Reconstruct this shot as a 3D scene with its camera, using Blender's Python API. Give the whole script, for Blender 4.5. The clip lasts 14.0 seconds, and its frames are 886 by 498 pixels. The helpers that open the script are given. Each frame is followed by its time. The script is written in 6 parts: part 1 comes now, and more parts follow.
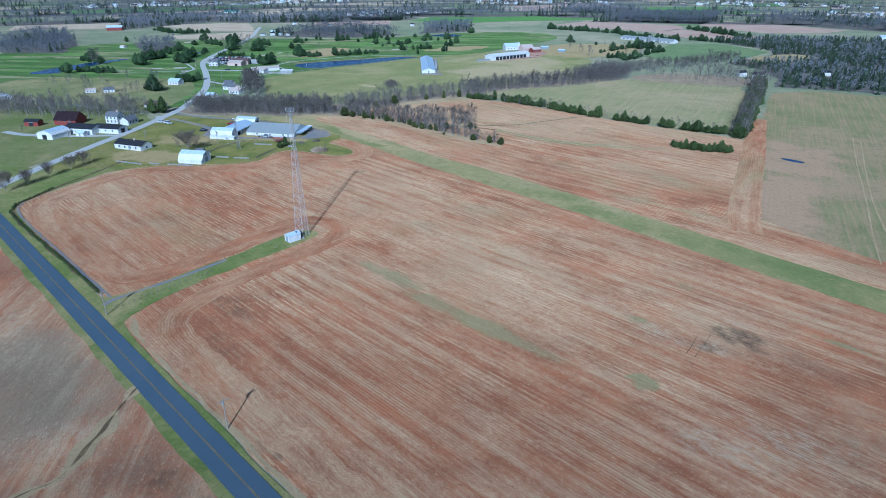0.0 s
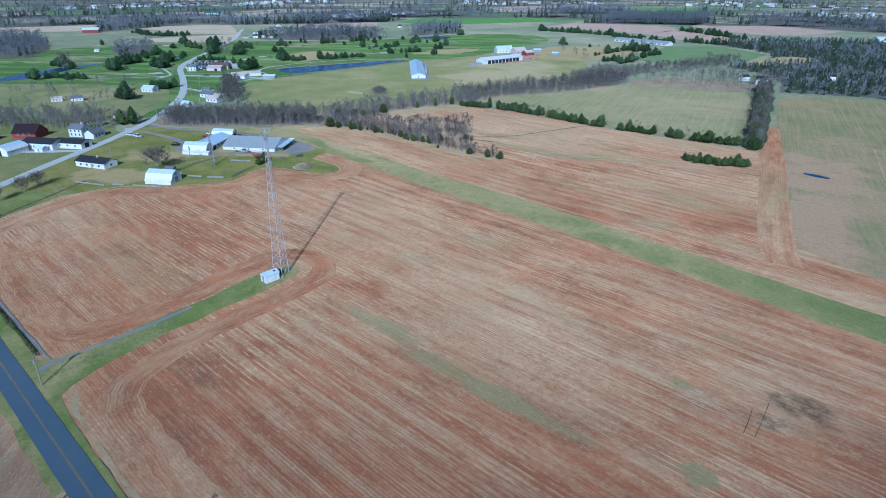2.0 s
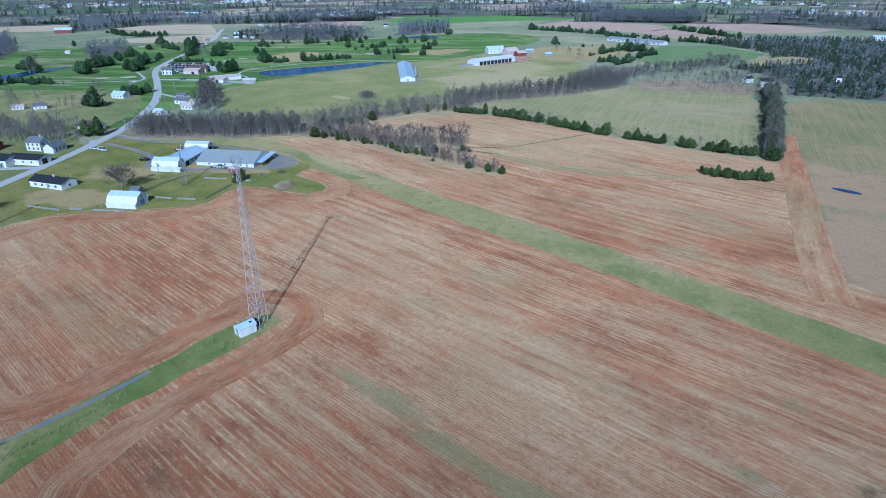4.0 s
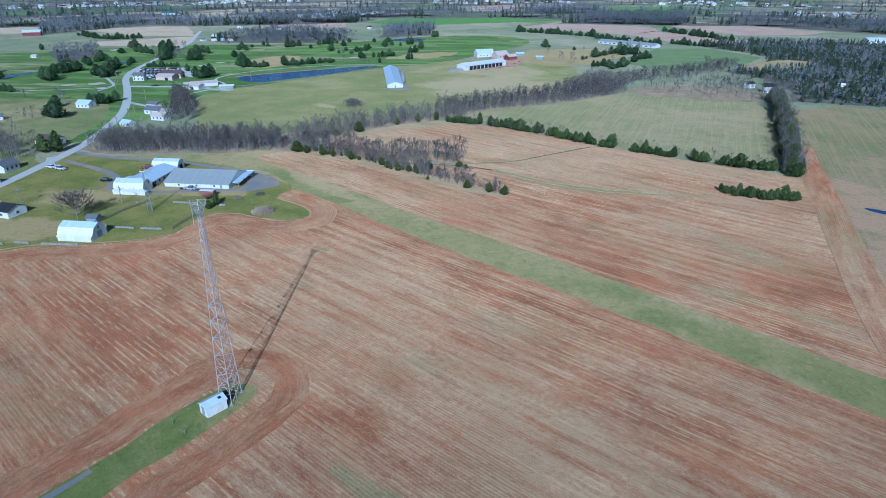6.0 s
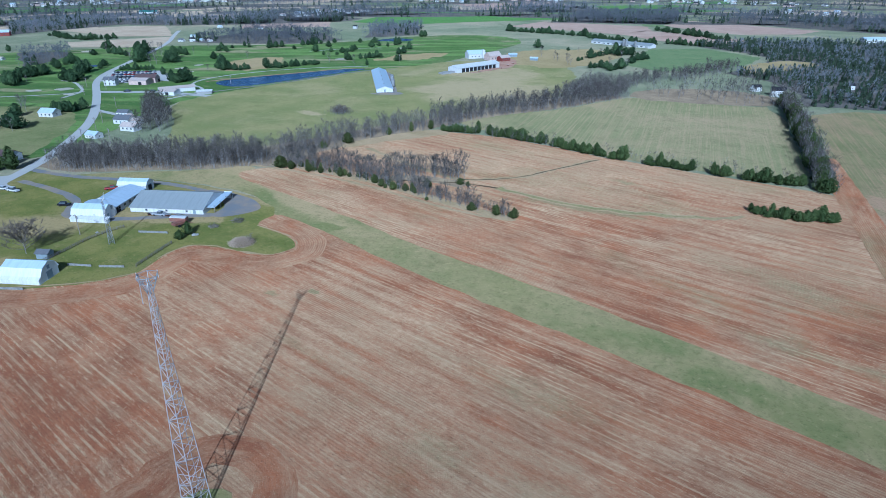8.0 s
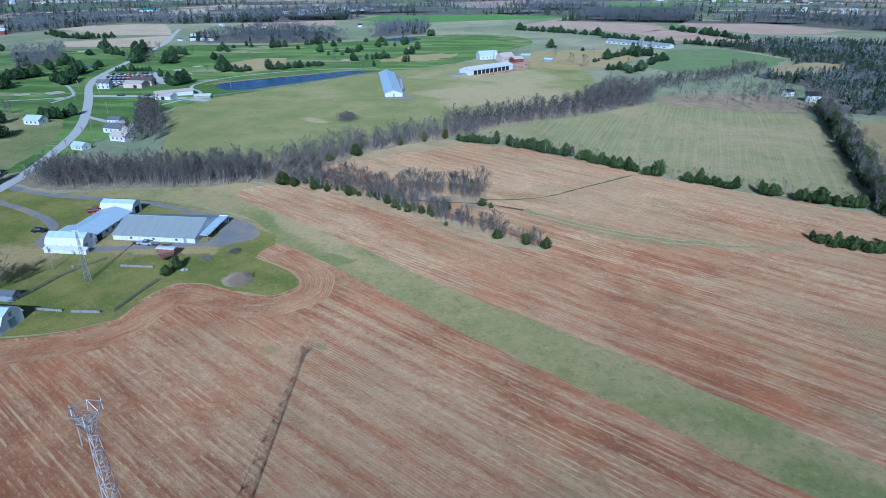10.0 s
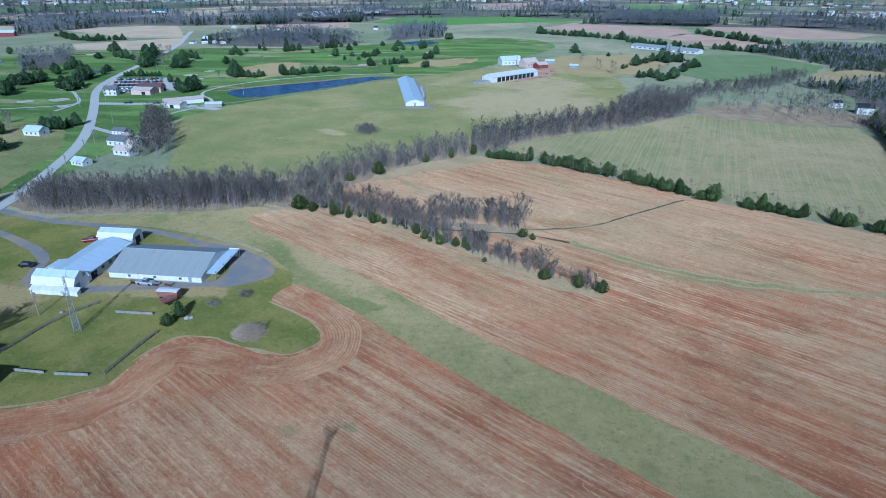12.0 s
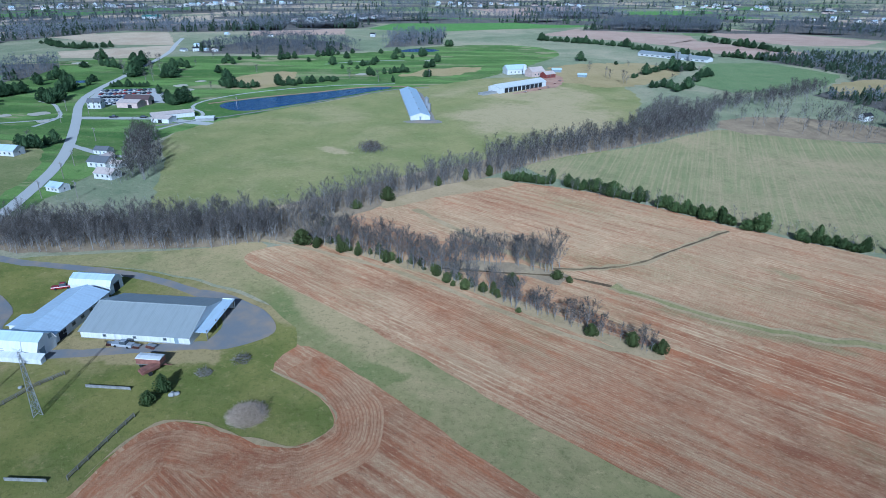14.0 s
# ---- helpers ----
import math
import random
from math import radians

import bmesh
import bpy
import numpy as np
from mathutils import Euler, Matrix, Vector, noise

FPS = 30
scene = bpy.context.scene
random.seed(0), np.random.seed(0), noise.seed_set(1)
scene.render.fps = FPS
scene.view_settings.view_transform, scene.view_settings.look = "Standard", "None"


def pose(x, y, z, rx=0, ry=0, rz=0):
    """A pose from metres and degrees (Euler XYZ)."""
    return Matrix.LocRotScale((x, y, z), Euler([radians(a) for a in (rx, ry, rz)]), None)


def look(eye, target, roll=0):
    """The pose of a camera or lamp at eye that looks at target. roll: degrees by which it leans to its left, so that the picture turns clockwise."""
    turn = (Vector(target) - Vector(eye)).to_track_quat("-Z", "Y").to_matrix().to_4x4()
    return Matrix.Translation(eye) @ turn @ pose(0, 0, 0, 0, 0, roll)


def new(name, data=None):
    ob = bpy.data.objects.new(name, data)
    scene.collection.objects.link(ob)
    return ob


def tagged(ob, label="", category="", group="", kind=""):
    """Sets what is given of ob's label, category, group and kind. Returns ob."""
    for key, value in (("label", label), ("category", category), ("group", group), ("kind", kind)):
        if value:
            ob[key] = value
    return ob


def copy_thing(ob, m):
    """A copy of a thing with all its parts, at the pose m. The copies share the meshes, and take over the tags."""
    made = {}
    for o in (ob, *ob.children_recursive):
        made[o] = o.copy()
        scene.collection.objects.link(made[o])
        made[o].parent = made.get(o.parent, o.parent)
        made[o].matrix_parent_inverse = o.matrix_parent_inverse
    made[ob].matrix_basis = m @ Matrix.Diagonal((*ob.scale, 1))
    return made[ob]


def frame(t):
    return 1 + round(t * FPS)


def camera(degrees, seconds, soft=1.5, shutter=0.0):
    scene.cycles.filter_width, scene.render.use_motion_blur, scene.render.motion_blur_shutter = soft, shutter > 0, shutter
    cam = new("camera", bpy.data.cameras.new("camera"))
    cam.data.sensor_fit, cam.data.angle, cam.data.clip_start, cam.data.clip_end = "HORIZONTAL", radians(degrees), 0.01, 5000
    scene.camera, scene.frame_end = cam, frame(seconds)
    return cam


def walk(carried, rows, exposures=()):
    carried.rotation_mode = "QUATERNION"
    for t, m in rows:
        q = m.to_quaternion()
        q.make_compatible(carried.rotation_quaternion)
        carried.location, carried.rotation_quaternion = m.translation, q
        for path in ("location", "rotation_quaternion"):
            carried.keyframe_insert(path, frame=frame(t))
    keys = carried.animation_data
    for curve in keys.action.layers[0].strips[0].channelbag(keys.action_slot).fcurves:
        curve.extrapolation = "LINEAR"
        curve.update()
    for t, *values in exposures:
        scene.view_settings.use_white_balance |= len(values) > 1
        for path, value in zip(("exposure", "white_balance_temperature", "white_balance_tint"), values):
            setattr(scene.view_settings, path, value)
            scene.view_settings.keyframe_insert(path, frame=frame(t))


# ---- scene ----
cam = camera(71.0, 14.0, soft=0.9)
METRES, EYE, TILT, LEAN, TURN = 215.5, 86.0, 0.0, 0.0, 45.0
ROWS = [
    (0.0, 0.0, 0.0, 0.0, -0.04, -24.06, 0.09),
    (0.5, -0.0039, 0.034, -0.0003, -0.32, -23.96, 0.09),
    (1.0, -0.0079, 0.0687, -0.0008, -0.63, -23.94, 0.12),
    (1.5, -0.012, 0.1039, -0.0011, -0.95, -23.96, 0.1),
    (2.0, -0.0162, 0.1393, -0.0012, -1.23, -24.02, 0.08),
    (2.5, -0.0208, 0.1749, -0.0016, -1.58, -24.08, 0.09),
    (3.0, -0.0257, 0.2102, -0.0016, -1.94, -24.14, 0.11),
    (5.5, -0.0504, 0.3861, -0.0035, -3.67, -24.19, 0.02),
    (6.0, -0.055, 0.4216, -0.004, -4.12, -24.15, -0.01),
    (6.5, -0.0603, 0.4573, -0.0042, -4.45, -24.1, -0.03),
    (7.0, -0.0648, 0.4933, -0.0043, -4.78, -24.16, -0.05),
    (7.5, -0.0694, 0.5298, -0.0048, -5.16, -24.2, -0.04),
    (8.0, -0.0736, 0.5658, -0.0046, -5.52, -24.33, -0.07),
    (10.5, -0.0973, 0.7428, -0.0054, -4.93, -24.69, -0.14),
    (11.0, -0.1047, 0.7773, -0.0051, -4.35, -24.71, -0.22),
    (11.5, -0.1127, 0.8114, -0.0047, -4.18, -24.63, -0.21),
    (12.0, -0.1213, 0.8456, -0.0041, -4.18, -24.48, -0.21),
    (12.5, -0.1294, 0.8802, -0.0038, -4.28, -24.33, -0.24),
    (13.0, -0.1379, 0.9156, -0.0038, -4.47, -24.21, -0.21),
    (13.5, -0.1468, 0.951, -0.0034, -4.63, -24.16, -0.28),
    (14.0, -0.1554, 0.9867, -0.0031, -4.84, -24.1, -0.27),
]
walk(cam, [(t, pose(0, 0, EYE, TILT, LEAN, TURN) @ pose(METRES * x, METRES * y, METRES * z, 90 + pitch, roll, yaw)) for t, x, y, z, yaw, pitch, roll in ROWS],
     exposures=[(0.0, -0.45, 4440, 4), (14.0, -0.45, 4440, 4)])

# ---- light ----
SUN_EL, SUN_AZ = 29.6, (0.622, -0.783)
world = bpy.data.worlds.new("sky")
scene.world = world
world.use_nodes = True
wn = world.node_tree
sky = wn.nodes.new("ShaderNodeTexSky")
sky.sky_type, sky.sun_disc = "NISHITA", False
sky.sun_elevation, sky.sun_rotation = radians(SUN_EL), math.atan2(SUN_AZ[0], SUN_AZ[1])
wn.nodes["Background"].inputs["Strength"].default_value = 0.092
wn.links.new(sky.outputs["Color"], wn.nodes["Background"].inputs["Color"])
sun = new("sun", bpy.data.lights.new("sun", "SUN"))
sun.data.energy, sun.data.angle, sun.data.color = 4.9, radians(0.53), (1.0, 0.96, 0.90)
sun.matrix_world = look((SUN_AZ[0] * 500, SUN_AZ[1] * 500, 500 * math.tan(radians(SUN_EL))), (0, 0, 0))

# ---- materials ----
class Nodes:
    """A small builder of procedural materials; all lengths are metres in the world."""

    def __init__(self, name, rough=0.9, metal=0.0, spec=0.3):
        self.mat = bpy.data.materials.new(name)
        self.mat.use_nodes = True
        self.t = self.mat.node_tree
        self.b = self.t.nodes["Principled BSDF"]
        self.b.inputs["Roughness"].default_value = rough
        self.b.inputs["Metallic"].default_value = metal
        self.b.inputs["Specular IOR Level"].default_value = spec

    def node(self, kind, **values):
        n = self.t.nodes.new(kind)
        for key, v in values.items():
            n.inputs[key].default_value = v
        return n

    def put(self, socket, v):
        if isinstance(v, bpy.types.NodeSocket):
            self.t.links.new(v, socket)
        elif isinstance(v, (tuple, list)) and len(v) == 3 and socket.type == "RGBA":
            socket.default_value = (*v, 1)
        else:
            socket.default_value = v

    def place(self, scale=(1, 1, 1), turn=0.0, local=False):
        if local == "uv":
            src = self.node("ShaderNodeTexCoord").outputs["UV"]
        elif local:
            src = self.node("ShaderNodeTexCoord").outputs["Object"]
        else:
            src = self.node("ShaderNodeNewGeometry").outputs["Position"]
        if turn:
            r = self.node("ShaderNodeMapping")
            r.inputs["Rotation"].default_value = (0, 0, radians(turn))
            self.put(r.inputs["Vector"], src)
            src = r.outputs["Vector"]
        m = self.node("ShaderNodeMapping")
        m.inputs["Scale"].default_value = scale
        self.put(m.inputs["Vector"], src)
        return m.outputs["Vector"]

    def noise(self, vec, scale=1.0, detail=3.0, rough=0.55, warp=0.0):
        n = self.node("ShaderNodeTexNoise")
        self.put(n.inputs["Vector"], vec)
        n.inputs["Scale"].default_value, n.inputs["Detail"].default_value = scale, detail
        n.inputs["Roughness"].default_value, n.inputs["Distortion"].default_value = rough, warp
        return n.outputs["Fac"]

    def step(self, v, lo, hi, a=0.0, b=1.0):
        n = self.node("ShaderNodeMapRange")
        n.interpolation_type = "SMOOTHSTEP"
        self.put(n.inputs["Value"], v)
        for key, w in (("From Min", lo), ("From Max", hi), ("To Min", a), ("To Max", b)):
            n.inputs[key].default_value = w
        return n.outputs["Result"]

    def calc(self, op, a, b=0.0):
        n = self.node("ShaderNodeMath")
        n.operation = op
        self.put(n.inputs[0], a)
        self.put(n.inputs[1], b)
        return n.outputs[0]

    def mix(self, fac, a, b, how="MIX"):
        n = self.node("ShaderNodeMix")
        n.data_type, n.blend_type = "RGBA", how
        self.put(n.inputs["Factor"], fac)
        self.put(n.inputs[6], a)
        self.put(n.inputs[7], b)
        return n.outputs[2]

    def wave(self, vec, length, warp=0.0, axis="Y"):
        n = self.node("ShaderNodeTexWave")
        n.bands_direction = axis
        self.put(n.inputs["Vector"], vec)
        n.inputs["Scale"].default_value = 0.31416 / length
        n.inputs["Distortion"].default_value, n.inputs["Detail"].default_value = warp, 2.0
        n.inputs["Detail Scale"].default_value = 1.0
        return n.outputs["Fac"]

    def blob(self, x, y, rx, ry, turn=0.0, soft=0.6):
        """1 inside an uneven patch of the ground, 0 outside."""
        src = self.node("ShaderNodeNewGeometry").outputs["Position"]
        m = self.node("ShaderNodeMapping")
        m.vector_type = "TEXTURE"
        m.inputs["Location"].default_value = (x, y, 0)
        m.inputs["Rotation"].default_value = (0, 0, radians(turn))
        m.inputs["Scale"].default_value = (rx, ry, 100.0)
        self.put(m.inputs["Vector"], src)
        d = self.node("ShaderNodeVectorMath")
        d.operation = "LENGTH"
        self.put(d.inputs[0], m.outputs["Vector"])
        wob = self.noise(self.place(), 3.0 / (rx + ry), 5.0, 0.65)
        return self.step(self.calc("ADD", d.outputs["Value"], self.calc("MULTIPLY", self.calc("SUBTRACT", wob, 0.5), 1.6)), 1.0, 1.0 - soft)

    def random(self):
        return self.node("ShaderNodeObjectInfo").outputs["Random"]

    def island(self):
        return self.node("ShaderNodeNewGeometry").outputs["Random Per Island"]

    def bump(self, height, dist=0.05, strength=1.0):
        n = self.node("ShaderNodeBump")
        n.inputs["Distance"].default_value, n.inputs["Strength"].default_value = dist, strength
        self.put(n.inputs["Height"], height)
        self.put(self.b.inputs["Normal"], n.outputs["Normal"])

    def done(self, colour):
        self.put(self.b.inputs["Base Color"], colour)
        return self.mat


SOIL, SOIL_DARK, STRAW, WEED = (0.37, 0.148, 0.068), (0.225, 0.092, 0.046), (0.52, 0.355, 0.20), (0.235, 0.225, 0.105)


def stubble(name, straw=0.5, weed=0.25, blobs=(), turn=0.0, local=False, lines=0.4, rows=0.45, weeds=WEED):
    """Red soil in rows with maize stubble, straw streaks and weeds; blobs: kind, x, y, rx, ry, turn, amount."""
    n = Nodes(name, 0.95, spec=0.12)
    n.b.inputs["Diffuse Roughness"].default_value = 1.0
    p = n.place(turn=turn, local=local)
    big = n.noise(n.place((0.35, 1.0, 1), turn, local), 0.022, 5, 0.6)
    mid = n.noise(n.place((0.10, 0.45, 1), turn, local), 0.55, 6, 0.68, 0.3)
    streak = n.noise(n.place((0.02, 0.9, 1), turn, local), 0.9, 5, 0.66)
    fine = n.noise(n.place((0.6, 1.0, 1), turn, local), 0.9, 7, 0.78)
    cover = n.calc("ADD", n.calc("MULTIPLY", big, 1.15), n.calc("MULTIPLY", mid, 1.25))
    cover = n.calc("ADD", cover, n.calc("MULTIPLY", streak, 0.45))
    cover = n.calc("ADD", cover, n.calc("MULTIPLY", fine, 0.8))
    band = n.wave(n.place((0.10, 1, 1), turn, local), 5.2, 4.0)
    band = n.calc("MULTIPLY", n.calc("SUBTRACT", band, 0.5), n.step(n.noise(n.place((0.3, 1, 1), turn, local), 0.04, 4, 0.6), 0.42, 0.6, 0.0, 0.0 if local else 0.26))
    cover = n.calc("ADD", cover, band)
    for kind, x, y, rx, ry, a, amount in blobs:
        if kind in ("straw", "soil"):
            cover = n.calc("ADD", cover, n.calc("MULTIPLY", n.blob(x, y, rx * 1.25, ry * 1.25, a, 1.1), amount if kind == "straw" else -amount))
    lift = 2.32 - straw
    fac = n.step(cover, lift - 0.34, lift + 0.34)
    earth = n.mix(n.step(n.noise(p, 0.05, 5, 0.65), 0.3, 0.7), SOIL_DARK, SOIL)
    tan = n.mix(n.step(n.noise(p, 0.5, 6, 0.75), 0.3, 0.7), (0.37, 0.212, 0.115), STRAW)
    tan = n.mix(n.step(n.noise(p, 0.045, 4, 0.6), 0.42, 0.62, 0.0, 0.75), tan, (0.40, 0.268, 0.148))
    col = n.mix(fac, earth, tan)
    # rows of stubble, pale on soil, and the furrows between them
    patch = n.step(n.noise(n.place((0.12, 0.5, 1), turn, local), 0.8, 6, 0.8), 0.47, 0.56)
    strips = n.step(n.noise(n.place((0.25, 1, 1), turn, local), 0.03, 4, 0.6), 0.36, 0.62, 0.15, 1.0)
    swath = n.wave(n.place((0.07, 1, 1), turn, local), 1.52, 0.8)
    col = n.mix(n.calc("MULTIPLY", n.calc("MULTIPLY", n.step(swath, 0.60, 0.92, 0.0, lines * 1.5), patch), strips), col, (0.60, 0.45, 0.255))
    wide = n.noise(n.place((0.012, 0.42, 1), turn, local), 1.0, 3, 0.6, 0.2)
    col = n.mix(n.step(wide, 0.57, 0.70, 0.0, 0.3), col, (0.54, 0.385, 0.225))
    col = n.mix(n.step(wide, 0.43, 0.32, 0.0, 0.28), col, (0.275, 0.112, 0.054))
    green = n.calc("ADD", n.noise(n.place((0.5, 1, 1), turn, local), 0.021, 5, 0.62), n.calc("MULTIPLY", n.noise(p, 0.7, 5, 0.78), 0.34))
    for kind, x, y, rx, ry, a, amount in blobs:
        if kind == "weed":
            green = n.calc("ADD", green, n.calc("MULTIPLY", n.blob(x, y, rx, ry, a, 0.9), amount))
    col = n.mix(n.step(green, 0.76 - weed * 0.3, 1.06 - weed * 0.3, 0.0, 0.72), col, weeds)
    for kind, x, y, rx, ry, a, amount in blobs:
        if kind == "dark":
            m = n.calc("MULTIPLY", n.blob(x, y, rx, ry, a, 0.9), n.step(n.noise(p, 0.25, 5, 0.7), 0.30, 0.6))
            col = n.mix(n.calc("MULTIPLY", m, amount), col, (0.105, 0.072, 0.045))
        if kind == "pale":
            m = n.calc("MULTIPLY", n.blob(x, y, rx, ry, a, 0.9), n.step(n.noise(n.place((0.5, 1, 1), turn, local), 0.5, 7, 0.8), 0.42, 0.62))
            col = n.mix(n.calc("MULTIPLY", m, amount * 0.75), col, (0.45, 0.37, 0.25))
    row = n.wave(n.place((0.3, 1, 1), turn, local), 0.76, 0.6)
    seen = n.step(n.noise(n.place((0.4, 1, 1), turn, local), 0.03, 3, 0.6), 0.40, 0.62, 0.0, rows)
    for kind, x, y, rx, ry, a, amount in blobs:
        if kind == "rows":
            seen = n.calc("ADD", seen, n.calc("MULTIPLY", n.blob(x, y, rx, ry, a, 1.0), amount))
    col = n.mix(n.calc("MULTIPLY", n.step(row, 0.15, 0.5, 1.0, 0.0), seen), col, SOIL_DARK)
    # single stalks, clods and small weeds
    col = n.mix(n.step(n.noise(n.place((0.5, 1, 1), turn, local), 2.2, 4, 0.75), 0.55, 0.70, 0.0, 0.42), col, (0.60, 0.45, 0.26))
    col = n.mix(n.step(n.noise(n.place((0.4, 1, 1), turn, local), 1.5, 5, 0.78), 0.54, 0.70, 0.0, 0.5), col, (0.13, 0.063, 0.04))
    col = n.mix(n.step(n.noise(p, 0.33, 6, 0.8), 0.60, 0.72, 0.0, 0.3), col, weeds)
    n.bump(n.calc("ADD", n.calc("MULTIPLY", row, 0.08), n.noise(p, 2.2, 5, 0.8)), 0.2, 0.8)
    return n.done(col)


def grass(name, a, b, dry=(0.30, 0.245, 0.13), dryness=0.4, scale=1.0, blobs=(), streak=None, bands=None):
    n = Nodes(name, 0.95, spec=0.12)
    n.b.inputs["Diffuse Roughness"].default_value = 1.0
    p = n.place()
    col = n.mix(n.step(n.noise(p, 0.035 * scale, 5, 0.6), 0.32, 0.68), a, b)
    thin = n.calc("ADD", n.noise(p, 0.013 * scale, 5, 0.6, 0.6), n.calc("MULTIPLY", n.noise(p, 0.35, 4, 0.7), 0.25))
    for kind, x, y, rx, ry, turn, amount in blobs:
        thin = n.calc("ADD", thin, n.calc("MULTIPLY", n.blob(x, y, rx, ry, turn), amount if kind == "dry" else -amount))
    col = n.mix(n.step(thin, 0.78 - dryness * 0.5, 1.16 - dryness * 0.5, 0.0, 0.9), col, dry)
    if streak is not None:
        lines = n.noise(n.place((0.02, 0.9, 1), streak), 1.0, 4, 0.6)
        col = n.mix(n.step(lines, 0.42, 0.68, 0.0, 0.6), col, dry)
        tram = n.wave(n.place((0.2, 1, 1), streak), 6.0, 0.6)
        col = n.mix(n.step(tram, 0.6, 1.0, 0.0, 0.16), col, dry)
    if bands is not None:
        turn, light, dark = bands
        band = n.noise(n.place((0.22, 1, 1), turn), 0.05, 3, 0.5, 0.4)
        col = n.mix(n.step(band, 0.52, 0.58, 0.0, 0.8), col, light)
        col = n.mix(n.step(band, 0.44, 0.38, 0.0, 0.8), col, dark)
        col = n.mix(n.step(n.noise(n.place((0.3, 1, 1), turn), 0.033, 5, 0.6, 0.3), 0.58, 0.63, 0.0, 0.85), col, dry)
    col = n.mix(n.step(n.noise(p, 0.11, 6, 0.7), 0.5, 0.75, 0.0, 0.4), col, tuple(0.6 * c for c in a))
    col = n.mix(n.step(n.noise(p, 0.16, 6, 0.72), 0.54, 0.76, 0.0, 0.4), col, dry)
    col = n.mix(n.step(n.noise(p, 0.9, 5, 0.78), 0.48, 0.70, 0.0, 0.42), col, tuple(0.42 * c for c in a))
    col = n.mix(n.step(n.noise(p, 0.5, 5, 0.78), 0.54, 0.75, 0.0, 0.4), col, tuple(1.35 * c for c in dry))
    n.bump(n.noise(p, 0.9, 5, 0.8), 0.3, 0.7)
    return n.done(col)


def plain(name, colour, rough=0.7, metal=0.0, vary=0.25, scale=2.0, spec=0.3, local=True):
    """Paint, wood, plastic and the like, with faint stains at two scales."""
    n = Nodes(name, rough, metal, spec)
    p = n.place(local=local)
    dirt = n.calc("ADD", n.noise(p, scale * 0.25, 4, 0.6), n.calc("MULTIPLY", n.noise(p, scale * 3.0, 3, 0.6), 0.5))
    dark = tuple(c * (1 - vary) for c in colour)
    n.bump(n.noise(p, scale * 4, 3, 0.6), 0.01, 0.3)
    return n.done(n.mix(n.step(dirt, 0.45, 1.0), colour, dark))


def ribbed(name, colour, pitch=0.45, rough=0.45, metal=0.0, rust=0.0, axis="X", vary=0.16):
    """Profiled metal sheet, with ribs, weather streaks and lapped sheets."""
    n = Nodes(name, rough, metal, 0.5)
    p = n.place(local=True)
    rib = n.wave(p, pitch, 0.0, axis)
    streak = n.noise(n.place((1.2, 0.25, 0.25) if axis == "X" else (0.25, 1.2, 0.25), local=True), 1.0, 5, 0.65)
    dark = tuple(c * (1 - vary) for c in colour)
    col = n.mix(n.step(streak, 0.35, 0.75), colour, dark)
    sheet = n.wave(p, pitch * 7, 0.0, axis)
    col = n.mix(n.step(sheet, 0.9, 1.0, 0.0, 0.25), col, tuple(c * 0.75 for c in colour))
    if rust:
        col = n.mix(n.step(n.noise(p, 0.5, 6, 0.7), 0.62, 0.8, 0.0, rust), col, (0.22, 0.10, 0.05))
    n.bump(rib, 0.03, 0.5)
    return n.done(col)


def asphalt(name, colour, wear=0.35, patch=(0.16, 0.15, 0.14)):
    n = Nodes(name, 0.85, spec=0.25)
    n.b.inputs["Diffuse Roughness"].default_value = 0.8
    p = n.place()
    col = n.mix(n.step(n.noise(p, 0.09, 5, 0.65), 0.35, 0.7, 0.0, wear), colour, patch)
    col = n.mix(n.step(n.noise(p, 6.0, 3, 0.7), 0.5, 0.75, 0.0, 0.3), col, tuple(c * 1.5 for c in colour))
    n.bump(n.noise(p, 9.0, 2, 0.6), 0.01, 0.5)
    return n.done(col)


def foliage(name, a, b, rough=0.8):
    n = Nodes(name, rough, spec=0.15)
    col = n.mix(n.island(), a, b)
    return n.done(n.mix(n.step(n.random(), 0.0, 1.0, 0.0, 0.7), col, tuple(0.55 * c for c in a)))


M_NORTH = stubble("stubble_north", 0.60, 0.32, [
    ("straw", -250, 320, 60, 36, 0, 0.22), ("straw", -180, 320, 60, 14, 0, 0.15), ("soil", -250, 305, 14, 6, 0, 0.5), ("soil", -120, 222, 60, 6, -2, 0.3),
    # from (-150, 245) on: olive-brown ground, with lens corner darkening painted in too
    ("soil", -200, 262, 40, 9, 0, 0.35), ("weed", -200, 291, 34, 4.5, 12, 0.3), ("straw", -285, 236, 40, 6, -8, 0.2), ("weed", -205, 335, 12, 5, 0, 0.18), ("soil", -150, 245, 50, 26, 8, 0.30), ("weed", -165, 250, 60, 12, -10, 0.16), ("soil", -185, 280, 30, 8, 5, 0.30), ("weed", -110, 232, 40, 9, 0, 0.16), ("soil", -95, 250, 26, 30, 0, 0.45)], lines=0.42)
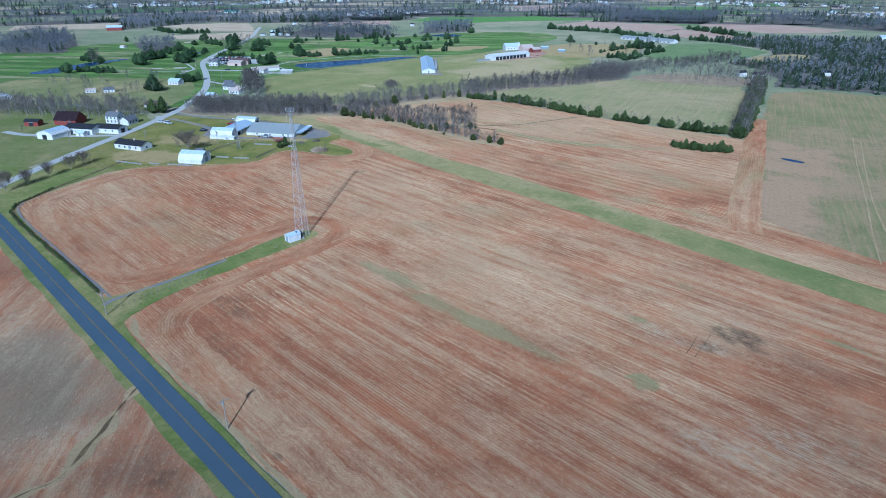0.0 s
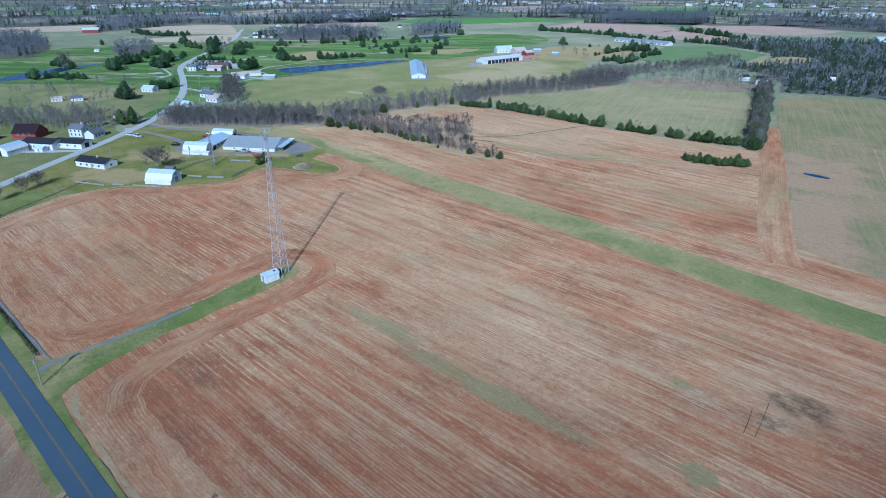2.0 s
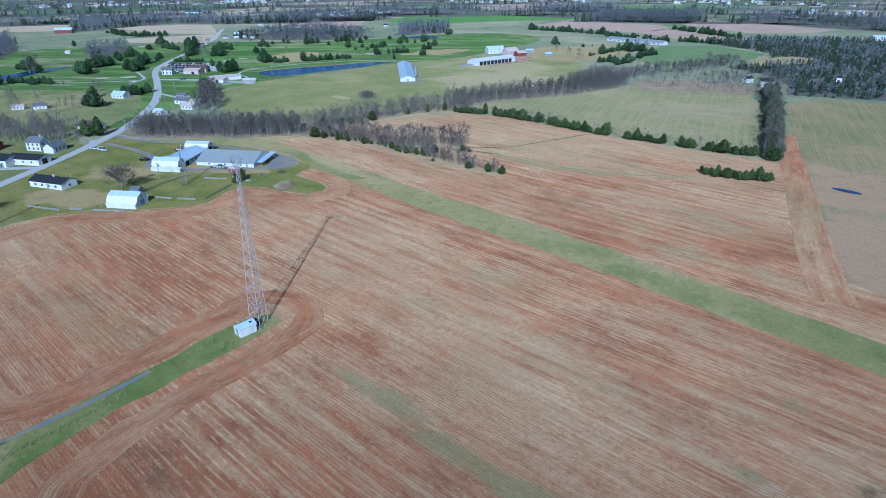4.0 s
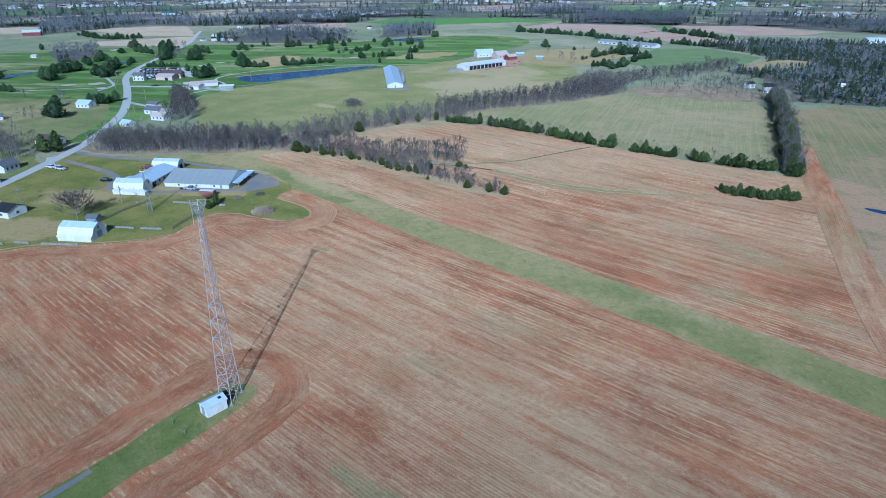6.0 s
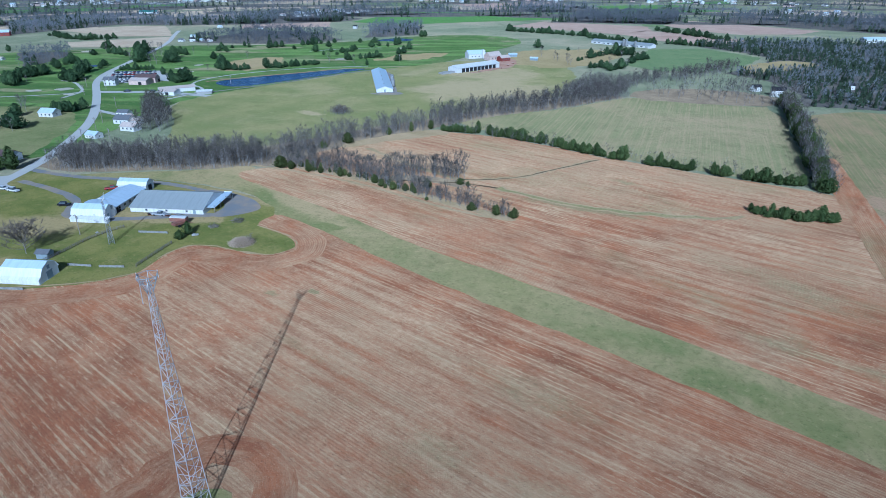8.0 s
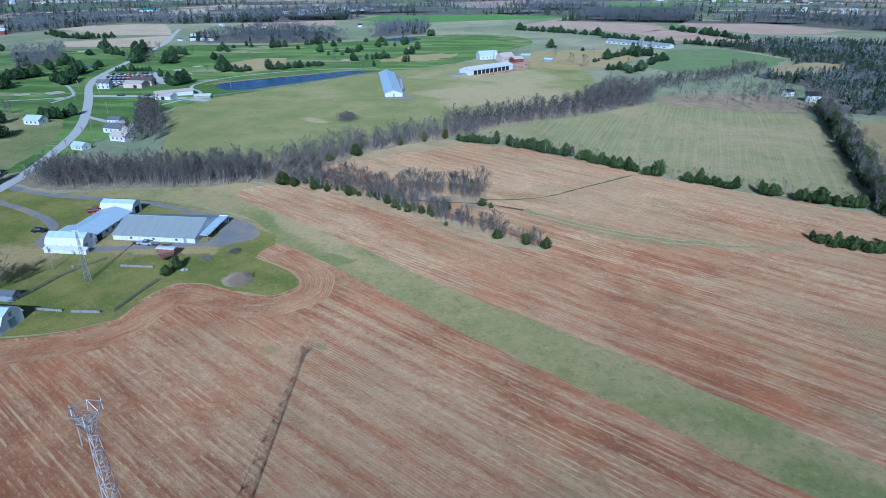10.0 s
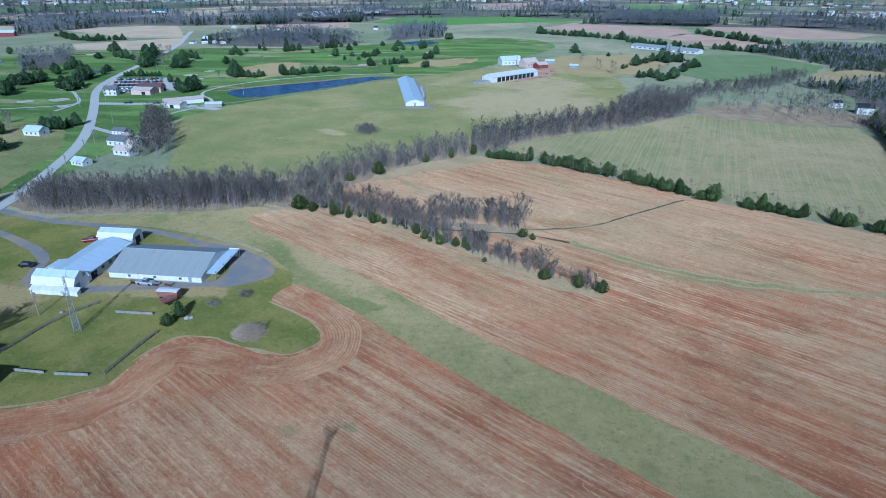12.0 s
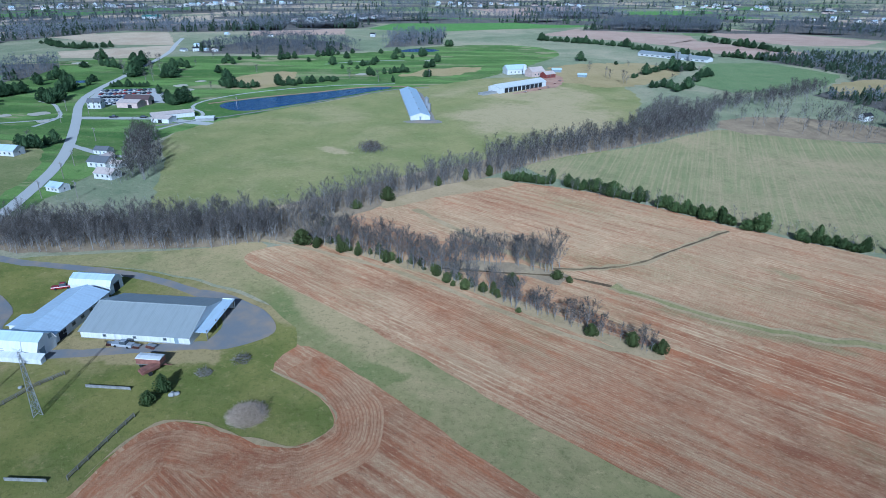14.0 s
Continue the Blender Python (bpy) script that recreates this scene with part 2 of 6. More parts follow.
M_MAIN = stubble("stubble_main", 0.45, 0.10, [
    ("rows", -112, 62, 60, 22, 4, 0.4), ("rows", -230, 80, 50, 25, 0, 0.15), ("rows", -40, 85, 60, 25, 0, 0.25),
    ("straw", -112, 135, 44, 22, -8, 0.34), ("straw", -60, 150, 40, 18, 0, 0.26), ("straw", -170, 150, 60, 16, -5, 0.12), ("straw", -200, 178, 60, 8, -3, 0.15),
    ("weed", -95, 108, 42, 5, 2, 0.42), ("weed", -134, 110.5, 18, 5, 4, 0.4), ("weed", -110, 150, 40, 14, 0, 0.08), ("weed", -165, 140, 30, 14, 0, 0.10), ("weed", -50.5, 115.5, 5.5, 4.2, 0, 0.75), ("weed", -65.5, 140, 6, 3, 0, 0.4), ("weed", -65.5, 168, 7, 5, 0, 0.3), ("weed", -22, 165, 9, 1.6, 0, 0.5),
    ("weed", -50, 104, 9, 3, 0, 0.22), ("weed", -70, 158, 9, 3, 0, 0.16), ("weed", -226.8, 173.5, 3, 1.6, 0, 0.9), ("weed", -235, 165, 5, 3, 0, 0.3), ("weed", -208, 152, 24, 3, -4, 0.16),
    # the broad dark blob at (-12, 128) paints the lens's corner darkening into the soil
    ("weed", -250, 60, 16, 7, 0, 0.16), ("dark", -43, 148, 12, 3.6, -8, 0.95), ("dark", -47, 140, 10, 3.6, 20, 0.8), ("dark", -150, 66, 16, 6, 15, 0.6), ("dark", -134, 54, 16, 5, 0, 0.5), ("dark", -90, 44, 14, 3, 0, 0.6), ("dark", -12, 128, 26, 22, 0, 0.35), ("dark", -25, 150, 30, 6, -10, 0.35),
    ("dark", -43, 152, 9, 4.5, -5, 0.95), ("pale", -45.5, 141, 7, 4, 0, 1.0), ("pale", -57, 137, 10, 4, 0, 0.9), ("pale", -44, 157, 10, 3, 0, 0.8), ("pale", -61, 139, 7, 4, 0, 0.7), ("pale", -20, 116, 20, 13, 30, 0.8), ("pale", -30, 106, 14, 8, 0, 0.7), ("pale", -75, 142, 10, 4, 0, 0.5),
    ("soil", -30, 165, 24, 5, -5, 0.25), ("soil", -14, 150, 20, 9, 0, 0.3), ("soil", -225, 110, 50, 18, 0, 0.15), ("soil", -150, 56, 26, 12, 0, 0.3), ("soil", -270, 170, 22, 14, 0, 0.3), ("soil", -160, 118, 20, 6, 0, 0.4)])
M_HEADLAND = stubble("stubble_headland", 0.46, 0.16, local="uv", rows=0.5, lines=0.2)
M_HEADLAND_E = stubble("stubble_wheat_edge", 0.47, 0.5, local="uv", rows=0.45, lines=0.1)
M_SOUTH = stubble("stubble_south", 0.42, 0.75, [("weed", -150, 10, 40, 20, 20, 0.15), ("weed", -160, 20, 30, 14, 0, 0.15), ("pale", -180, 18, 40, 10, 0, 0.6), ("pale", -125, 14, 10, 18, -30, 0.6), ("dark", -150, 16, 30, 10, 10, 0.2), ("soil", -240, 25, 30, 10, 0, 0.6), ("soil", -105, 24, 14, 9, 0, 0.7), ("dark", -100, 25, 9, 6, 20, 0.6), ("dark", -88, 27, 7, 5, 20, 0.6)], turn=38, lines=0.12, rows=0.0, weeds=(0.215, 0.185, 0.125))
M_WHEAT = grass("winter_wheat", (0.172, 0.170, 0.072), (0.22, 0.20, 0.09), (0.35, 0.23, 0.14), 0.5, blobs=[("dry", -92, 345, 30, 40, 10, 0.5), ("dry", -72, 272, 16, 60, 14, 0.55), ("dry", -110, 378, 14, 12, 0, 0.3), ("green", -38, 270, 14, 34, 15, 0.45), ("green", -90, 480, 90, 60, 0, 0.2)], streak=72)
M_WHEAT_B = grass("winter_wheat_far", (0.195, 0.20, 0.086), (0.25, 0.236, 0.11), (0.37, 0.275, 0.16), 0.55, streak=72)
M_STRIP = grass("strip_grass", (0.158, 0.176, 0.060), (0.248, 0.221, 0.090), (0.387, 0.288, 0.149), 0.68, blobs=[
    ("green", -50, 203, 90, 14, -3, 0.28), ("green", -262, 210, 8, 4, 20, 0.3), ("dry", -330, 232, 30, 10, 0, 0.3), ("green", -262, 207, 5, 3, 20, 0.7), ("dry", -300, 225, 60, 10, -15, 0.25), ("green", -174, 75, 8, 40, 0, 0.4)])
M_VERGE = grass("verge_grass", (0.12, 0.155, 0.036), (0.19, 0.20, 0.065), (0.37, 0.28, 0.14), 0.5, 2.0)
M_LAWN = grass("farm_lawn", (0.125, 0.138, 0.032), (0.21, 0.19, 0.055), (0.33, 0.25, 0.12), 0.45, 2.0, blobs=[("dry", -345, 140, 26, 14, 30, 0.3), ("dry", -315, 176, 30, 6, 34, 0.7), ("dry", -335, 162, 16, 5, 34, 0.5), ("dry", -326, 112, 26, 14, 30, 0.45), ("dry", -300, 215, 40, 8, 20, 0.3)])
M_MEADOW = grass("meadow", (0.186, 0.194, 0.069), (0.251, 0.230, 0.093), (0.372, 0.295, 0.165), 0.45, blobs=[
    ("dry", -390, 480, 70, 60, 0, 0.35), ("dry", -430, 560, 60, 60, 0, 0.3), ("green", -480, 330, 60, 50, 0, 0.3), ("dry", -432, 340, 16, 7, 0, 0.4)])
M_ROUGH = grass("rough_paddock", (0.15, 0.165, 0.06), (0.205, 0.205, 0.085), (0.36, 0.28, 0.15), 0.5, 1.5)
M_PADDOCK = grass("paddock_grass", (0.13, 0.15, 0.045), (0.18, 0.185, 0.07), (0.32, 0.25, 0.13), 0.4, 1.5)
M_GOLF = grass("golf_turf", (0.073, 0.129, 0.029), (0.112, 0.163, 0.045), (0.284, 0.245, 0.142), 0.36, bands=(-40, (0.155, 0.235, 0.062), (0.068, 0.125, 0.03)))
M_LAND = grass("open_land", (0.157, 0.184, 0.103), (0.216, 0.227, 0.135), (0.389, 0.324, 0.221), 0.55, 0.6)
M_FARGREEN = grass("far_green_field", (0.105, 0.205, 0.05), (0.125, 0.225, 0.06), dryness=0.05)
M_GREEN_B = grass("pale_green_field", (0.135, 0.184, 0.077), (0.162, 0.203, 0.090), (0.261, 0.225, 0.135), 0.25)
M_FARTAN = grass("far_stubble", (0.396, 0.314, 0.215), (0.462, 0.369, 0.259), (0.363, 0.248, 0.171), 0.4)
M_FARBROWN = grass("far_ploughed", (0.352, 0.247, 0.189), (0.404, 0.294, 0.226), (0.315, 0.200, 0.147), 0.4)
# leaf litter with the shade of the far crowns painted into its colour
M_WOODSHADE = grass("far_wood_floor_shaded", (0.10, 0.092, 0.082), (0.14, 0.125, 0.108), (0.19, 0.165, 0.13), 0.4, 2.0)
M_WOODFLOOR = grass("leaf_litter", (0.220, 0.165, 0.110), (0.286, 0.220, 0.143), (0.374, 0.286, 0.171), 0.4, 3.0)
# the road's asphalt carries the blue of the skylight in its base colour
M_ROAD_SKYLIT = asphalt("asphalt", (0.064, 0.092, 0.125), 0.4, (0.092, 0.118, 0.145))
M_OLDROAD = asphalt("old_asphalt", (0.368, 0.362, 0.345), 0.5, (0.40, 0.385, 0.36))
M_GRAVEL = asphalt("gravel", (0.166, 0.170, 0.179), 0.85, (0.285, 0.22, 0.155))
M_YELLOW = plain("yellow_line", (0.42, 0.29, 0.08), 0.7, vary=0.35, local=False)
M_SAND = plain("sand", (0.62, 0.56, 0.45), 0.95, vary=0.12, local=False)
nw = Nodes("water_sky_blue", 0.22, spec=0.28)
nw.bump(nw.noise(nw.place(), 0.6, 4, 0.6), 0.25, 0.8)
# blue of the reflected sky, painted in as the water's base colour
M_WATER = nw.done((0.012, 0.045, 0.15))
M_WHITE = ribbed("white_siding", (0.80, 0.80, 0.79), 0.3, 0.6)
M_WHITE_Y = ribbed("white_boards", (0.78, 0.78, 0.76), 0.2, 0.7, axis="Z")
M_ROOF = ribbed("grey_metal_roof", (0.42, 0.445, 0.44), 0.45, 0.5, 0.1, vary=0.12)
M_ROOF_L = ribbed("pale_metal_roof", (0.630, 0.736, 0.840), 0.45, 0.42, 0.0, vary=0.12)
M_ROOF_D = ribbed("dark_shingle_roof", (0.026, 0.027, 0.034), 0.35, 0.85)
M_ROOF_M = ribbed("maroon_metal_roof", (0.028, 0.012, 0.016), 0.45, 0.6)
M_ROOF_G = ribbed("green_metal_roof", (0.06, 0.22, 0.19), 0.45, 0.5)
M_ROOF_T = ribbed("tan_shingle_roof", (0.640, 0.528, 0.464), 0.35, 0.9)
M_ROOF_B = ribbed("brown_shingle_roof", (0.13, 0.085, 0.08), 0.35, 0.9)
M_ROOF_GR = ribbed("grey_shingle_roof", (0.17, 0.175, 0.19), 0.35, 0.9)
M_RED = ribbed("red_barn_boards", (0.26, 0.055, 0.045), 0.25, 0.75)
M_BRICK = plain("pale_brick", (0.750, 0.575, 0.500), 0.9)
M_DARK = plain("dark_parts_and_inside_shade", (0.035, 0.035, 0.04), 0.9)
M_TRIM = plain("grey_trim", (0.34, 0.40, 0.44), 0.5)
M_GLASS = plain("window_glass", (0.09, 0.105, 0.12), 0.08, spec=0.6, vary=0.1)
M_STEEL = plain("galvanised_steel", (0.50, 0.50, 0.51), 0.45, 0.5)
M_PINK = plain("faded_red_white_steel", (0.68, 0.63, 0.63), 0.5, 0.3)
M_WOOD = plain("weathered_wood", (0.27, 0.24, 0.20), 0.9, vary=0.4)
M_POLE = plain("pole_wood", (0.36, 0.32, 0.27), 0.9, vary=0.35)
M_STONE = plain("field_stone", (0.36, 0.35, 0.33), 0.95, vary=0.45, scale=4)
M_CONC = plain("concrete", (0.45, 0.44, 0.42), 0.9, vary=0.25)
M_RUST = plain("rusty_red_paint", (0.36, 0.165, 0.12), 0.8, vary=0.45, scale=3)
M_RUBBER = plain("tyre_rubber", (0.03, 0.03, 0.03), 0.9)
M_BARK = plain("grey_bark", (0.425, 0.394, 0.369), 0.95, vary=0.5, scale=3)
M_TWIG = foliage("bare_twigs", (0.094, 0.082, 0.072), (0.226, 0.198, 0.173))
# the same twigs far off, with blue distance haze mixed into the colour
M_TWIG_HAZE = foliage("bare_woods", (0.139, 0.149, 0.169), (0.259, 0.268, 0.289))
M_NEEDLE = foliage("cedar_needles", (0.066, 0.103, 0.035), (0.156, 0.193, 0.064))
M_NEEDLE_B = foliage("pine_needles", (0.040, 0.079, 0.038), (0.094, 0.143, 0.058))
M_NEEDLE_FAR = foliage("far_cedars", (0.053, 0.084, 0.053), (0.112, 0.145, 0.082))
M_NEEDLE_Y = foliage("olive_needles", (0.082, 0.105, 0.034), (0.151, 0.165, 0.056))
M_DRY = grass("dry_grass", (0.340, 0.251, 0.140), (0.399, 0.297, 0.170), (0.264, 0.204, 0.102), 0.5, 3.0)
M_DITCH = grass("wet_ditch", (0.085, 0.058, 0.036), (0.13, 0.09, 0.05), (0.33, 0.24, 0.12), 0.35, 4.0)
M_PASTURE = grass("dry_pasture", (0.288, 0.223, 0.104), (0.331, 0.259, 0.130), (0.360, 0.270, 0.148), 0.4)
M_DIRT = grass("red_dirt", (0.30, 0.17, 0.12), (0.36, 0.22, 0.16), (0.36, 0.30, 0.22), 0.45, 3.0)
M_BRUSH = foliage("tan_brushwood", (0.421, 0.325, 0.237), (0.702, 0.562, 0.421))
M_BRUSH_D = foliage("grey_tan_twigs", (0.154, 0.127, 0.101), (0.297, 0.248, 0.198))

# ---- the lie of the land ----
def height(x, y):
    """The ground falls 4 m from the tower's field to the creek."""
    u = min(max((y - 140.0) / 250.0, 0.0), 1.0)
    return -4.0 * u * u * (3 - 2 * u)


def part(name, bm, material, parent=None, label=""):
    """One mesh object under a thing or a part."""
    me = bpy.data.meshes.new(name)
    if isinstance(bm, bmesh.types.BMesh):
        bm.to_mesh(me)
        bm.free()
    else:
        me.from_pydata(bm[0], [], bm[1])
    me.materials.append(material)
    ob = new(name, me)
    ob.parent = parent
    if label:
        tagged(ob, label)
    return ob


def thing(name, label, category, m=None, group="", kind=""):
    ob = tagged(new(name), label, category, group, kind)
    if m is not None:
        ob.matrix_basis = m
    return ob


def inside(x, y, pts):
    hit, j = False, len(pts) - 1
    for i in range(len(pts)):
        (xi, yi), (xj, yj) = pts[i], pts[j]
        if (yi > y) != (yj > y) and x < (xj - xi) * (y - yi) / (yj - yi) + xi:
            hit = not hit
        j = i
    return hit


def densify(pts, step, closed=True):
    out = []
    for i in range(len(pts) if closed else len(pts) - 1):
        a, b = Vector(pts[i]), Vector(pts[(i + 1) % len(pts)])
        k = max(1, math.ceil((b - a).length / step))
        out += [tuple(a.lerp(b, j / k)) for j in range(k)]
    if not closed:
        out.append(tuple(pts[-1]))
    return out


def smooth(pts, closed=True, rounds=2):
    """Chaikin's corner cutting."""
    for _ in range(rounds):
        out, n = [], len(pts)
        for i in range(n if closed else n - 1):
            a, b = Vector(pts[i]), Vector(pts[(i + 1) % n])
            out += [tuple(a.lerp(b, 0.25)), tuple(a.lerp(b, 0.75))]
        pts = out if closed else [tuple(pts[0])] + out + [tuple(pts[-1])]
    return pts


from mathutils.geometry import delaunay_2d_cdt


def sheet(name, pts, material, lift, label, category, uneven=0.8, step=6.0, rounded=1, kind="structure"):
    """A piece of land laid on the ground, with an uneven edge."""
    edge = []
    for x, y in densify(smooth(pts, True, rounded), step):
        dx, dy = noise.noise((x * 0.11, y * 0.11, lift)), noise.noise((x * 0.11, y * 0.11, lift + 9))
        edge.append(Vector((x + uneven * dx * 1.6, y + uneven * dy * 1.6)))
    flat = [(p.x, p.y) for p in edge]
    lo_x, hi_x, lo_y, hi_y = min(p[0] for p in flat), max(p[0] for p in flat), min(p[1] for p in flat), max(p[1] for p in flat)
    grid, y = [], max(lo_y, 130.0)
    while y < min(hi_y, 400.0):
        x = lo_x
        while x < hi_x:
            if inside(x, y, flat):
                grid.append(Vector((x, y)))
            x += 24.0
        y += 12.0
    n = len(edge)
    verts, _, faces, _, _, _ = delaunay_2d_cdt(edge + grid, [], [list(range(n))], 1, 1e-4)
    me = ([(v.x, v.y, height(v.x, v.y) + lift) for v in verts], [list(f) for f in faces])
    ob = part(name, me, material)
    for p in ob.data.polygons:
        if p.normal.z < 0:
            p.flip()
    return tagged(ob, label, category, kind=kind)


def grow(pts, d):
    """A polygon made d metres larger, to run on under its neighbours."""
    n, out = len(pts), []
    turn = 1 if sum(pts[i][0] * pts[(i + 1) % n][1] - pts[(i + 1) % n][0] * pts[i][1] for i in range(n)) > 0 else -1
    for i in range(n):
        t = (Vector(pts[(i + 1) % n]) - Vector(pts[i - 1])).normalized() * turn
        out.append((pts[i][0] + t.y * d, pts[i][1] - t.x * d))
    return out


def ribbon(name, line, width, material, lift, label, category, uneven=0.0, rounded=2, parent=None, offset=0.0, step=6.0):
    """A road or track of a given width along a line on the ground."""
    mid = densify(smooth(line, False, rounded), step, False)
    verts, faces = [], []
    for i, (x, y) in enumerate(mid):
        a, b = Vector(mid[max(i - 1, 0)]), Vector(mid[min(i + 1, len(mid) - 1)])
        d = (b - a).normalized()
        side = Vector((-d.y, d.x))
        w1 = offset + width / 2 + uneven * noise.noise((x * 0.2, y * 0.2, 1))
        w2 = offset - width / 2 + uneven * noise.noise((x * 0.2, y * 0.2, 5))
        for w in (w1, w2):
            q = Vector((x, y)) + side * w
            verts.append((q.x, q.y, height(q.x, q.y) + lift))
        if i:
            k = 2 * i
            faces.append((k - 2, k - 1, k + 1, k))
    ob = part(name, (verts, faces), material, parent)
    uv = ob.data.uv_layers.new(name="UVMap")
    for loop in ob.data.loops:
        k, s = divmod(loop.vertex_index, 2)
        uv.data[loop.index].uv = (k * step, 0.0 if s else width)
    if parent is None:
        tagged(ob, label, category, kind="structure")
    return ob


def along(line, step):
    """Points every step metres on a line, with the direction there."""
    out, carry = [], 0.0
    for a, b in zip(line, line[1:]):
        a, b = Vector(a), Vector(b)
        n = (b - a).length
        while carry < n:
            out.append((a.lerp(b, carry / n), (b - a).normalized()))
            carry += step
        carry -= n
    return out


# one sheet of ground to the horizon
gx = [-4600, -3000, -2000, -1500, -1000, -700, -450, -300, -150, 0, 150, 400, 1000, 2500, 4600]
gy = [-4600, -2000, -800, -300, -100, 0, 60, 130] + [142 + 10 * i for i in range(26)] + [420, 500, 700, 1000, 1500, 2200, 3200, 4600]
gv = [(x, y, height(x, y)) for y in gy for x in gx]
gf = [(j * len(gx) + i, j * len(gx) + i + 1, (j + 1) * len(gx) + i + 1, (j + 1) * len(gx) + i) for j in range(len(gy) - 1) for i in range(len(gx) - 1)]
tagged(part("ground", (gv, gf), M_LAND), "rolling open land with dull winter grass to the horizon", "ground", kind="structure")

# fields round the tower
sheet("field_south", [(-400, 31), (160, 31), (160, -160), (-400, -160)], M_SOUTH, 0.10, "pale stubble field with red soil beside the road", "field", 0.5, rounded=0)
sheet("field_main", grow([(160, 43.5), (-281, 43.5), (-289, 47), (-298, 62), (-307, 81), (-309, 97), (-303, 111), (-291, 123.5), (-281, 136), (-278, 146), (-281, 152), (-285, 160),
      (-286, 167), (-283, 171), (-276, 174.5), (-267, 177), (-260, 180), (-256.5, 186), (-258, 191), (-264, 194), (-273, 193.5), (-283, 192.5), (-288, 196), (-287, 204),
      (-284, 206.5), (-262, 206), (-225, 202), (-176, 200.5), (-124, 198.5), (-78, 195.5), (-41, 193), (160, 179)], 3.0), M_MAIN, 0.10,
      "red soil field with rows of pale maize stubble", "field", 0.7, 4.0)
sheet("field_north", grow([(-341, 239), (-344, 231), (-341, 226), (-334, 223.5), (-300, 223.3), (-265, 221.5), (-223, 218), (-150, 218), (-105, 214), (-48, 210), (160, 196), (160, 212), (-62, 226), (-90, 290), (-117, 366), (-123, 376),
      (-182, 369), (-231, 364), (-277, 367), (-303, 365), (-326, 355), (-337, 353), (-344, 321), (-345, 286), (-343, 262), (-320, 256), (-335, 248)], 3.0), M_NORTH, 0.10,
      "red soil field with straw-coloured stubble rows", "field", 0.8, 4.0)
ribbon("headland", [(-193, 116), (-189.8, 100), (-187, 78), (-185.3, 62), (-187, 54), (-196, 50), (-270, 50), (-284, 54), (-292, 67), (-299.5, 82), (-302, 96), (-297, 106.5), (-286, 118), (-275, 132), (-271, 146), (-274, 154), (-278, 161), (-277, 165), (-268, 169), (-254, 173.5), (-248.5, 185), (-251, 194), (-262, 200), (-280, 201)], 10.5, M_HEADLAND, 0.125, "curved stubble rows along the field's edge", "field", 1.5, 2, step=3.0)
ribbon("headland", [(-194, 112), (-191, 121), (-180, 123.5), (-170, 119), (-167.5, 108), (-165.5, 80), (-160, 58), (-154, 50), (-140, 48), (-20, 48), (160, 48)], 8.0, M_HEADLAND, 0.15, "stubble rows turning at the field's corner", "field", 1.2, 2, step=3.0)
sheet("field_east", [(-64, 228), (160, 214), (340, 214), (340, 640), (-60, 600), (-180, 575), (-150, 470), (-122, 383), (-116, 366), (-90, 292)], M_WHEAT, 0.14,
      "thin green winter wheat with bare brown patches", "field", 1.2)
ribbon("headland", [(-144, 440), (-128, 394), (-110, 342), (-95, 296), (-78, 245), (-70, 226)], 12.0, M_HEADLAND_E, 0.17, "red soil headland along the wheat", "field", 0.5, 1, step=4.0)
ribbon("headland", [(-74, 231), (-30, 228), (60, 222), (160, 216)], 9.0, M_HEADLAND_E, 0.165, "red soil headland below the wheat", "field", 0.5, 1, step=4.0)
sheet("field_hedged", [(-340, 378), (-334, 398), (-321, 432), (-306.5, 466), (-297, 515), (-286, 536), (-225, 545), (-194, 564), (-142, 400), (-137, 384), (-182, 376), (-231, 370), (-277, 374)], M_WHEAT_B, 0.14,
      "pale green winter wheat field with tan drill rows", "field", 1.2)
sheet("grass_strip", [(-352, 238), (-344, 237), (-346, 230), (-342, 225), (-334, 223), (-318, 223), (-300, 223), (-280, 222.3), (-262, 221), (-223, 217.5), (-180, 218.5), (-150, 217.5), (-130, 216), (-105, 214), (-75, 212), (-47, 209.5), (160, 195.5), (160, 178.5), (-44, 193), (-60, 194), (-90, 196), (-130, 198.5), (-160, 200), (-190, 200.5),
      (-225, 202), (-248, 204.5), (-265, 206.3), (-283, 206.5), (-287, 204), (-290, 207), (-296, 210), (-318, 214), (-350, 205), (-372, 192), (-392, 176), (-397, 178), (-375, 203), (-362, 218)], M_STRIP, 0.18,
      "mown grass strip between two ploughed fields", "grass", 0.6, 4.0)
sheet("access_strip", [(-184, 39), (-179.2, 46), (-179.8, 60), (-180.6, 74), (-182.5, 88.5), (-184.5, 103), (-184.5, 112), (-180, 115.5), (-175.5, 112.5), (-173.8, 97), (-172.6, 77), (-170.2, 61), (-166.5, 46), (-160, 39)], M_VERGE, 0.18,
      "grass strip leading from the road to the tower", "grass", 0.6, 3.0)
sheet("verge_north", [(-420, 38), (160, 38), (160, 39.8), (-152, 39.9), (-165, 42), (-281, 42.8), (-291, 47), (-300, 63), (-309, 82), (-312, 98), (-340, 60), (-420, 44)], M_VERGE, 0.14, "green roadside verge", "verge", 0.5, 5.0)
sheet("verge_south", [(-420, 33.2), (160, 33.2), (160, 30.6), (-420, 30.2)], M_VERGE, 0.14, "green and tan roadside verge", "verge", 0.5, 4.0, 0)
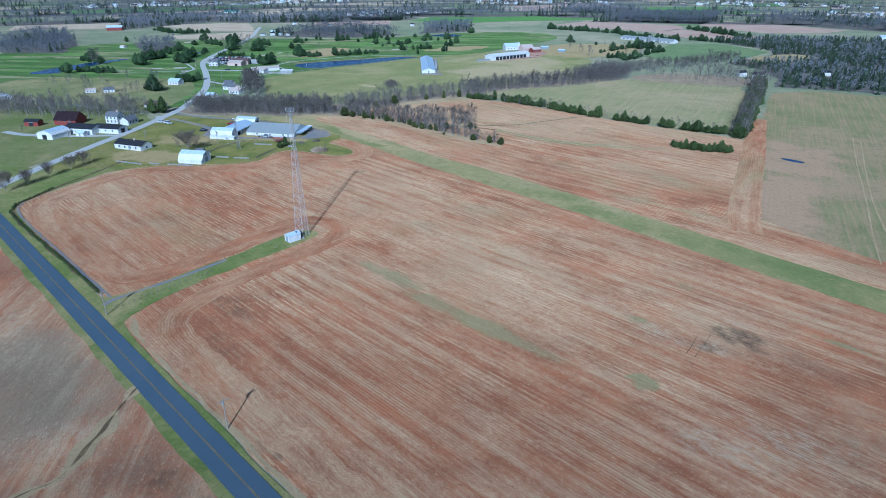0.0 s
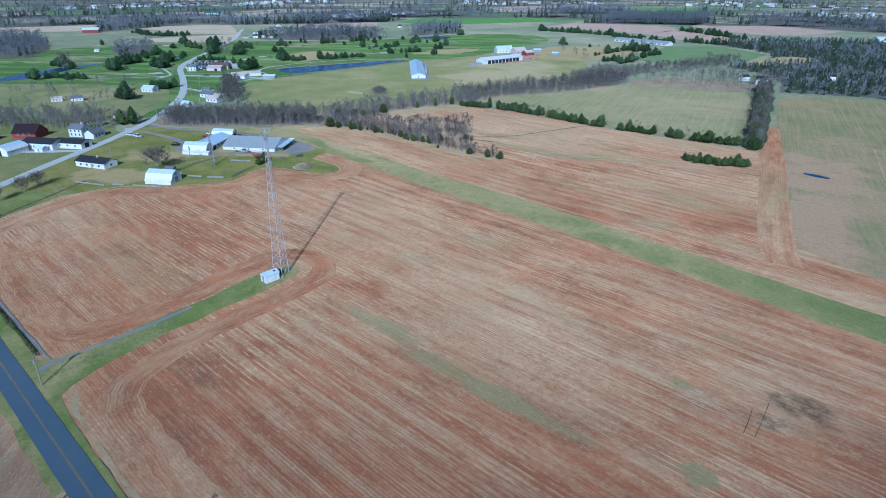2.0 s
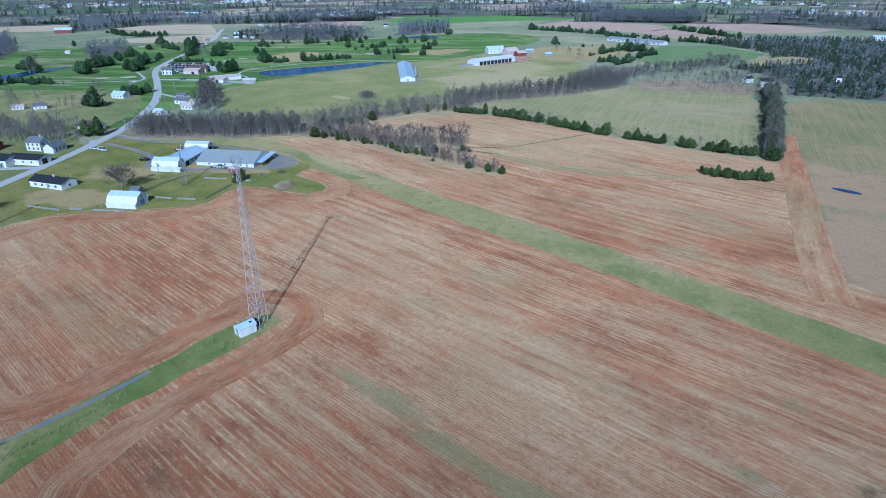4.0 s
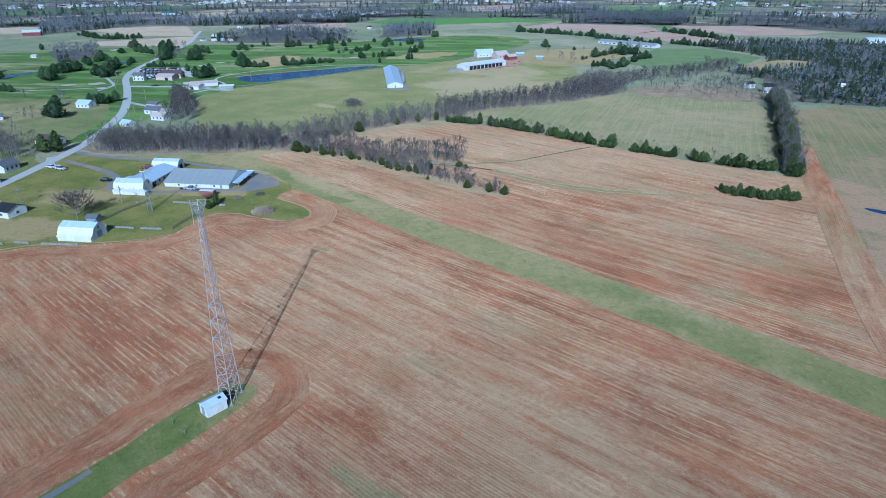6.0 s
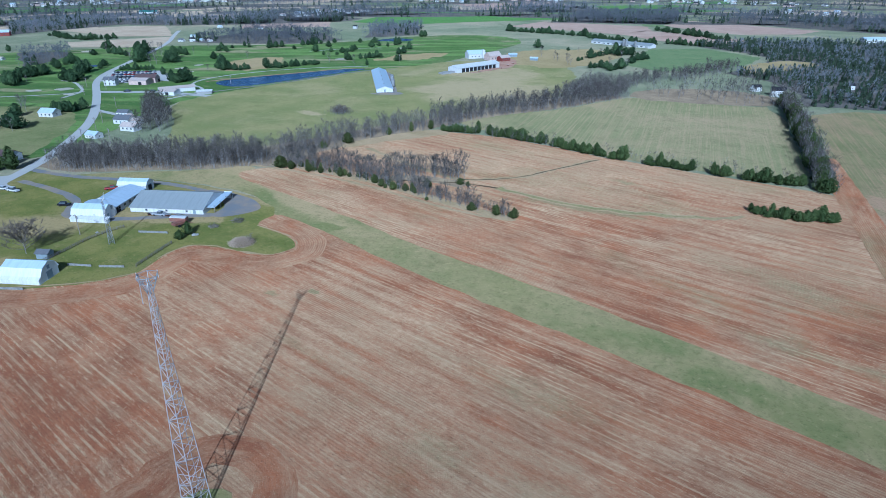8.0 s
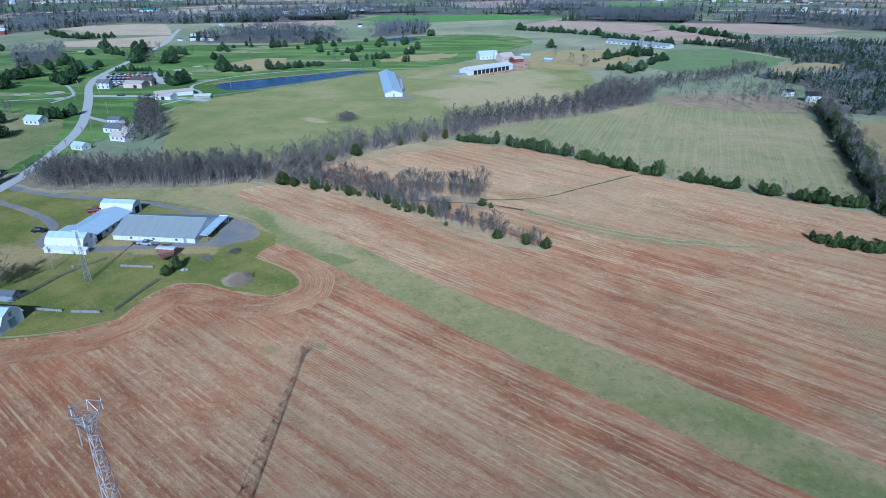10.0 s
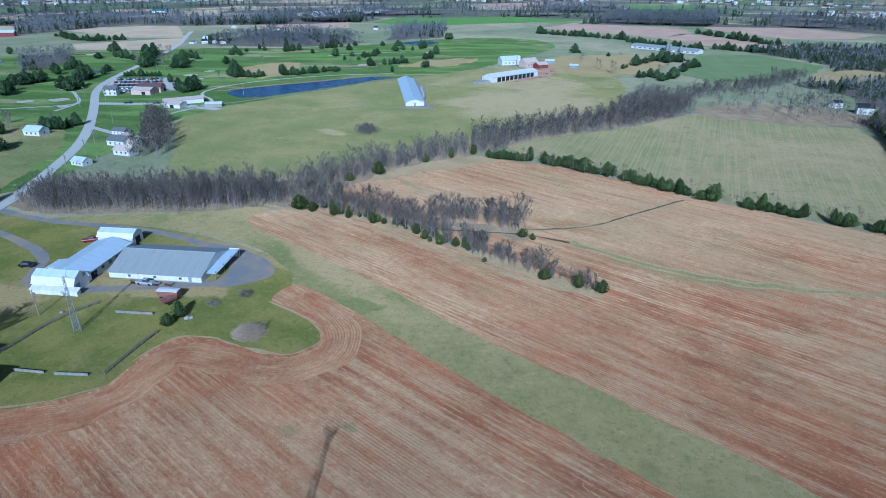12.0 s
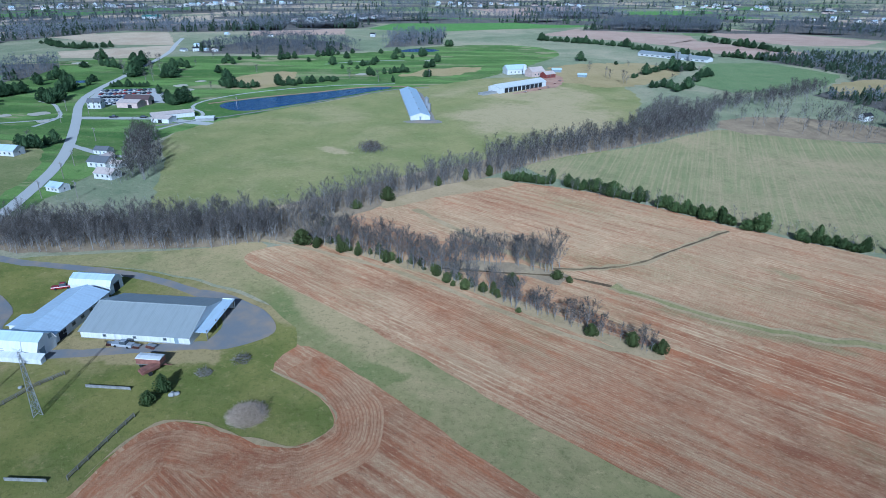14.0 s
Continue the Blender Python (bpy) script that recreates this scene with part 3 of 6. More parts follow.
sheet("farm_lawn", [(-309, 97), (-303, 110), (-291, 122.5), (-281, 135), (-277.5, 146), (-280, 152), (-284, 160), (-285, 166.5), (-282, 170), (-276, 173.5), (-267, 176), (-259, 179), (-255.5, 186),
      (-257, 192), (-264, 195), (-273, 194.5), (-282, 193.5), (-286, 197), (-287, 206), (-300, 214), (-338, 208), (-362, 198), (-397, 175), (-425, 168), (-395, 136), (-372, 108), (-345, 72), (-328, 52), (-318, 62)],
      M_LAWN, 0.12, "green farm lawn with worn patches", "lawn", 0.6, 4.0)
sheet("paddock", [(-349, 70), (-371, 102), (-391, 127), (-415, 155), (-470, 140), (-560, 90), (-640, 20), (-480, -40), (-334, 38)], M_PADDOCK, 0.11, "olive green farm paddock beside the old road", "paddock", 1.5, 6.0)
sheet("meadow", [(-440, 246), (-475, 268), (-528, 294), (-542, 336), (-545, 380), (-540, 435), (-541, 498), (-524, 560), (-521, 600), (-480, 640), (-415, 650), (-370, 600), (-340, 520), (-318, 440), (-318, 400), (-352, 372), (-362, 330), (-365, 290), (-372, 250), (-400, 222)],
      M_MEADOW, 0.12, "open green pasture turning tan towards the barns", "meadow", 1.5)
sheet("golf_course", [(-470, 226), (-430, 180), (-470, 160), (-540, 120), (-700, 110), (-900, 140), (-960, 330), (-905, 430), (-874, 495), (-797, 562), (-741, 650), (-721, 794), (-640, 860), (-562, 815), (-541, 729), (-521, 601),
      (-524, 560), (-541, 498), (-545, 380), (-542, 336), (-528, 294)], M_GOLF, 0.10, "mown green golf course turf", "golf course", 1.5)
sheet("rough_paddock", [(-661, 140), (-625, 184), (-576, 233), (-541, 236), (-500, 218), (-473, 198), (-449, 178), (-436, 160), (-476, 145), (-550, 112), (-640, 100)], M_ROUGH, 0.14, "dull olive paddock with worn tan patches", "paddock", 2.0, 6.0)
sheet("wood_floor", [(-436, 168), (-404, 176), (-390, 190), (-378, 203), (-362, 220), (-350, 240), (-338, 247), (-330, 254), (-343, 262), (-349, 290), (-348, 324), (-340, 356), (-338, 378), (-335, 398), (-323, 432), (-309, 466), (-299, 515), (-290, 530),
      (-320, 530), (-345, 470), (-358, 380), (-372, 330), (-375, 270), (-395, 225), (-430, 195)],
      M_WOODFLOOR, 0.16, "brown leaf litter under the creek trees", "wood floor", 1.0, 4.0)
ribbon("wood_floor", [(-345, 250), (-319, 255.5), (-301, 258.5), (-285, 260), (-262, 259.5), (-247, 259.5), (-236, 259.5), (-217, 261)], 5.0, M_DRY, 0.17, "tan dead grass under the strip of small trees", "grass", 1.6)
ribbon("wood_floor", [(-294, 262), (-284, 272), (-274, 280), (-256, 283)], 8.0, M_WOODFLOOR, 0.18, "brown litter under the clump of trees", "wood floor", 1.8)
sheet("dry_yard", [(-290, 524), (-225, 547), (-196, 565), (-190, 600), (-250, 612), (-300, 570)], M_WOODFLOOR, 0.17, "tan dry grass yard under scattered trees", "grass", 2.0)
for pts, mat, label in (
        ([(-1230, 477), (-1202, 591), (-1158, 632), (-986, 549), (-1038, 500)], M_FARTAN, "tan stubble field far off"),
        ([(-1018, 418), (-980, 554), (-876, 470), (-953, 399)], M_FARTAN, "tan stubble field beyond the golf course"),
        ([(-980, 886), (-1120, 1184), (-807, 1304), (-717, 1201), (-807, 1050), (-870, 918)], M_FARGREEN, "bright green field far off"),
        ([(-714, 998), (-723, 1130), (-534, 1141), (-499, 1080), (-514, 985), (-549, 992)], M_FARBROWN, "brown ploughed field far off"),
        ([(-512, 987), (-508, 1072), (-337, 1019), (-354, 919), (-428, 936)], M_FARBROWN, "brown ploughed field beside the poultry house"),
        ([(-521, 1179), (-526, 1318), (-292, 1240), (-307, 1157), (-373, 1096), (-431, 1112)], M_FARBROWN, "brown ploughed field before the woods"),
        ([(-402, 835), (-358, 883), (-304, 859), (-275, 835), (-273, 772), (-288, 703), (-323, 672), (-370, 692)], M_GREEN_B, "green field by the long poultry house"),
        ([(-1500, 640), (-1480, 900), (-1300, 960), (-1290, 760)], M_FARTAN, "tan field near the village"),
        ([(-330, 1330), (-560, 1560), (-380, 1900), (-180, 1500)], M_FARTAN, "tan field on the far plain"),
        ([(-700, 1420), (-900, 1650), (-760, 1850), (-560, 1640)], M_FARGREEN, "green field on the far plain"),
        ([(-60, 720), (-40, 900), (-160, 880), (-150, 740)], M_FARTAN, "tan clearing among the cedar woods"),
        ([(-1000, 1350), (-1250, 1500), (-1100, 1800), (-860, 1560)], M_FARBROWN, "brown field on the far plain"),
        ([(-1700, 500), (-1650, 800), (-1900, 900), (-2000, 500)], M_FARGREEN, "green field beyond the village"),
        ([(-480, 640), (-520, 700), (-480, 790), (-400, 780), (-390, 660), (-420, 610)], M_PASTURE, "dry tan pasture behind the barn"),
        ([(-620, 420), (-640, 480), (-690, 520), (-700, 450), (-660, 410)], M_PASTURE, "rough tan grass between fairways"),
        ([(-590, 540), (-600, 620), (-560, 660), (-545, 600)], M_PASTURE, "rough tan grass by the pasture")):
    sheet("field", pts, mat, 0.20, label, "field", 7.0 if "rough" in label or "pasture" in label else 2.5, 8.0, 2 if "rough" in label or "pasture" in label else 0)
rf = random.Random(11)
for i in range(34):
    a, d = radians(93 + 80 * ((i * 0.618) % 1.0)), 1280 + 1300 * i / 34
    x, y, w, dep = d * math.cos(a), d * math.sin(a), rf.uniform(60, 170), rf.uniform(50, 130)
    q = [(w, -dep), (w * rf.uniform(0.6, 1.2), dep), (-w, dep * rf.uniform(0.6, 1.2)), (-w * rf.uniform(0.7, 1.2), -dep)]
    sheet("field", [(x - math.sin(a) * u + math.cos(a) * v, y + math.cos(a) * u + math.sin(a) * v) for u, v in q], (M_FARTAN, M_GREEN_B, M_FARBROWN, M_FARGREEN)[rf.choice((0, 0, 0, 1, 2, 2, 1, 3))], 0.16, "distant farm field on the plain", "field", 4.0, 30.0, 0)
for pts, label in (([(-597, 366), (-554, 362), (-551, 406), (-548, 447), (-547, 482), (-546, 510), (-566, 489), (-575, 447), (-588, 413)], "long dark blue pond beside the golf course"),
                   ([(-729, 696), (-727, 738), (-690, 739), (-687, 708), (-715, 692)], "small golf course pond"),
                   ([(-690, 142), (-672, 166), (-700, 198), (-735, 235), (-748, 262), (-756, 255), (-740, 215), (-712, 170)], "narrow curved golf course pond"),
                   ([(-778, 334), (-773, 354), (-756, 343)], "small round golf course pond")):
    sheet("pond", pts, M_WATER, 0.24, label, "pond", 0.6, 6.0, 2)
ribbon("pond_bank", [(-600, 366), (-591, 413), (-578, 447), (-569, 490), (-549, 513), (-540, 516)], 3.0, M_DIRT, 0.25, "bare reddish bank of the long pond", "bank", 1.6)
ribbon("farm_lane", [(-556, 300), (-549, 360), (-547.5, 406), (-544, 447), (-542, 482), (-538, 512), (-524, 524)], 2.6, M_GRAVEL, 0.23, "grey lane between the pond and the pasture", "track", 0.8)
sheet("pool_of_rainwater", [(-99, 349), (-95, 345.5), (-86, 346), (-88, 350), (-94, 351)], M_WATER, 0.24, "small dark puddle in the wheat field", "puddle", 0.6, 1.5, 2)

sheet("dirt_yard", [(-455, 540), (-448, 575), (-446, 610), (-462, 640), (-475, 655), (-500, 660), (-505, 650), (-478, 632), (-464, 602), (-458, 570)], M_DIRT, 0.23, "reddish dirt yard round the machine shed", "yard", 1.5, 5.0, 2)

# roads
road = ribbon("road", [(-460, 35.5), (160, 35.5)], 6.0, M_ROAD_SKYLIT, 0.22, "dark asphalt country road with a yellow centre line", "road", 0.15, 0)
ribbon("centre_line", [(-460, 35.62), (160, 35.62)], 0.09, M_YELLOW, 0.235, "", "", 0.0, 0, road)
ribbon("centre_line", [(-460, 35.38), (160, 35.38)], 0.09, M_YELLOW, 0.235, "", "", 0.0, 0, road)
ribbon("road", [(-300, 34), (-318, 42), (-328, 52), (-345, 72), (-364, 95), (-386, 125), (-415, 160), (-437, 182), (-483, 216), (-512, 234), (-548, 252), (-599, 275), (-660, 300), (-704, 326), (-775, 386), (-906, 499), (-986, 549), (-1060, 600)],
       5.6, M_OLDROAD, 0.24, "pale worn asphalt road", "road", 0.25)
ribbon("driveway", [(-425, 166), (-397, 174), (-378, 185), (-357, 197), (-336, 202.5), (-318, 204), (-305, 203.5), (-299.5, 198), (-304, 189), (-312, 181), (-322, 169), (-333, 158), (-345, 152), (-352, 158), (-362, 164), (-385, 162), (-405, 158)],
       3.5, M_GRAVEL, 0.20, "grey gravel farm driveway looping round the barns", "driveway", 0.8)
sheet("gravel_yard", [(-337, 204), (-318, 210), (-303, 209), (-296.5, 205), (-295, 200), (-299, 191), (-305, 187), (-308, 198), (-318, 200)], M_GRAVEL, 0.22, "grey gravel yard behind the barn", "yard", 0.8, 3.0, 2)
ribbon("driveway", [(-418, 156), (-404, 150), (-398, 151)], 4.0, M_OLDROAD, 0.22, "pale short driveway", "driveway", 0.4)
ribbon("driveway", [(-382, 118), (-405, 92), (-425, 78), (-440, 74)], 4.5, M_OLDROAD, 0.2, "pale farm lane", "driveway", 0.4)
ribbon("driveway", [(-612, 281), (-592, 300), (-575, 318), (-556, 322), (-536, 330)], 8.0, M_OLDROAD, 0.22, "pale lane to the clubhouse sheds", "driveway", 0.5)
sheet("car_park", [(-716, 338), (-664, 306), (-640, 316), (-634, 338), (-620, 350), (-662, 366), (-690, 372)], M_OLDROAD, 0.2, "pale asphalt car park", "car park", 0.4, rounded=0)
ribbon("driveway", [(-540, 249), (-505, 252), (-490, 262)], 4.0, M_OLDROAD, 0.2, "pale house driveway", "driveway", 0.3)
for line in ([(-692, 286), (-675, 290), (-649, 283), (-621, 275), (-603, 252)], [(-545, 300), (-560, 345), (-605, 350), (-620, 400), (-600, 470), (-560, 520)], [(-700, 560), (-690, 600), (-660, 640)], [(-621, 275), (-618, 262), (-640, 215), (-690, 190)]):
    ribbon("cart_path", line, 2.4, M_OLDROAD, 0.2, "pale narrow golf cart path", "path", 0.2)
for x, y, r in ((-643, 269, 9), (-651, 250, 7), (-896, 395, 10), (-688, 393, 8), (-696, 416, 6), (-621, 538, 8), (-638, 654, 7), (-664, 385, 8), (-615, 262, 5)):
    sheet("bunker", [(x + r * math.cos(a) * (0.6 + 0.4 * (i % 2)), y + 0.8 * r * math.sin(a)) for i, a in enumerate(np.linspace(0, 5.6, 8))], M_SAND, 0.22, "pale sand golf bunker", "bunker", 0.5, 3.0, 2, kind="")


# ---- shaping helpers ----
def box(bm, x0, x1, y0, y1, z0, z1):
    v = [bm.verts.new(p) for p in ((x0, y0, z0), (x1, y0, z0), (x1, y1, z0), (x0, y1, z0), (x0, y0, z1), (x1, y0, z1), (x1, y1, z1), (x0, y1, z1))]
    for f in ((3, 2, 1, 0), (4, 5, 6, 7), (0, 1, 5, 4), (1, 2, 6, 5), (2, 3, 7, 6), (3, 0, 4, 7)):
        bm.faces.new([v[i] for i in f])
    return bm


def boxed(*a):
    return box(bmesh.new(), *a)


def extrude(bm, profile, x0, x1):
    """A profile of (y, z) drawn out along x; returns bm."""
    a = [bm.verts.new((x0, y, z)) for y, z in profile]
    b = [bm.verts.new((x1, y, z)) for y, z in profile]
    n = len(profile)
    bm.faces.new(a[::-1])
    bm.faces.new(b)
    for i in range(n):
        bm.faces.new((a[i], a[(i + 1) % n], b[(i + 1) % n], b[i]))
    bmesh.ops.recalc_face_normals(bm, faces=bm.faces)
    return bm


def tube(bm, a, b, r0, r1=None, sides=6):
    a, b = Vector(a), Vector(b)
    r1 = r0 if r1 is None else r1
    z = (b - a).normalized()
    x = z.orthogonal().normalized()
    y = z.cross(x)
    ring = [[bm.verts.new(c + (x * math.cos(k) + y * math.sin(k)) * r) for k in [2 * math.pi * i / sides for i in range(sides)]] for c, r in ((a, r0), (b, r1))]
    for i in range(sides):
        bm.faces.new((ring[0][i], ring[0][(i + 1) % sides], ring[1][(i + 1) % sides], ring[1][i]))
    bm.faces.new(ring[0][::-1])
    bm.faces.new(ring[1])
    return bm


def tubes(lines, sides=5):
    bm = bmesh.new()
    for a, b, r in lines:
        tube(bm, a, b, r, r, sides)
    return bm


# ---- buildings ----
def roof_profile(width, eave, ridge, style):
    h = width / 2
    if style == "gambrel":
        return [(-h, eave), (-h * 0.70, eave + (ridge - eave) * 0.60), (0, ridge), (h * 0.70, eave + (ridge - eave) * 0.60), (h, eave)]
    if style == "mono":
        return [(-h, eave), (h, ridge)]
    return [(-h, eave), (0, ridge), (h, eave)]


def building(name, label, category, x, y, yaw, length, width, eave, ridge, wall, roof, style="gable", windows=(), doors=(), over=0.35, group="", m=None, chimney=None, vents=()):
    """Walls, roof panels, doors and windows. x runs along the ridge; windows and doors: side ('s','n','e','w'), place along it, sill, width, height."""
    th = thing(name, label, category, m if m is not None else pose(x, y, height(x, y) + 0.08, rz=yaw), group)
    prof = roof_profile(width, eave, ridge, style)
    part("wall", extrude(bmesh.new(), [(-width / 2, -0.6)] + prof + [(width / 2, -0.6)], -length / 2, length / 2), wall, th)
    for i, ((y0, z0), (y1, z1)) in enumerate(zip(prof, prof[1:])):
        d = Vector((y1 - y0, z1 - z0)).normalized()
        nrm = Vector((-d.y, d.x)) * 0.12
        up = Vector((-d.y, d.x)) * 0.02
        a, b = Vector((y0, z0)) + up, Vector((y1, z1)) + up
        if i == 0:
            a -= d * over
        if i == len(prof) - 2:
            b += d * over
        part("roof", extrude(bmesh.new(), [tuple(a), tuple(a + nrm), tuple(b + nrm), tuple(b)], -length / 2 - over, length / 2 + over), wall if style == "gambrel" and i in (0, 3) else roof, th)
    if style != "mono":
        part("ridge_cap", extrude(bmesh.new(), [(-0.3, ridge + 0.06), (0, ridge + 0.22), (0.3, ridge + 0.06)], -length / 2 - over - 0.02, length / 2 + over + 0.02), roof, th)
    place = {"s": lambda u, d: (u, -width / 2 - d, 0), "n": lambda u, d: (-u, width / 2 + d, 180), "e": lambda u, d: (length / 2 + d, u, 90), "w": lambda u, d: (-length / 2 - d, -u, -90)}
    for side, u, sill, w, h in windows:
        px, py, rz = place[side](u, 0.0)
        win = part("window", boxed(-w / 2, w / 2, -0.06, 0.02, 0, h), M_GLASS, th)
        win.matrix_basis = pose(px, py, sill, rz=rz)
        bm = boxed(-w / 2 - 0.1, w / 2 + 0.1, -0.1, 0.0, h, h + 0.1)
        box(bm, -w / 2 - 0.1, w / 2 + 0.1, -0.14, 0.0, -0.1, 0)
        box(bm, -w / 2 - 0.1, -w / 2, -0.1, 0.0, 0, h)
        box(bm, w / 2, w / 2 + 0.1, -0.1, 0.0, 0, h)
        part("frame", bm, M_CONC, win)
    for side, u, sill, w, h in doors:
        px, py, rz = place[side](u, 0.0)
        # wide openings are flat panels painted dark for the shade inside
        dr = part("door", boxed(-w / 2, w / 2, -0.08, 0.02, 0, h), M_DARK if w > 2.5 else M_TRIM, th)
        dr.matrix_basis = pose(px, py, sill, rz=rz)
        part("lintel", boxed(-w / 2 - 0.15, w / 2 + 0.15, -0.14, 0.0, h, h + 0.2), M_TRIM, dr)
    if chimney:
        u, w, h = chimney
        part("chimney", boxed(u - w / 2, u + w / 2, -w / 2, w / 2, ridge - 1.0, ridge + h), M_BRICK, th)
    for u in vents:
        bm = tube(bmesh.new(), (u, 0, ridge), (u, 0, ridge + 0.7), 0.3, 0.3, 8)
        tube(bm, (u, 0, ridge + 0.7), (u, 0, ridge + 1.0), 0.5, 0.05, 8)
        part("vent", bm, M_STEEL, th)
    return th


def row(side, n, span, sill, w, h):
    return [(side, -span / 2 + span * (i + 0.5) / n, sill, w, h) for i in range(n)]


FARM = 34.0
# big machine barn with a lean-to
big = building("barn", "large white barn with a low grey metal roof and a lean-to", "barn", -324.6, 187.2, FARM, 29.0, 20.0, 2.15, 5.4, M_WHITE, M_ROOF,
               windows=row("s", 3, 24, 1.0, 0.7, 0.6), doors=[("s", 11.0, 0, 1.0, 1.9)])
part("lean_to_roof", extrude(bmesh.new(), [(-7.2, 2.0), (-7.2, 2.12), (9.9, 2.62), (9.9, 2.5)], 14.45, 17.9), M_ROOF_L, big, "pale metal lean-to roof")
part("lean_to_wall", boxed(14.5, 17.7, 9.5, 9.7, -0.6, 2.8), M_WHITE, big)
for yy in (-7.0, -1.6, 3.8, 9.2):
    part("post", boxed(17.5, 17.7, yy - 0.1, yy + 0.1, -0.5, 2.7), M_WOOD, big)
part("base_board", boxed(-14.54, 14.54, -10.05, -9.99, -0.4, 0.35), M_CONC, big)
building("barn", "white gambrel barn with a pale metal roof behind the joined shed", "barn", -355.2, 185.1, FARM, 12.2, 6.0, 3.0, 5.0, M_WHITE, M_ROOF_L, "gambrel",
         windows=row("s", 2, 9, 1.5, 0.7, 0.7), doors=[("e", 0, 0, 2.6, 2.6)])
joined = building("barn", "white cattle shed with a pale metal roof joining two barns", "barn", -343.6, 171.1, FARM + 90, 23.5, 12.0, 2.7, 4.4, M_WHITE, M_ROOF_L,
                  windows=row("s", 5, 18, 1.2, 1.2, 0.8), doors=[("s", -8, 0, 2.6, 2.2)])
part("annex_wall", boxed(-7.0, -2.0, 5.9, 9.4, -0.5, 2.0), M_WHITE, joined)
part("annex_roof", extrude(bmesh.new(), [(5.9, 2.6), (5.9, 2.72), (9.9, 2.12), (9.9, 2.0)], -7.4, -1.6), M_ROOF_L, joined)
front = building("barn", "white gambrel barn with a low front lean-to", "barn", -334.9, 159.1, FARM, 12.6, 6.6, 2.6, 5.5, M_WHITE, M_ROOF_L, "gambrel",
                 windows=row("s", 2, 10, 2.2, 0.6, 0.5), doors=[("e", -1.5, 0, 1.6, 2.2), ("e", 1.8, 3.2, 1.0, 1.0)])
part("lean_to_wall", boxed(-6.2, 8.2, -4.9, -3.3, -0.5, 1.4), M_WHITE, front)
part("lean_to_roof", extrude(bmesh.new(), [(-5.1, 1.4), (-5.1, 1.5), (-3.25, 2.1), (-3.25, 2.0)], -6.4, 8.5), M_WHITE, front)
small = building("barn", "small white gambrel barn with a pale grey roof", "barn", -299.2, 125.2, FARM, 12.4, 7.8, 2.6, 5.5, M_WHITE, M_ROOF_L, "gambrel",
                 doors=[("e", 0, 0, 2.4, 2.4), ("e", 0, 3.2, 1.0, 0.9)], windows=[("s", 1.0, 1.7, 0.6, 0.5)])
part("lean_to_wall", boxed(-6.2, 6.2, -4.9, -3.9, -0.5, 1.6), M_WHITE, small)
part("lean_to_roof", extrude(bmesh.new(), [(-5.2, 1.5), (-5.2, 1.6), (-3.85, 2.5), (-3.85, 2.4)], -6.4, 6.4), M_WHITE, small)
building("shed", "small grey garden shed under the lawn tree", "shed", -311.0, 133.5, FARM, 4.0, 3.0, 2.0, 2.8, M_TRIM, M_ROOF_GR, doors=[("e", 0, 0, 1.0, 1.8)])
building("house", "low white ranch house with a dark shingle roof", "house", -347.5, 113.5, 24, 18.0, 8.0, 2.7, 4.4, M_WHITE_Y, M_ROOF_D,
         windows=row("s", 4, 15, 1.0, 1.0, 0.8) + [("e", 0, 1.0, 1.0, 0.8)], doors=[("s", 1.2, 0, 1.1, 2.1)], chimney=(1.5, 0.9, 0.9))
building("barn", "red barn with a dark roof", "barn", -437.0, 109.0, 40, 14.0, 11.0, 3.0, 7.2, M_RED, M_ROOF_M, windows=row("s", 3, 10, 2.0, 0.9, 1.1), doors=[("w", 0, 0, 3.2, 3.4)])
building("shed", "small red shed with a dark roof", "shed", -446.0, 91.0, 40, 9.0, 5.0, 2.8, 4.0, M_RED, M_ROOF_D, doors=[("s", 0, 0, 2.6, 2.3)])
building("shed", "white shed with a pale rounded metal roof", "shed", -405.0, 91.0, 120, 13.0, 10.5, 2.8, 5.0, M_WHITE, M_ROOF_L, "gambrel", doors=[("w", 0, 0, 3.0, 2.6)])
building("shed", "long white shed with a dark shingle roof", "shed", -404.5, 107.0, 32, 19.0, 10.0, 3.4, 5.2, M_WHITE, M_ROOF_D, windows=row("s", 4, 15, 1.4, 0.8, 0.7), doors=[("s", 7.5, 0, 1.2, 2.1)])
building("shed", "white implement shed with a dark roof beside the road", "shed", -394.5, 118.0, 32, 17.0, 8.0, 3.0, 4.6, M_WHITE, M_ROOF_D, windows=row("s", 3, 14, 1.4, 0.8, 0.7), doors=[("e", 0, 0, 3.0, 2.6)])
building("shed", "small white shed before the long shed", "shed", -396.5, 103.0, 32, 5.0, 3.5, 2.0, 3.0, M_WHITE, M_ROOF_L, doors=[("s", 0, 0, 1.0, 1.8)])
building("house", "white two-storey farmhouse with a grey roof", "house", -419.0, 129.5, 32, 8.5, 7.0, 4.6, 6.8, M_WHITE_Y, M_ROOF_GR,
         windows=row("s", 3, 8, 0.9, 0.8, 1.1) + row("s", 3, 8, 3.0, 0.8, 1.1) + [("e", -1.5, 3.0, 0.8, 1.0), ("e", 1.5, 3.0, 0.8, 1.0)], doors=[("e", 0, 0, 1.1, 2.1)], chimney=(2.5, 0.8, 1.2))
building("house", "white cottage with a porch and grey roof", "house", -409.0, 134.0, 122, 9.0, 6.0, 3.0, 5.0, M_WHITE_Y, M_ROOF_GR, windows=row("s", 3, 8, 1.0, 1.0, 1.2))

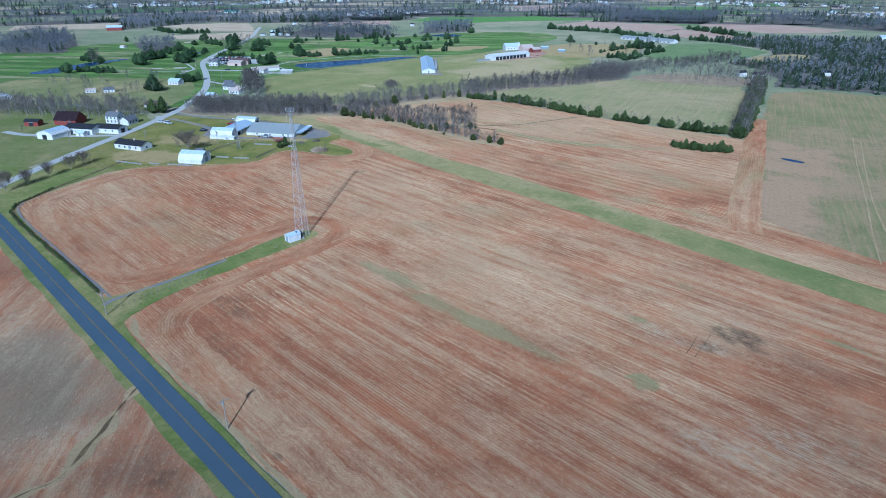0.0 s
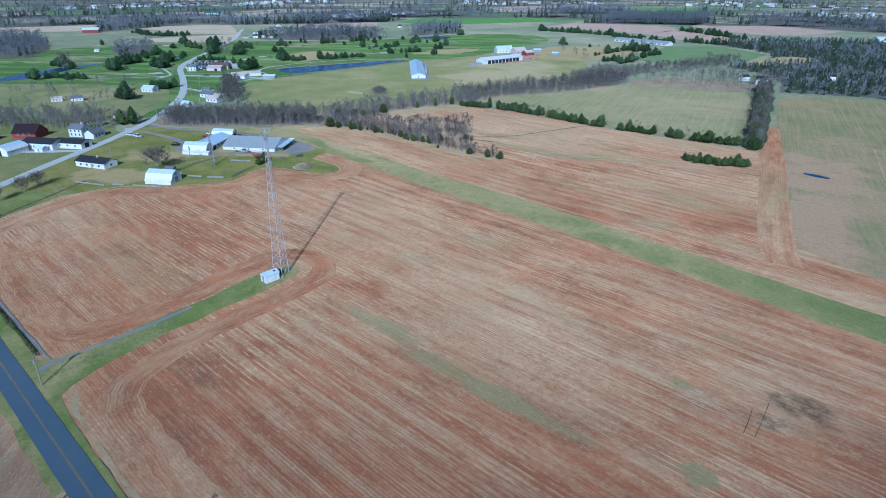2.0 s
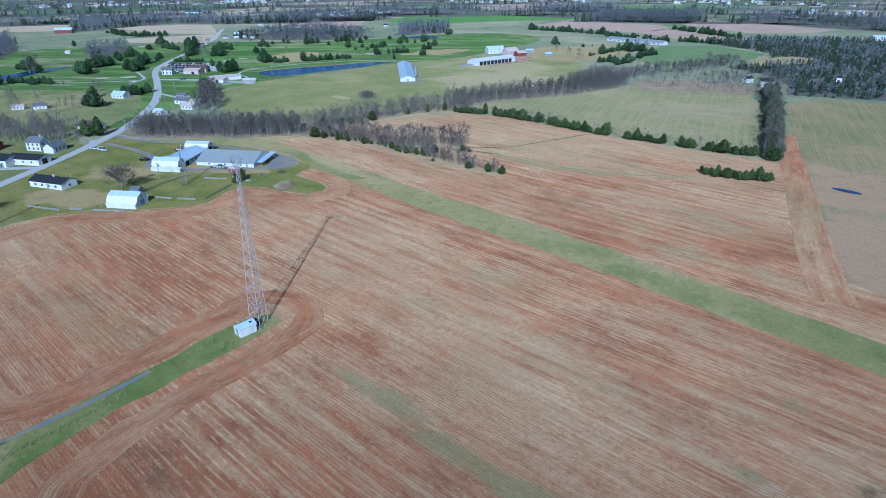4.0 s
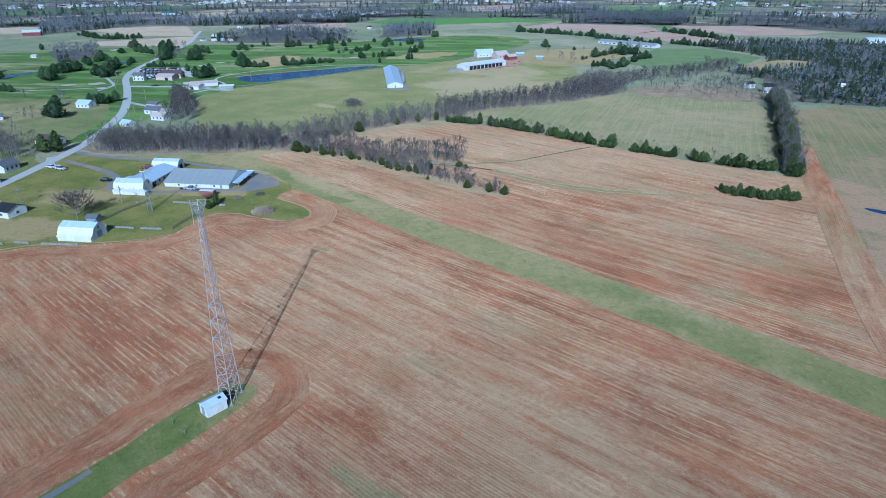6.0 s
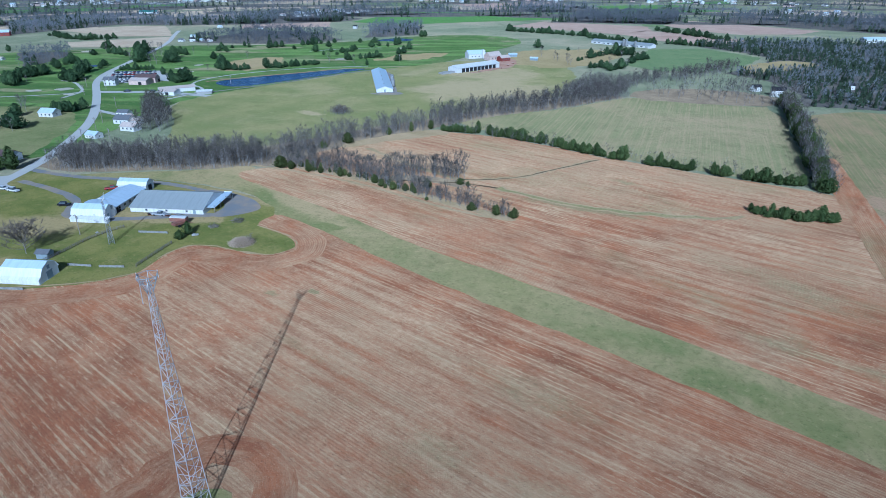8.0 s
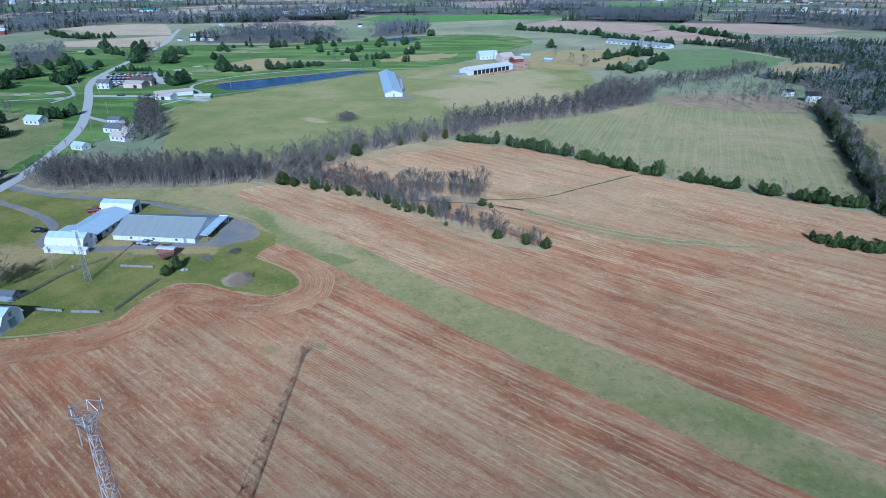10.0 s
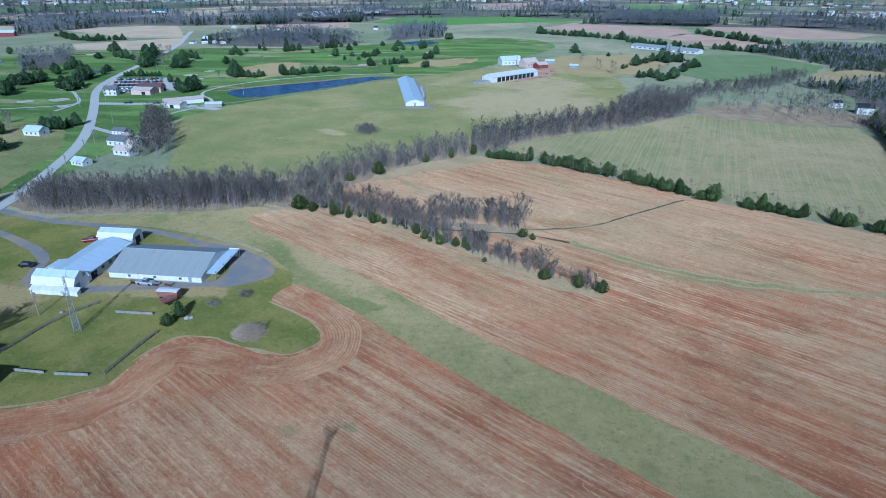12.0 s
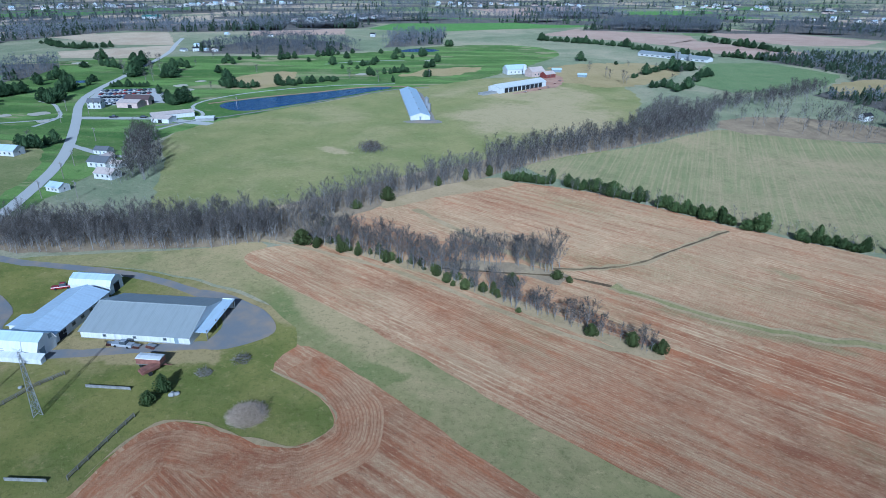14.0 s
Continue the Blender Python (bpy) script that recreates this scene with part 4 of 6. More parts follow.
# tower hut
hut = building("equipment_shed", "small white equipment hut with a pale metal roof beside the tower", "hut", -178.7, 104.4, 90, 4.6, 3.0, 2.4, 3.1, M_WHITE, M_ROOF_L, over=0.2,
         doors=[("w", 0, 0, 0.9, 2.0)], windows=[("n", 1.0, 1.2, 0.6, 0.6)])


part("vent", boxed(0.9, 1.5, -0.9, -0.3, 2.6, 3.1), M_DARK, hut, "dark roof vent")


# ---- lattice tower ----
def polytube(points, radii, sides=6):
    """One continuous tapered tube through several points."""
    bm, rings = bmesh.new(), []
    for i, p in enumerate(points):
        z = (Vector(points[min(i + 1, len(points) - 1)]) - Vector(points[max(i - 1, 0)])).normalized()
        x = z.orthogonal().normalized()
        y = z.cross(x)
        rings.append([bm.verts.new(Vector(p) + (x * math.cos(2 * math.pi * k / sides) + y * math.sin(2 * math.pi * k / sides)) * radii[i]) for k in range(sides)])
    for a, b in zip(rings, rings[1:]):
        for k in range(sides):
            bm.faces.new((a[k], a[(k + 1) % sides], b[(k + 1) % sides], b[k]))
    bm.faces.new(rings[0][::-1])
    bm.faces.new(rings[-1])
    return bm


def lattice(th, mat, top, r0, r1, bays, leg_r, brace_r, turn=0.0, ratio=0.95, legs=3):
    """Legs, girts and zigzag braces of a tapered lattice, crossed at the foot; returns the feet."""
    cuts = [(1 - ratio ** i) / (1 - ratio ** bays) for i in range(bays + 1)]
    ring = []
    for c in cuts:
        r = r0 + (r1 - r0) * c
        ring.append([(r * math.cos(turn + 2 * math.pi * k / legs), r * math.sin(turn + 2 * math.pi * k / legs), top * c) for k in range(legs)])
    for k in range(legs):
        part("leg", polytube([q[k] for q in ring], [leg_r * (1 - 0.5 * c) for c in cuts]), mat, th)
    for i in range(bays):
        for k in range(legs):
            n = (k + 1) % legs
            if i % 2 or i == bays - 1:
                part("girt", tube(bmesh.new(), ring[i + 1][k], ring[i + 1][n], brace_r, brace_r, 4), mat, th)
            a, b = (k, n) if (i + k) % 2 else (n, k)
            part("brace", tube(bmesh.new(), ring[i][a], ring[i + 1][b], brace_r, brace_r, 4), mat, th)
            if i < 3:
                part("brace", tube(bmesh.new(), ring[i][b], ring[i + 1][a], brace_r, brace_r, 4), mat, th)
    return ring[0]


tower = thing("lattice_tower", "tall tapered three-legged steel lattice tower with a flared top cage", "tower", pose(-179.7, 109.0, 0.1))
for x, y, z in lattice(tower, M_PINK, 43.6, 2.72, 0.40, 26, 0.09, 0.05, radians(92), 0.955):
    part("footing", tube(bmesh.new(), (x, y, -0.5), (x, y, 0.25), 0.45, 0.45, 10), M_CONC, tower, "round concrete footing")
hexa = [radians(92 + 60 * k) for k in range(6)]
up = [(1.6 * math.cos(a), 1.6 * math.sin(a), 45.3) for a in hexa]
lo = [(1.15 * math.cos(a), 1.15 * math.sin(a), 44.2) for a in hexa]
neck = [(0.42 * math.cos(a), 0.42 * math.sin(a), 42.4) for a in hexa]
for k in range(6):
    n = (k + 1) % 6
    part("rail", tube(bmesh.new(), up[k], up[n], 0.05, 0.05, 5), M_STEEL, tower)
    part("rail", tube(bmesh.new(), lo[k], lo[n], 0.045, 0.045, 5), M_STEEL, tower)
    part("strut", tubes([(up[k], lo[k], 0.045), (lo[k], neck[k], 0.045)]), M_STEEL, tower)
    part("cage_brace", tubes([(lo[k], up[n], 0.035), (neck[k], lo[n], 0.035)]), M_STEEL, tower)
    part("floor_beam", tube(bmesh.new(), lo[k], (0, 0, 44.2), 0.04, 0.04, 5), M_STEEL, tower)
for k in (0, 2, 4):
    part("antenna", tube(bmesh.new(), (up[k][0], up[k][1], 44.3), (up[k][0], up[k][1], 45.55), 0.05, 0.04, 6), M_WHITE, tower)
part("cable", tubes([((-1.5, -0.6, 45.2), (-1.6, -0.7, 40.3), 0.06), ((-1.5, -0.6, 45.0), (-0.4, 0, 42.3), 0.045)], 4), M_PINK, tower, "pale whip antenna hanging from the cage")
part("cable_run", tube(bmesh.new(), (2.2, 0.2, 0), (0.36, 0.2, 40), 0.05, 0.05, 6), M_STEEL, tower)
part("cabinet", boxed(-1.2, 0.6, -1.5, -0.4, 0, 1.7), M_DARK, tower, "dark equipment cabinet between the legs")

# small wind turbine on the lawn
turbine = thing("wind_turbine", "small wind turbine on a slender white lattice mast", "wind turbine", pose(-305.9, 152.2, 0.1, rz=20))
lattice(turbine, M_STEEL, 15.6, 1.0, 0.24, 13, 0.085, 0.045, 0.3, 0.97)
part("nacelle", tube(bmesh.new(), (-0.5, 0, 15.9), (0.9, 0, 15.9), 0.16, 0.12, 10), M_WHITE, turbine)
part("tail_vane", boxed(-1.5, -0.5, -0.03, 0.03, 15.7, 16.1), M_WHITE, turbine)
part("hub", tube(bmesh.new(), (0.9, 0, 15.9), (1.15, 0, 15.9), 0.14, 0.06, 10), M_STEEL, turbine)
for a in (80, 200, 320):
    c, s = math.cos(radians(a)), math.sin(radians(a))
    part("blade", tube(bmesh.new(), (1.0, 0.1 * c, 15.9 + 0.1 * s), (1.0, 2.4 * c, 15.9 + 2.4 * s), 0.10, 0.04, 4), M_WHITE, turbine)


# ---- poles, fences ----
def utility_pole(tall=9.0, arm=True):
    th = thing("utility_pole", "weathered wooden utility pole with a crossarm", "pole")
    part("post", tube(bmesh.new(), (0, 0, -0.5), (0, 0, tall), 0.17, 0.11, 8), M_POLE, th)
    if arm:
        part("crossarm", boxed(-1.2, 1.2, -0.16, -0.06, tall - 0.8, tall - 0.65), M_POLE, th)
        for x in (-1.1, -0.5, 0.5, 1.1):
            part("insulator", tube(bmesh.new(), (x, -0.11, tall - 0.65), (x, -0.11, tall - 0.45), 0.06, 0.04, 6), M_CONC, th)
        part("transformer", tube(bmesh.new(), (0.0, 0.36, tall - 2.0), (0.0, 0.36, tall - 1.1), 0.25, 0.25, 8), M_STEEL, th)
    return th


pole = utility_pole(7.9)
pole.matrix_basis = pose(-170.0, 39.6, 0, rz=90)
for x, y, rz in ((-103.4, 40.6, 90), (-350.0, 121.5, 30), (-380, 92, 40), (-423, 176, 30), (-455, 205, 30), (-322.0, 148.6, 10), (-497, 234, 30), (-540, 262, 30), (-604, 268, 30), (-617, 290, 30), (-633, 300, 60),
                 (-640, 285, 30), (-572, 372, 20), (-500, 262, 20), (-203, 575, 10), (-235, 560, 10), (-560, 565, 0), (-478, 222, 20), (-445, 215, 10)):
    copy_thing(pole, pose(x, y, height(x, y), rz=rz))


def board_fence(line, label, tall=1.1, step=2.6, mat=None, solid=False, group=""):
    """Posts with rails or with solid boards along a line."""
    mat = mat or M_WOOD
    a0 = Vector(line[0])
    th = thing("fence", label, "fence", pose(a0.x, a0.y, height(a0.x, a0.y) + 0.1), group)
    pts = along(line, step)
    for p, d in pts:
        q = p - a0
        part("post", boxed(q.x - 0.07, q.x + 0.07, q.y - 0.07, q.y + 0.07, -0.3, tall), mat, th)
    for (p, d), (p2, _) in zip(pts, pts[1:]):
        q, q2 = p - a0, p2 - a0
        for z in ([tall * 0.5] if solid else [0.4, 0.75, 1.05]):
            bm = bmesh.new()
            s = Vector((-d.y, d.x)) * 0.1
            h = tall * 0.48 if solid else 0.05
            v = [bm.verts.new((c.x + o.x, c.y + o.y, z + k)) for o in (s, -s * 0.2) for c, k in ((q, -h), (q2, -h), (q2, h), (q, h))]
            for f in ((0, 1, 2, 3), (7, 6, 5, 4), (0, 4, 5, 1), (1, 5, 6, 2), (2, 6, 7, 3), (3, 7, 4, 0)):
                bm.faces.new([v[i] for i in f])
            part("board" if solid else "rail", bm, mat, th)
    return th


board_fence([(-308, 132), (-311, 139.5), (-315, 148), (-316.8, 156), (-316.7, 163.5)], "grey weathered rail fence across the lawn")
board_fence([(-281.8, 148.7), (-286.7, 158.1), (-291, 167)], "grey weathered rail fence beside the field")
for line in ([(-299.3, 135.5), (-291.6, 140.5)], [(-290.4, 141.2), (-282.3, 147.5)], [(-308.4, 162.7), (-297.9, 170.1)], [(-310.6, 107), (-305.1, 111.1)], [(-302.5, 112.7), (-290.3, 121.6)], [(-326, 97), (-312, 104)]):
    board_fence(line, "low grey stone feed bunk wall", 0.75, 2.6, M_STONE, True)
# field fence of thin posts beside the access strip
for x, y in ((-181.2, 96.5), (-176.4, 96.6)):
    gate = thing("gate_post", "thin dark post standing in the access strip", "post", pose(x, y, 0.1), "posts before the hut")
    part("post", tube(bmesh.new(), (0, 0, -0.3), (0, 0, 1.5), 0.09, 0.08, 6), M_WOOD, gate)
wire = thing("fence", "row of thin dark fence posts beside the tower's access strip", "fence", pose(-172, 42, 0.15))
for p, d in along([(-171.7, 42.7), (-172.2, 45.8), (-173.6, 58.7), (-174.8, 73.3)], 1.75):
    part("post", tube(bmesh.new(), (p.x + 172, p.y - 42, -0.2), (p.x + 172, p.y - 42, 1.25), 0.09, 0.08, 5), M_WOOD, wire)
ribbon("access_track", [(-176.5, 41.0), (-178.0, 44), (-178.0, 60), (-179.2, 73.3), (-180.2, 80)], 1.5, M_GRAVEL, 0.24, "faint grey track to the tower", "track", 0.5)
ribbon("dry_margin", [(-163, 44), (-152, 41.2), (-140, 40.9), (160, 40.7)], 1.0, M_DRY, 0.13, "tan dead grass between the verge and the field", "grass", 1.3)
ribbon("wet_ditch", [(-186, 42.8), (-226, 42.2), (-252, 41.2), (-281, 41.4), (-290, 46), (-295.5, 54), (-302, 62.5), (-308.5, 73.5), (-320, 93), (-326, 101)], 1.5, M_DITCH, 0.2, "dark weedy ditch round the field's corner", "ditch", 0.7)
ribbon("field_track", [(-291, 48.5), (-282, 43.2), (-252, 43.0), (-225, 43.4), (-180, 44.0)], 0.8, M_GRAVEL, 0.26, "grey gravel edge beside the low hedge", "track", 0.4)

# ---- trees ----
def raw():
    return [], []


def prism(g, a, b, r0, r1, sides=4):
    """A tapered limb in a plain list of vertices and faces."""
    v, f = g
    a, b = Vector(a), Vector(b)
    z = (b - a).normalized()
    x = z.orthogonal().normalized()
    y = z.cross(x)
    k = len(v)
    for c, r in ((a, r0), (b, r1)):
        for i in range(sides):
            t = 2 * math.pi * i / sides
            v.append(tuple(c + (x * math.cos(t) + y * math.sin(t)) * r))
    for i in range(sides):
        f.append((k + i, k + (i + 1) % sides, k + sides + (i + 1) % sides, k + sides + i))


def sliver(g, a, b, w, rng):
    v, f = g
    a, b = Vector(a), Vector(b)
    s = (b - a).cross(Vector((rng.uniform(-1, 1), rng.uniform(-1, 1), rng.uniform(-1, 1))))
    if s.length < 1e-6:
        return
    s = s.normalized() * w
    k = len(v)
    v += [tuple(a - s), tuple(a + s), tuple(b)]
    f.append((k, k + 1, k + 2))


def bare_tree_meshes(seed, tall, spread, twigs=420, limbs=11, low=0.3, thick=1.0, rise=(1.3, 2.3)):
    """Trunk with limbs, and a crown of fine twigs."""
    rng = random.Random(seed)
    wood, fine = raw(), raw()
    lean = Vector((rng.uniform(-0.05, 0.05), rng.uniform(-0.05, 0.05), 1)) * tall
    r = 0.0068 * tall + 0.025
    prev, steps = Vector((0, 0, -0.4)), 5
    spine = [prev]
    for i in range(1, steps + 1):
        c = i / steps
        p = lean * c * 0.92 + Vector((rng.uniform(-1, 1), rng.uniform(-1, 1), 0)) * 0.03 * tall * c
        prism(wood, prev, p, r * (1.05 - (c - 1 / steps)), r * (1.05 - c), 5)
        spine.append(p)
        prev = p
    tips = [(spine[2], spine[3]), (spine[3], spine[4]), (spine[4], spine[5])]
    for i in range(limbs):
        c = low + (0.92 - low) * (i + rng.random()) / limbs
        k = min(int(c * steps), steps - 1)
        a = spine[k].lerp(spine[k + 1], c * steps - k)
        ang = i * 2.4 + rng.uniform(-0.5, 0.5)
        reach = spread * (1.15 - 0.75 * abs(c - 0.4)) * rng.uniform(0.5, 1.0)
        b = a + Vector((math.cos(ang) * reach, math.sin(ang) * reach, reach * rng.uniform(*rise)))
        b.z = min(b.z, tall * rng.uniform(0.84, 1.0))
        m = a.lerp(b, 0.45) + Vector((math.cos(ang), math.sin(ang), -0.3)) * 0.1 * reach
        prism(wood, a, m, r * 0.5 * (1.25 - c), r * 0.32 * (1.25 - c), 4)
        prism(wood, m, b, r * 0.32 * (1.25 - c), 0.02, 4)
        tips += [(m, b), (a, m), (m, b)]
        for _ in range(3):
            q = a.lerp(b, rng.uniform(0.2, 0.8))
            e = q + Vector((rng.uniform(-1, 1), rng.uniform(-1, 1), rng.uniform(0.8, 1.8))) * reach * 0.45
            e.z = min(e.z, tall * 1.02)
            prism(wood, q, e, r * 0.17 * (1.25 - c) + 0.012, 0.012, 3)
            tips.append((q, e))
    for _ in range(twigs):
        a, b = rng.choice(tips)
        q = a.lerp(b, rng.uniform(0.0, 1.05))
        d = (b - a).normalized() * 0.7 + Vector((rng.gauss(0, 0.65), rng.gauss(0, 0.65), rng.gauss(0.7, 0.45)))
        e = q + d.normalized() * rng.uniform(0.04, 0.12) * tall
        sliver(fine, q, e, thick * rng.uniform(0.012, 0.026) * (0.5 + tall / 25), rng)
    return wood, fine


def cedar_meshes(seed, tall, wide, shape=1.0, clumps=600, low=0.04):
    """A trunk, and a crown of many needle sprays round it."""
    rng = random.Random(seed)
    wood, fine = raw(), raw()
    prism(wood, (0, 0, -0.3), (0, 0, tall * 0.9), 0.02 * tall + 0.04, 0.02, 5)
    lobes = [(rng.uniform(0, 6.28), rng.uniform(0.1, 0.95), rng.uniform(0.55, 1.4)) for _ in range(14)]

    def reach(c, ang):
        if shape > 1.5:
            base = min(1.0, 4.0 * (c + 0.08)) * (1 - c ** 1.7) ** 0.8
        else:
            base = min(1.0, 4.0 * (c + 0.04)) * (1 - c ** 2.6) ** 0.72
        for a, h, s in lobes:
            d = abs((ang - a + math.pi) % (2 * math.pi) - math.pi)
            base *= 1 + (s - 1) * math.exp(-(d / 0.6) ** 2 - ((c - h) / 0.18) ** 2)
        return wide * base

    for i in range(clumps):
        c = rng.random() ** 1.15
        ang = rng.uniform(0, 6.2832)
        rr = reach(c, ang) * rng.uniform(0.55, 1.12)
        q = Vector((math.cos(ang) * rr, math.sin(ang) * rr, tall * (low + (1 - low) * c)))
        out = Vector((math.cos(ang), math.sin(ang), 0.55 + 0.6 * c + rng.uniform(-0.4, 0.4))).normalized()
        size = (0.105 * wide + 0.15) * rng.uniform(0.6, 1.4) * (1.1 - 0.5 * c)
        side = out.cross(Vector((rng.uniform(-1, 1), rng.uniform(-1, 1), rng.uniform(-1, 1)))).normalized()
        v, f = fine
        k = len(v)
        v += [tuple(q - out * size * 0.8), tuple(q + side * size * 0.62), tuple(q + out * size), tuple(q - side * size * 0.62)]
        f.append((k, k + 1, k + 2, k + 3))
    # the dense shaded heart of the crown
    rings, seg = 7, 8
    v, f = fine
    k = len(v)
    for j in range(rings):
        c = j / (rings - 1)
        for i in range(seg):
            a = 2 * math.pi * i / seg
            rr = max(reach(c, a) * 0.62 * rng.uniform(0.85, 1.15), 0.03)
            v.append((math.cos(a) * rr, math.sin(a) * rr, tall * (low + (0.95 - low) * c)))
    for j in range(rings - 1):
        for i in range(seg):
            n = (i + 1) % seg
            f.append((k + j * seg + i, k + j * seg + n, k + (j + 1) * seg + n, k + (j + 1) * seg + i))
    return wood, fine


def tree(name, label, category, meshes, bark, leaf, group=""):
    th = thing(name, label, category, group=group)
    part("trunk", meshes[0], bark, th)
    part("crown", meshes[1], leaf, th)
    return th


rng = random.Random(7)
proto_bare = [bare_tree_meshes(10 + i, 0.88 * h, s, tw, 13, thick=0.6, rise=(0.7, 1.9)) for i, (h, s, tw) in enumerate([(14, 2.9, 1500), (15.2, 3.1, 1600), (12.5, 2.7, 1300), (15.5, 2.8, 1500), (11, 2.9, 1300), (13.5, 3.4, 1600)])]
proto_far = [bare_tree_meshes(30 + i, 0.9 * h, s, 560, 8, 0.22, 1.1, (0.8, 1.9)) for i, (h, s) in enumerate([(15.5, 2.6), (14, 2.8), (17, 2.7), (13, 2.5)])]
proto_small = [bare_tree_meshes(40 + i, h, s, tw, 10, 0.12, 0.85) for i, (h, s, tw) in enumerate([(10, 2.4, 1300), (8.5, 2.2, 1200), (11, 2.6, 1400), (7, 2.1, 1000)])]
proto_round = [bare_tree_meshes(50 + i, 8.0, 4.8, 7500, 28, 0.14, 1.7, (0.3, 1.5)) for i in range(2)]
proto_cedar = [cedar_meshes(60 + i, h, w, 1.0) for i, (h, w) in enumerate([(6.5, 2.1), (5.6, 2.3), (7.4, 2.2), (5.0, 2.0), (4.4, 2.4), (6.0, 2.6), (7.0, 2.9), (3.6, 1.9)])]
proto_pine = [cedar_meshes(80 + i, h, w, 2.0, 560) for i, (h, w) in enumerate([(9.0, 3.8), (8.0, 3.5)])] + [cedar_meshes(90 + i, h, w, 1.0, 640) for i, (h, w) in enumerate([(8.5, 3.8), (7.0, 3.8), (9.5, 4.4), (6.0, 3.2)])]
proto_brush = [bare_tree_meshes(120 + i, h, s, 230, 5, 0.1, 2.0) for i, (h, s) in enumerate([(9.5, 2.4), (8.0, 2.3), (10.5, 2.6), (7, 2.2)])]
proto_low = [cedar_meshes(140 + i, h, w, 1.0, 90) for i, (h, w) in enumerate([(6.0, 2.4), (5.0, 2.6), (6.5, 2.2)])]
made = {}


def plant(kind, protos, i, x, y, s, name, label, category, bark, leaf, group):
    """One tree; those of one shape share their meshes."""
    key = (kind, i, leaf.name)
    m = pose(x, y, height(x, y) + 0.1, rz=rng.uniform(0, 360)) @ Matrix.Diagonal((s * rng.uniform(0.85, 1.2), s * rng.uniform(0.85, 1.2), s * rng.uniform(0.85, 1.15), 1))
    if key not in made:
        made[key] = tree(name, label, category, protos[i], bark, leaf, group)
        made[key].matrix_basis = m
        return made[key]
    ob = copy_thing(made[key], pose(0, 0, 0))
    ob.matrix_basis = m
    ob["label"] = label
    ob["group"] = group
    return ob


def bare(x, y, s=1.0, group="bare trees along the creek", label="tall bare deciduous tree with grey limbs"):
    return plant("bare", proto_bare, rng.randrange(6), x, y, s * rng.uniform(0.68, 1.12), "deciduous_tree", label, "tree", M_BARK, M_TWIG, group)


def scrub(x, y, s=1.0, group="bare small trees", label="small bare deciduous tree with fine twigs"):
    return plant("scrub", proto_small, rng.randrange(4), x, y, s * rng.uniform(0.8, 1.15), "deciduous_tree", label, "tree", M_BARK, M_TWIG, group)


def round_tree(x, y, s=1.0, group="round bare trees", label="round spreading bare tree with dense twigs"):
    return plant("round", proto_round, rng.randrange(2), x, y, s, "deciduous_tree", label, "tree", M_BARK, M_BRUSH_D, group)


def cedar(x, y, s=1.0, group="cedars along the hedge", label="dark green red cedar", leaf=None):
    return plant("cedar", proto_cedar, rng.randrange(8), x, y, s * rng.uniform(0.7, 1.2), "cedar_tree", label, "tree", M_BARK, leaf or M_NEEDLE, group)


def pine(x, y, s=1.0, group="pines on the golf course", label="dark green pine on mown turf"):
    s *= rng.choice((0.55, 0.75, 0.9, 1.0, 1.15))
    return plant("pine", proto_pine, rng.randrange(6), x, y, s * rng.uniform(0.75, 1.15), "pine_tree", label, "tree", M_BARK, M_NEEDLE_B, group)


def joined(label, name, spots, protos, leaf):
    """Many trees of one wood, too many to count, in a mesh of trunks and a mesh of crowns."""
    th = thing(name, label, "woods", kind="stuff")
    for which, pname, mat in ((0, "trunks", M_BARK), (1, "crowns", leaf)):
        verts, faces, base = [], [], 0
        for x, y, s in spots:
            v, f = protos[rng.randrange(len(protos))][which]
            a, z = rng.uniform(0, 6.283), height(x, y) + 0.1
            c, d = math.cos(a) * s, math.sin(a) * s
            verts += [(x + c * p[0] - d * p[1], y + d * p[0] + c * p[1], z + s * p[2]) for p in v]
            faces += [tuple(k + base for k in q) for q in f]
            base += len(v)
        tagged(part(pname, (verts, faces), mat, th), kind="stuff")
    return th


def spots(line, depth, step, jitter, size, side=1):
    out = []
    belt(line, depth, step, jitter, lambda x, y: out.append((x, y, size * rng.uniform(0.82, 1.15))), side)
    return out


def belt(line, depth, step, jitter, fn, side=1):
    """Plants along a line, at random depths behind it."""
    for p, d in along(line, step):
        s = Vector((-d.y, d.x)) * side
        q = p + s * rng.uniform(0, depth) + Vector((rng.uniform(-jitter, jitter), rng.uniform(-jitter, jitter)))
        fn(q.x, q.y)


CREEK = [(-412, 172), (-402, 177), (-390, 190), (-378, 203), (-365, 216), (-354, 230), (-348, 243)]
belt(CREEK, 9, 0.66, 1.2, lambda x, y: bare(x, y, 0.86), 1)
joined("low bare undergrowth at the foot of the creek woods", "undergrowth", spots(CREEK + [(-340, 248), (-319, 253)], 9, 0.55, 1.0, 0.42), proto_brush, M_TWIG)
joined("bare creek woods behind the first trees", "woods", spots([(-416, 176), (-405, 181), (-388, 198), (-370, 219), (-357, 242)], 17, 0.36, 2.0, 0.80), proto_far, M_TWIG)
CREEK_N = [(-348, 243), (-351, 270), (-352, 292), (-349, 324), (-341, 356), (-331, 378)]
joined("bare woods along the creek beside the pasture", "woods", spots(CREEK_N, 15, 0.6, 1.5, 0.74), proto_far, M_TWIG)
CREEK_F = [(-338, 378), (-334, 400), (-321, 432), (-306, 466), (-296, 515), (-289, 532)]
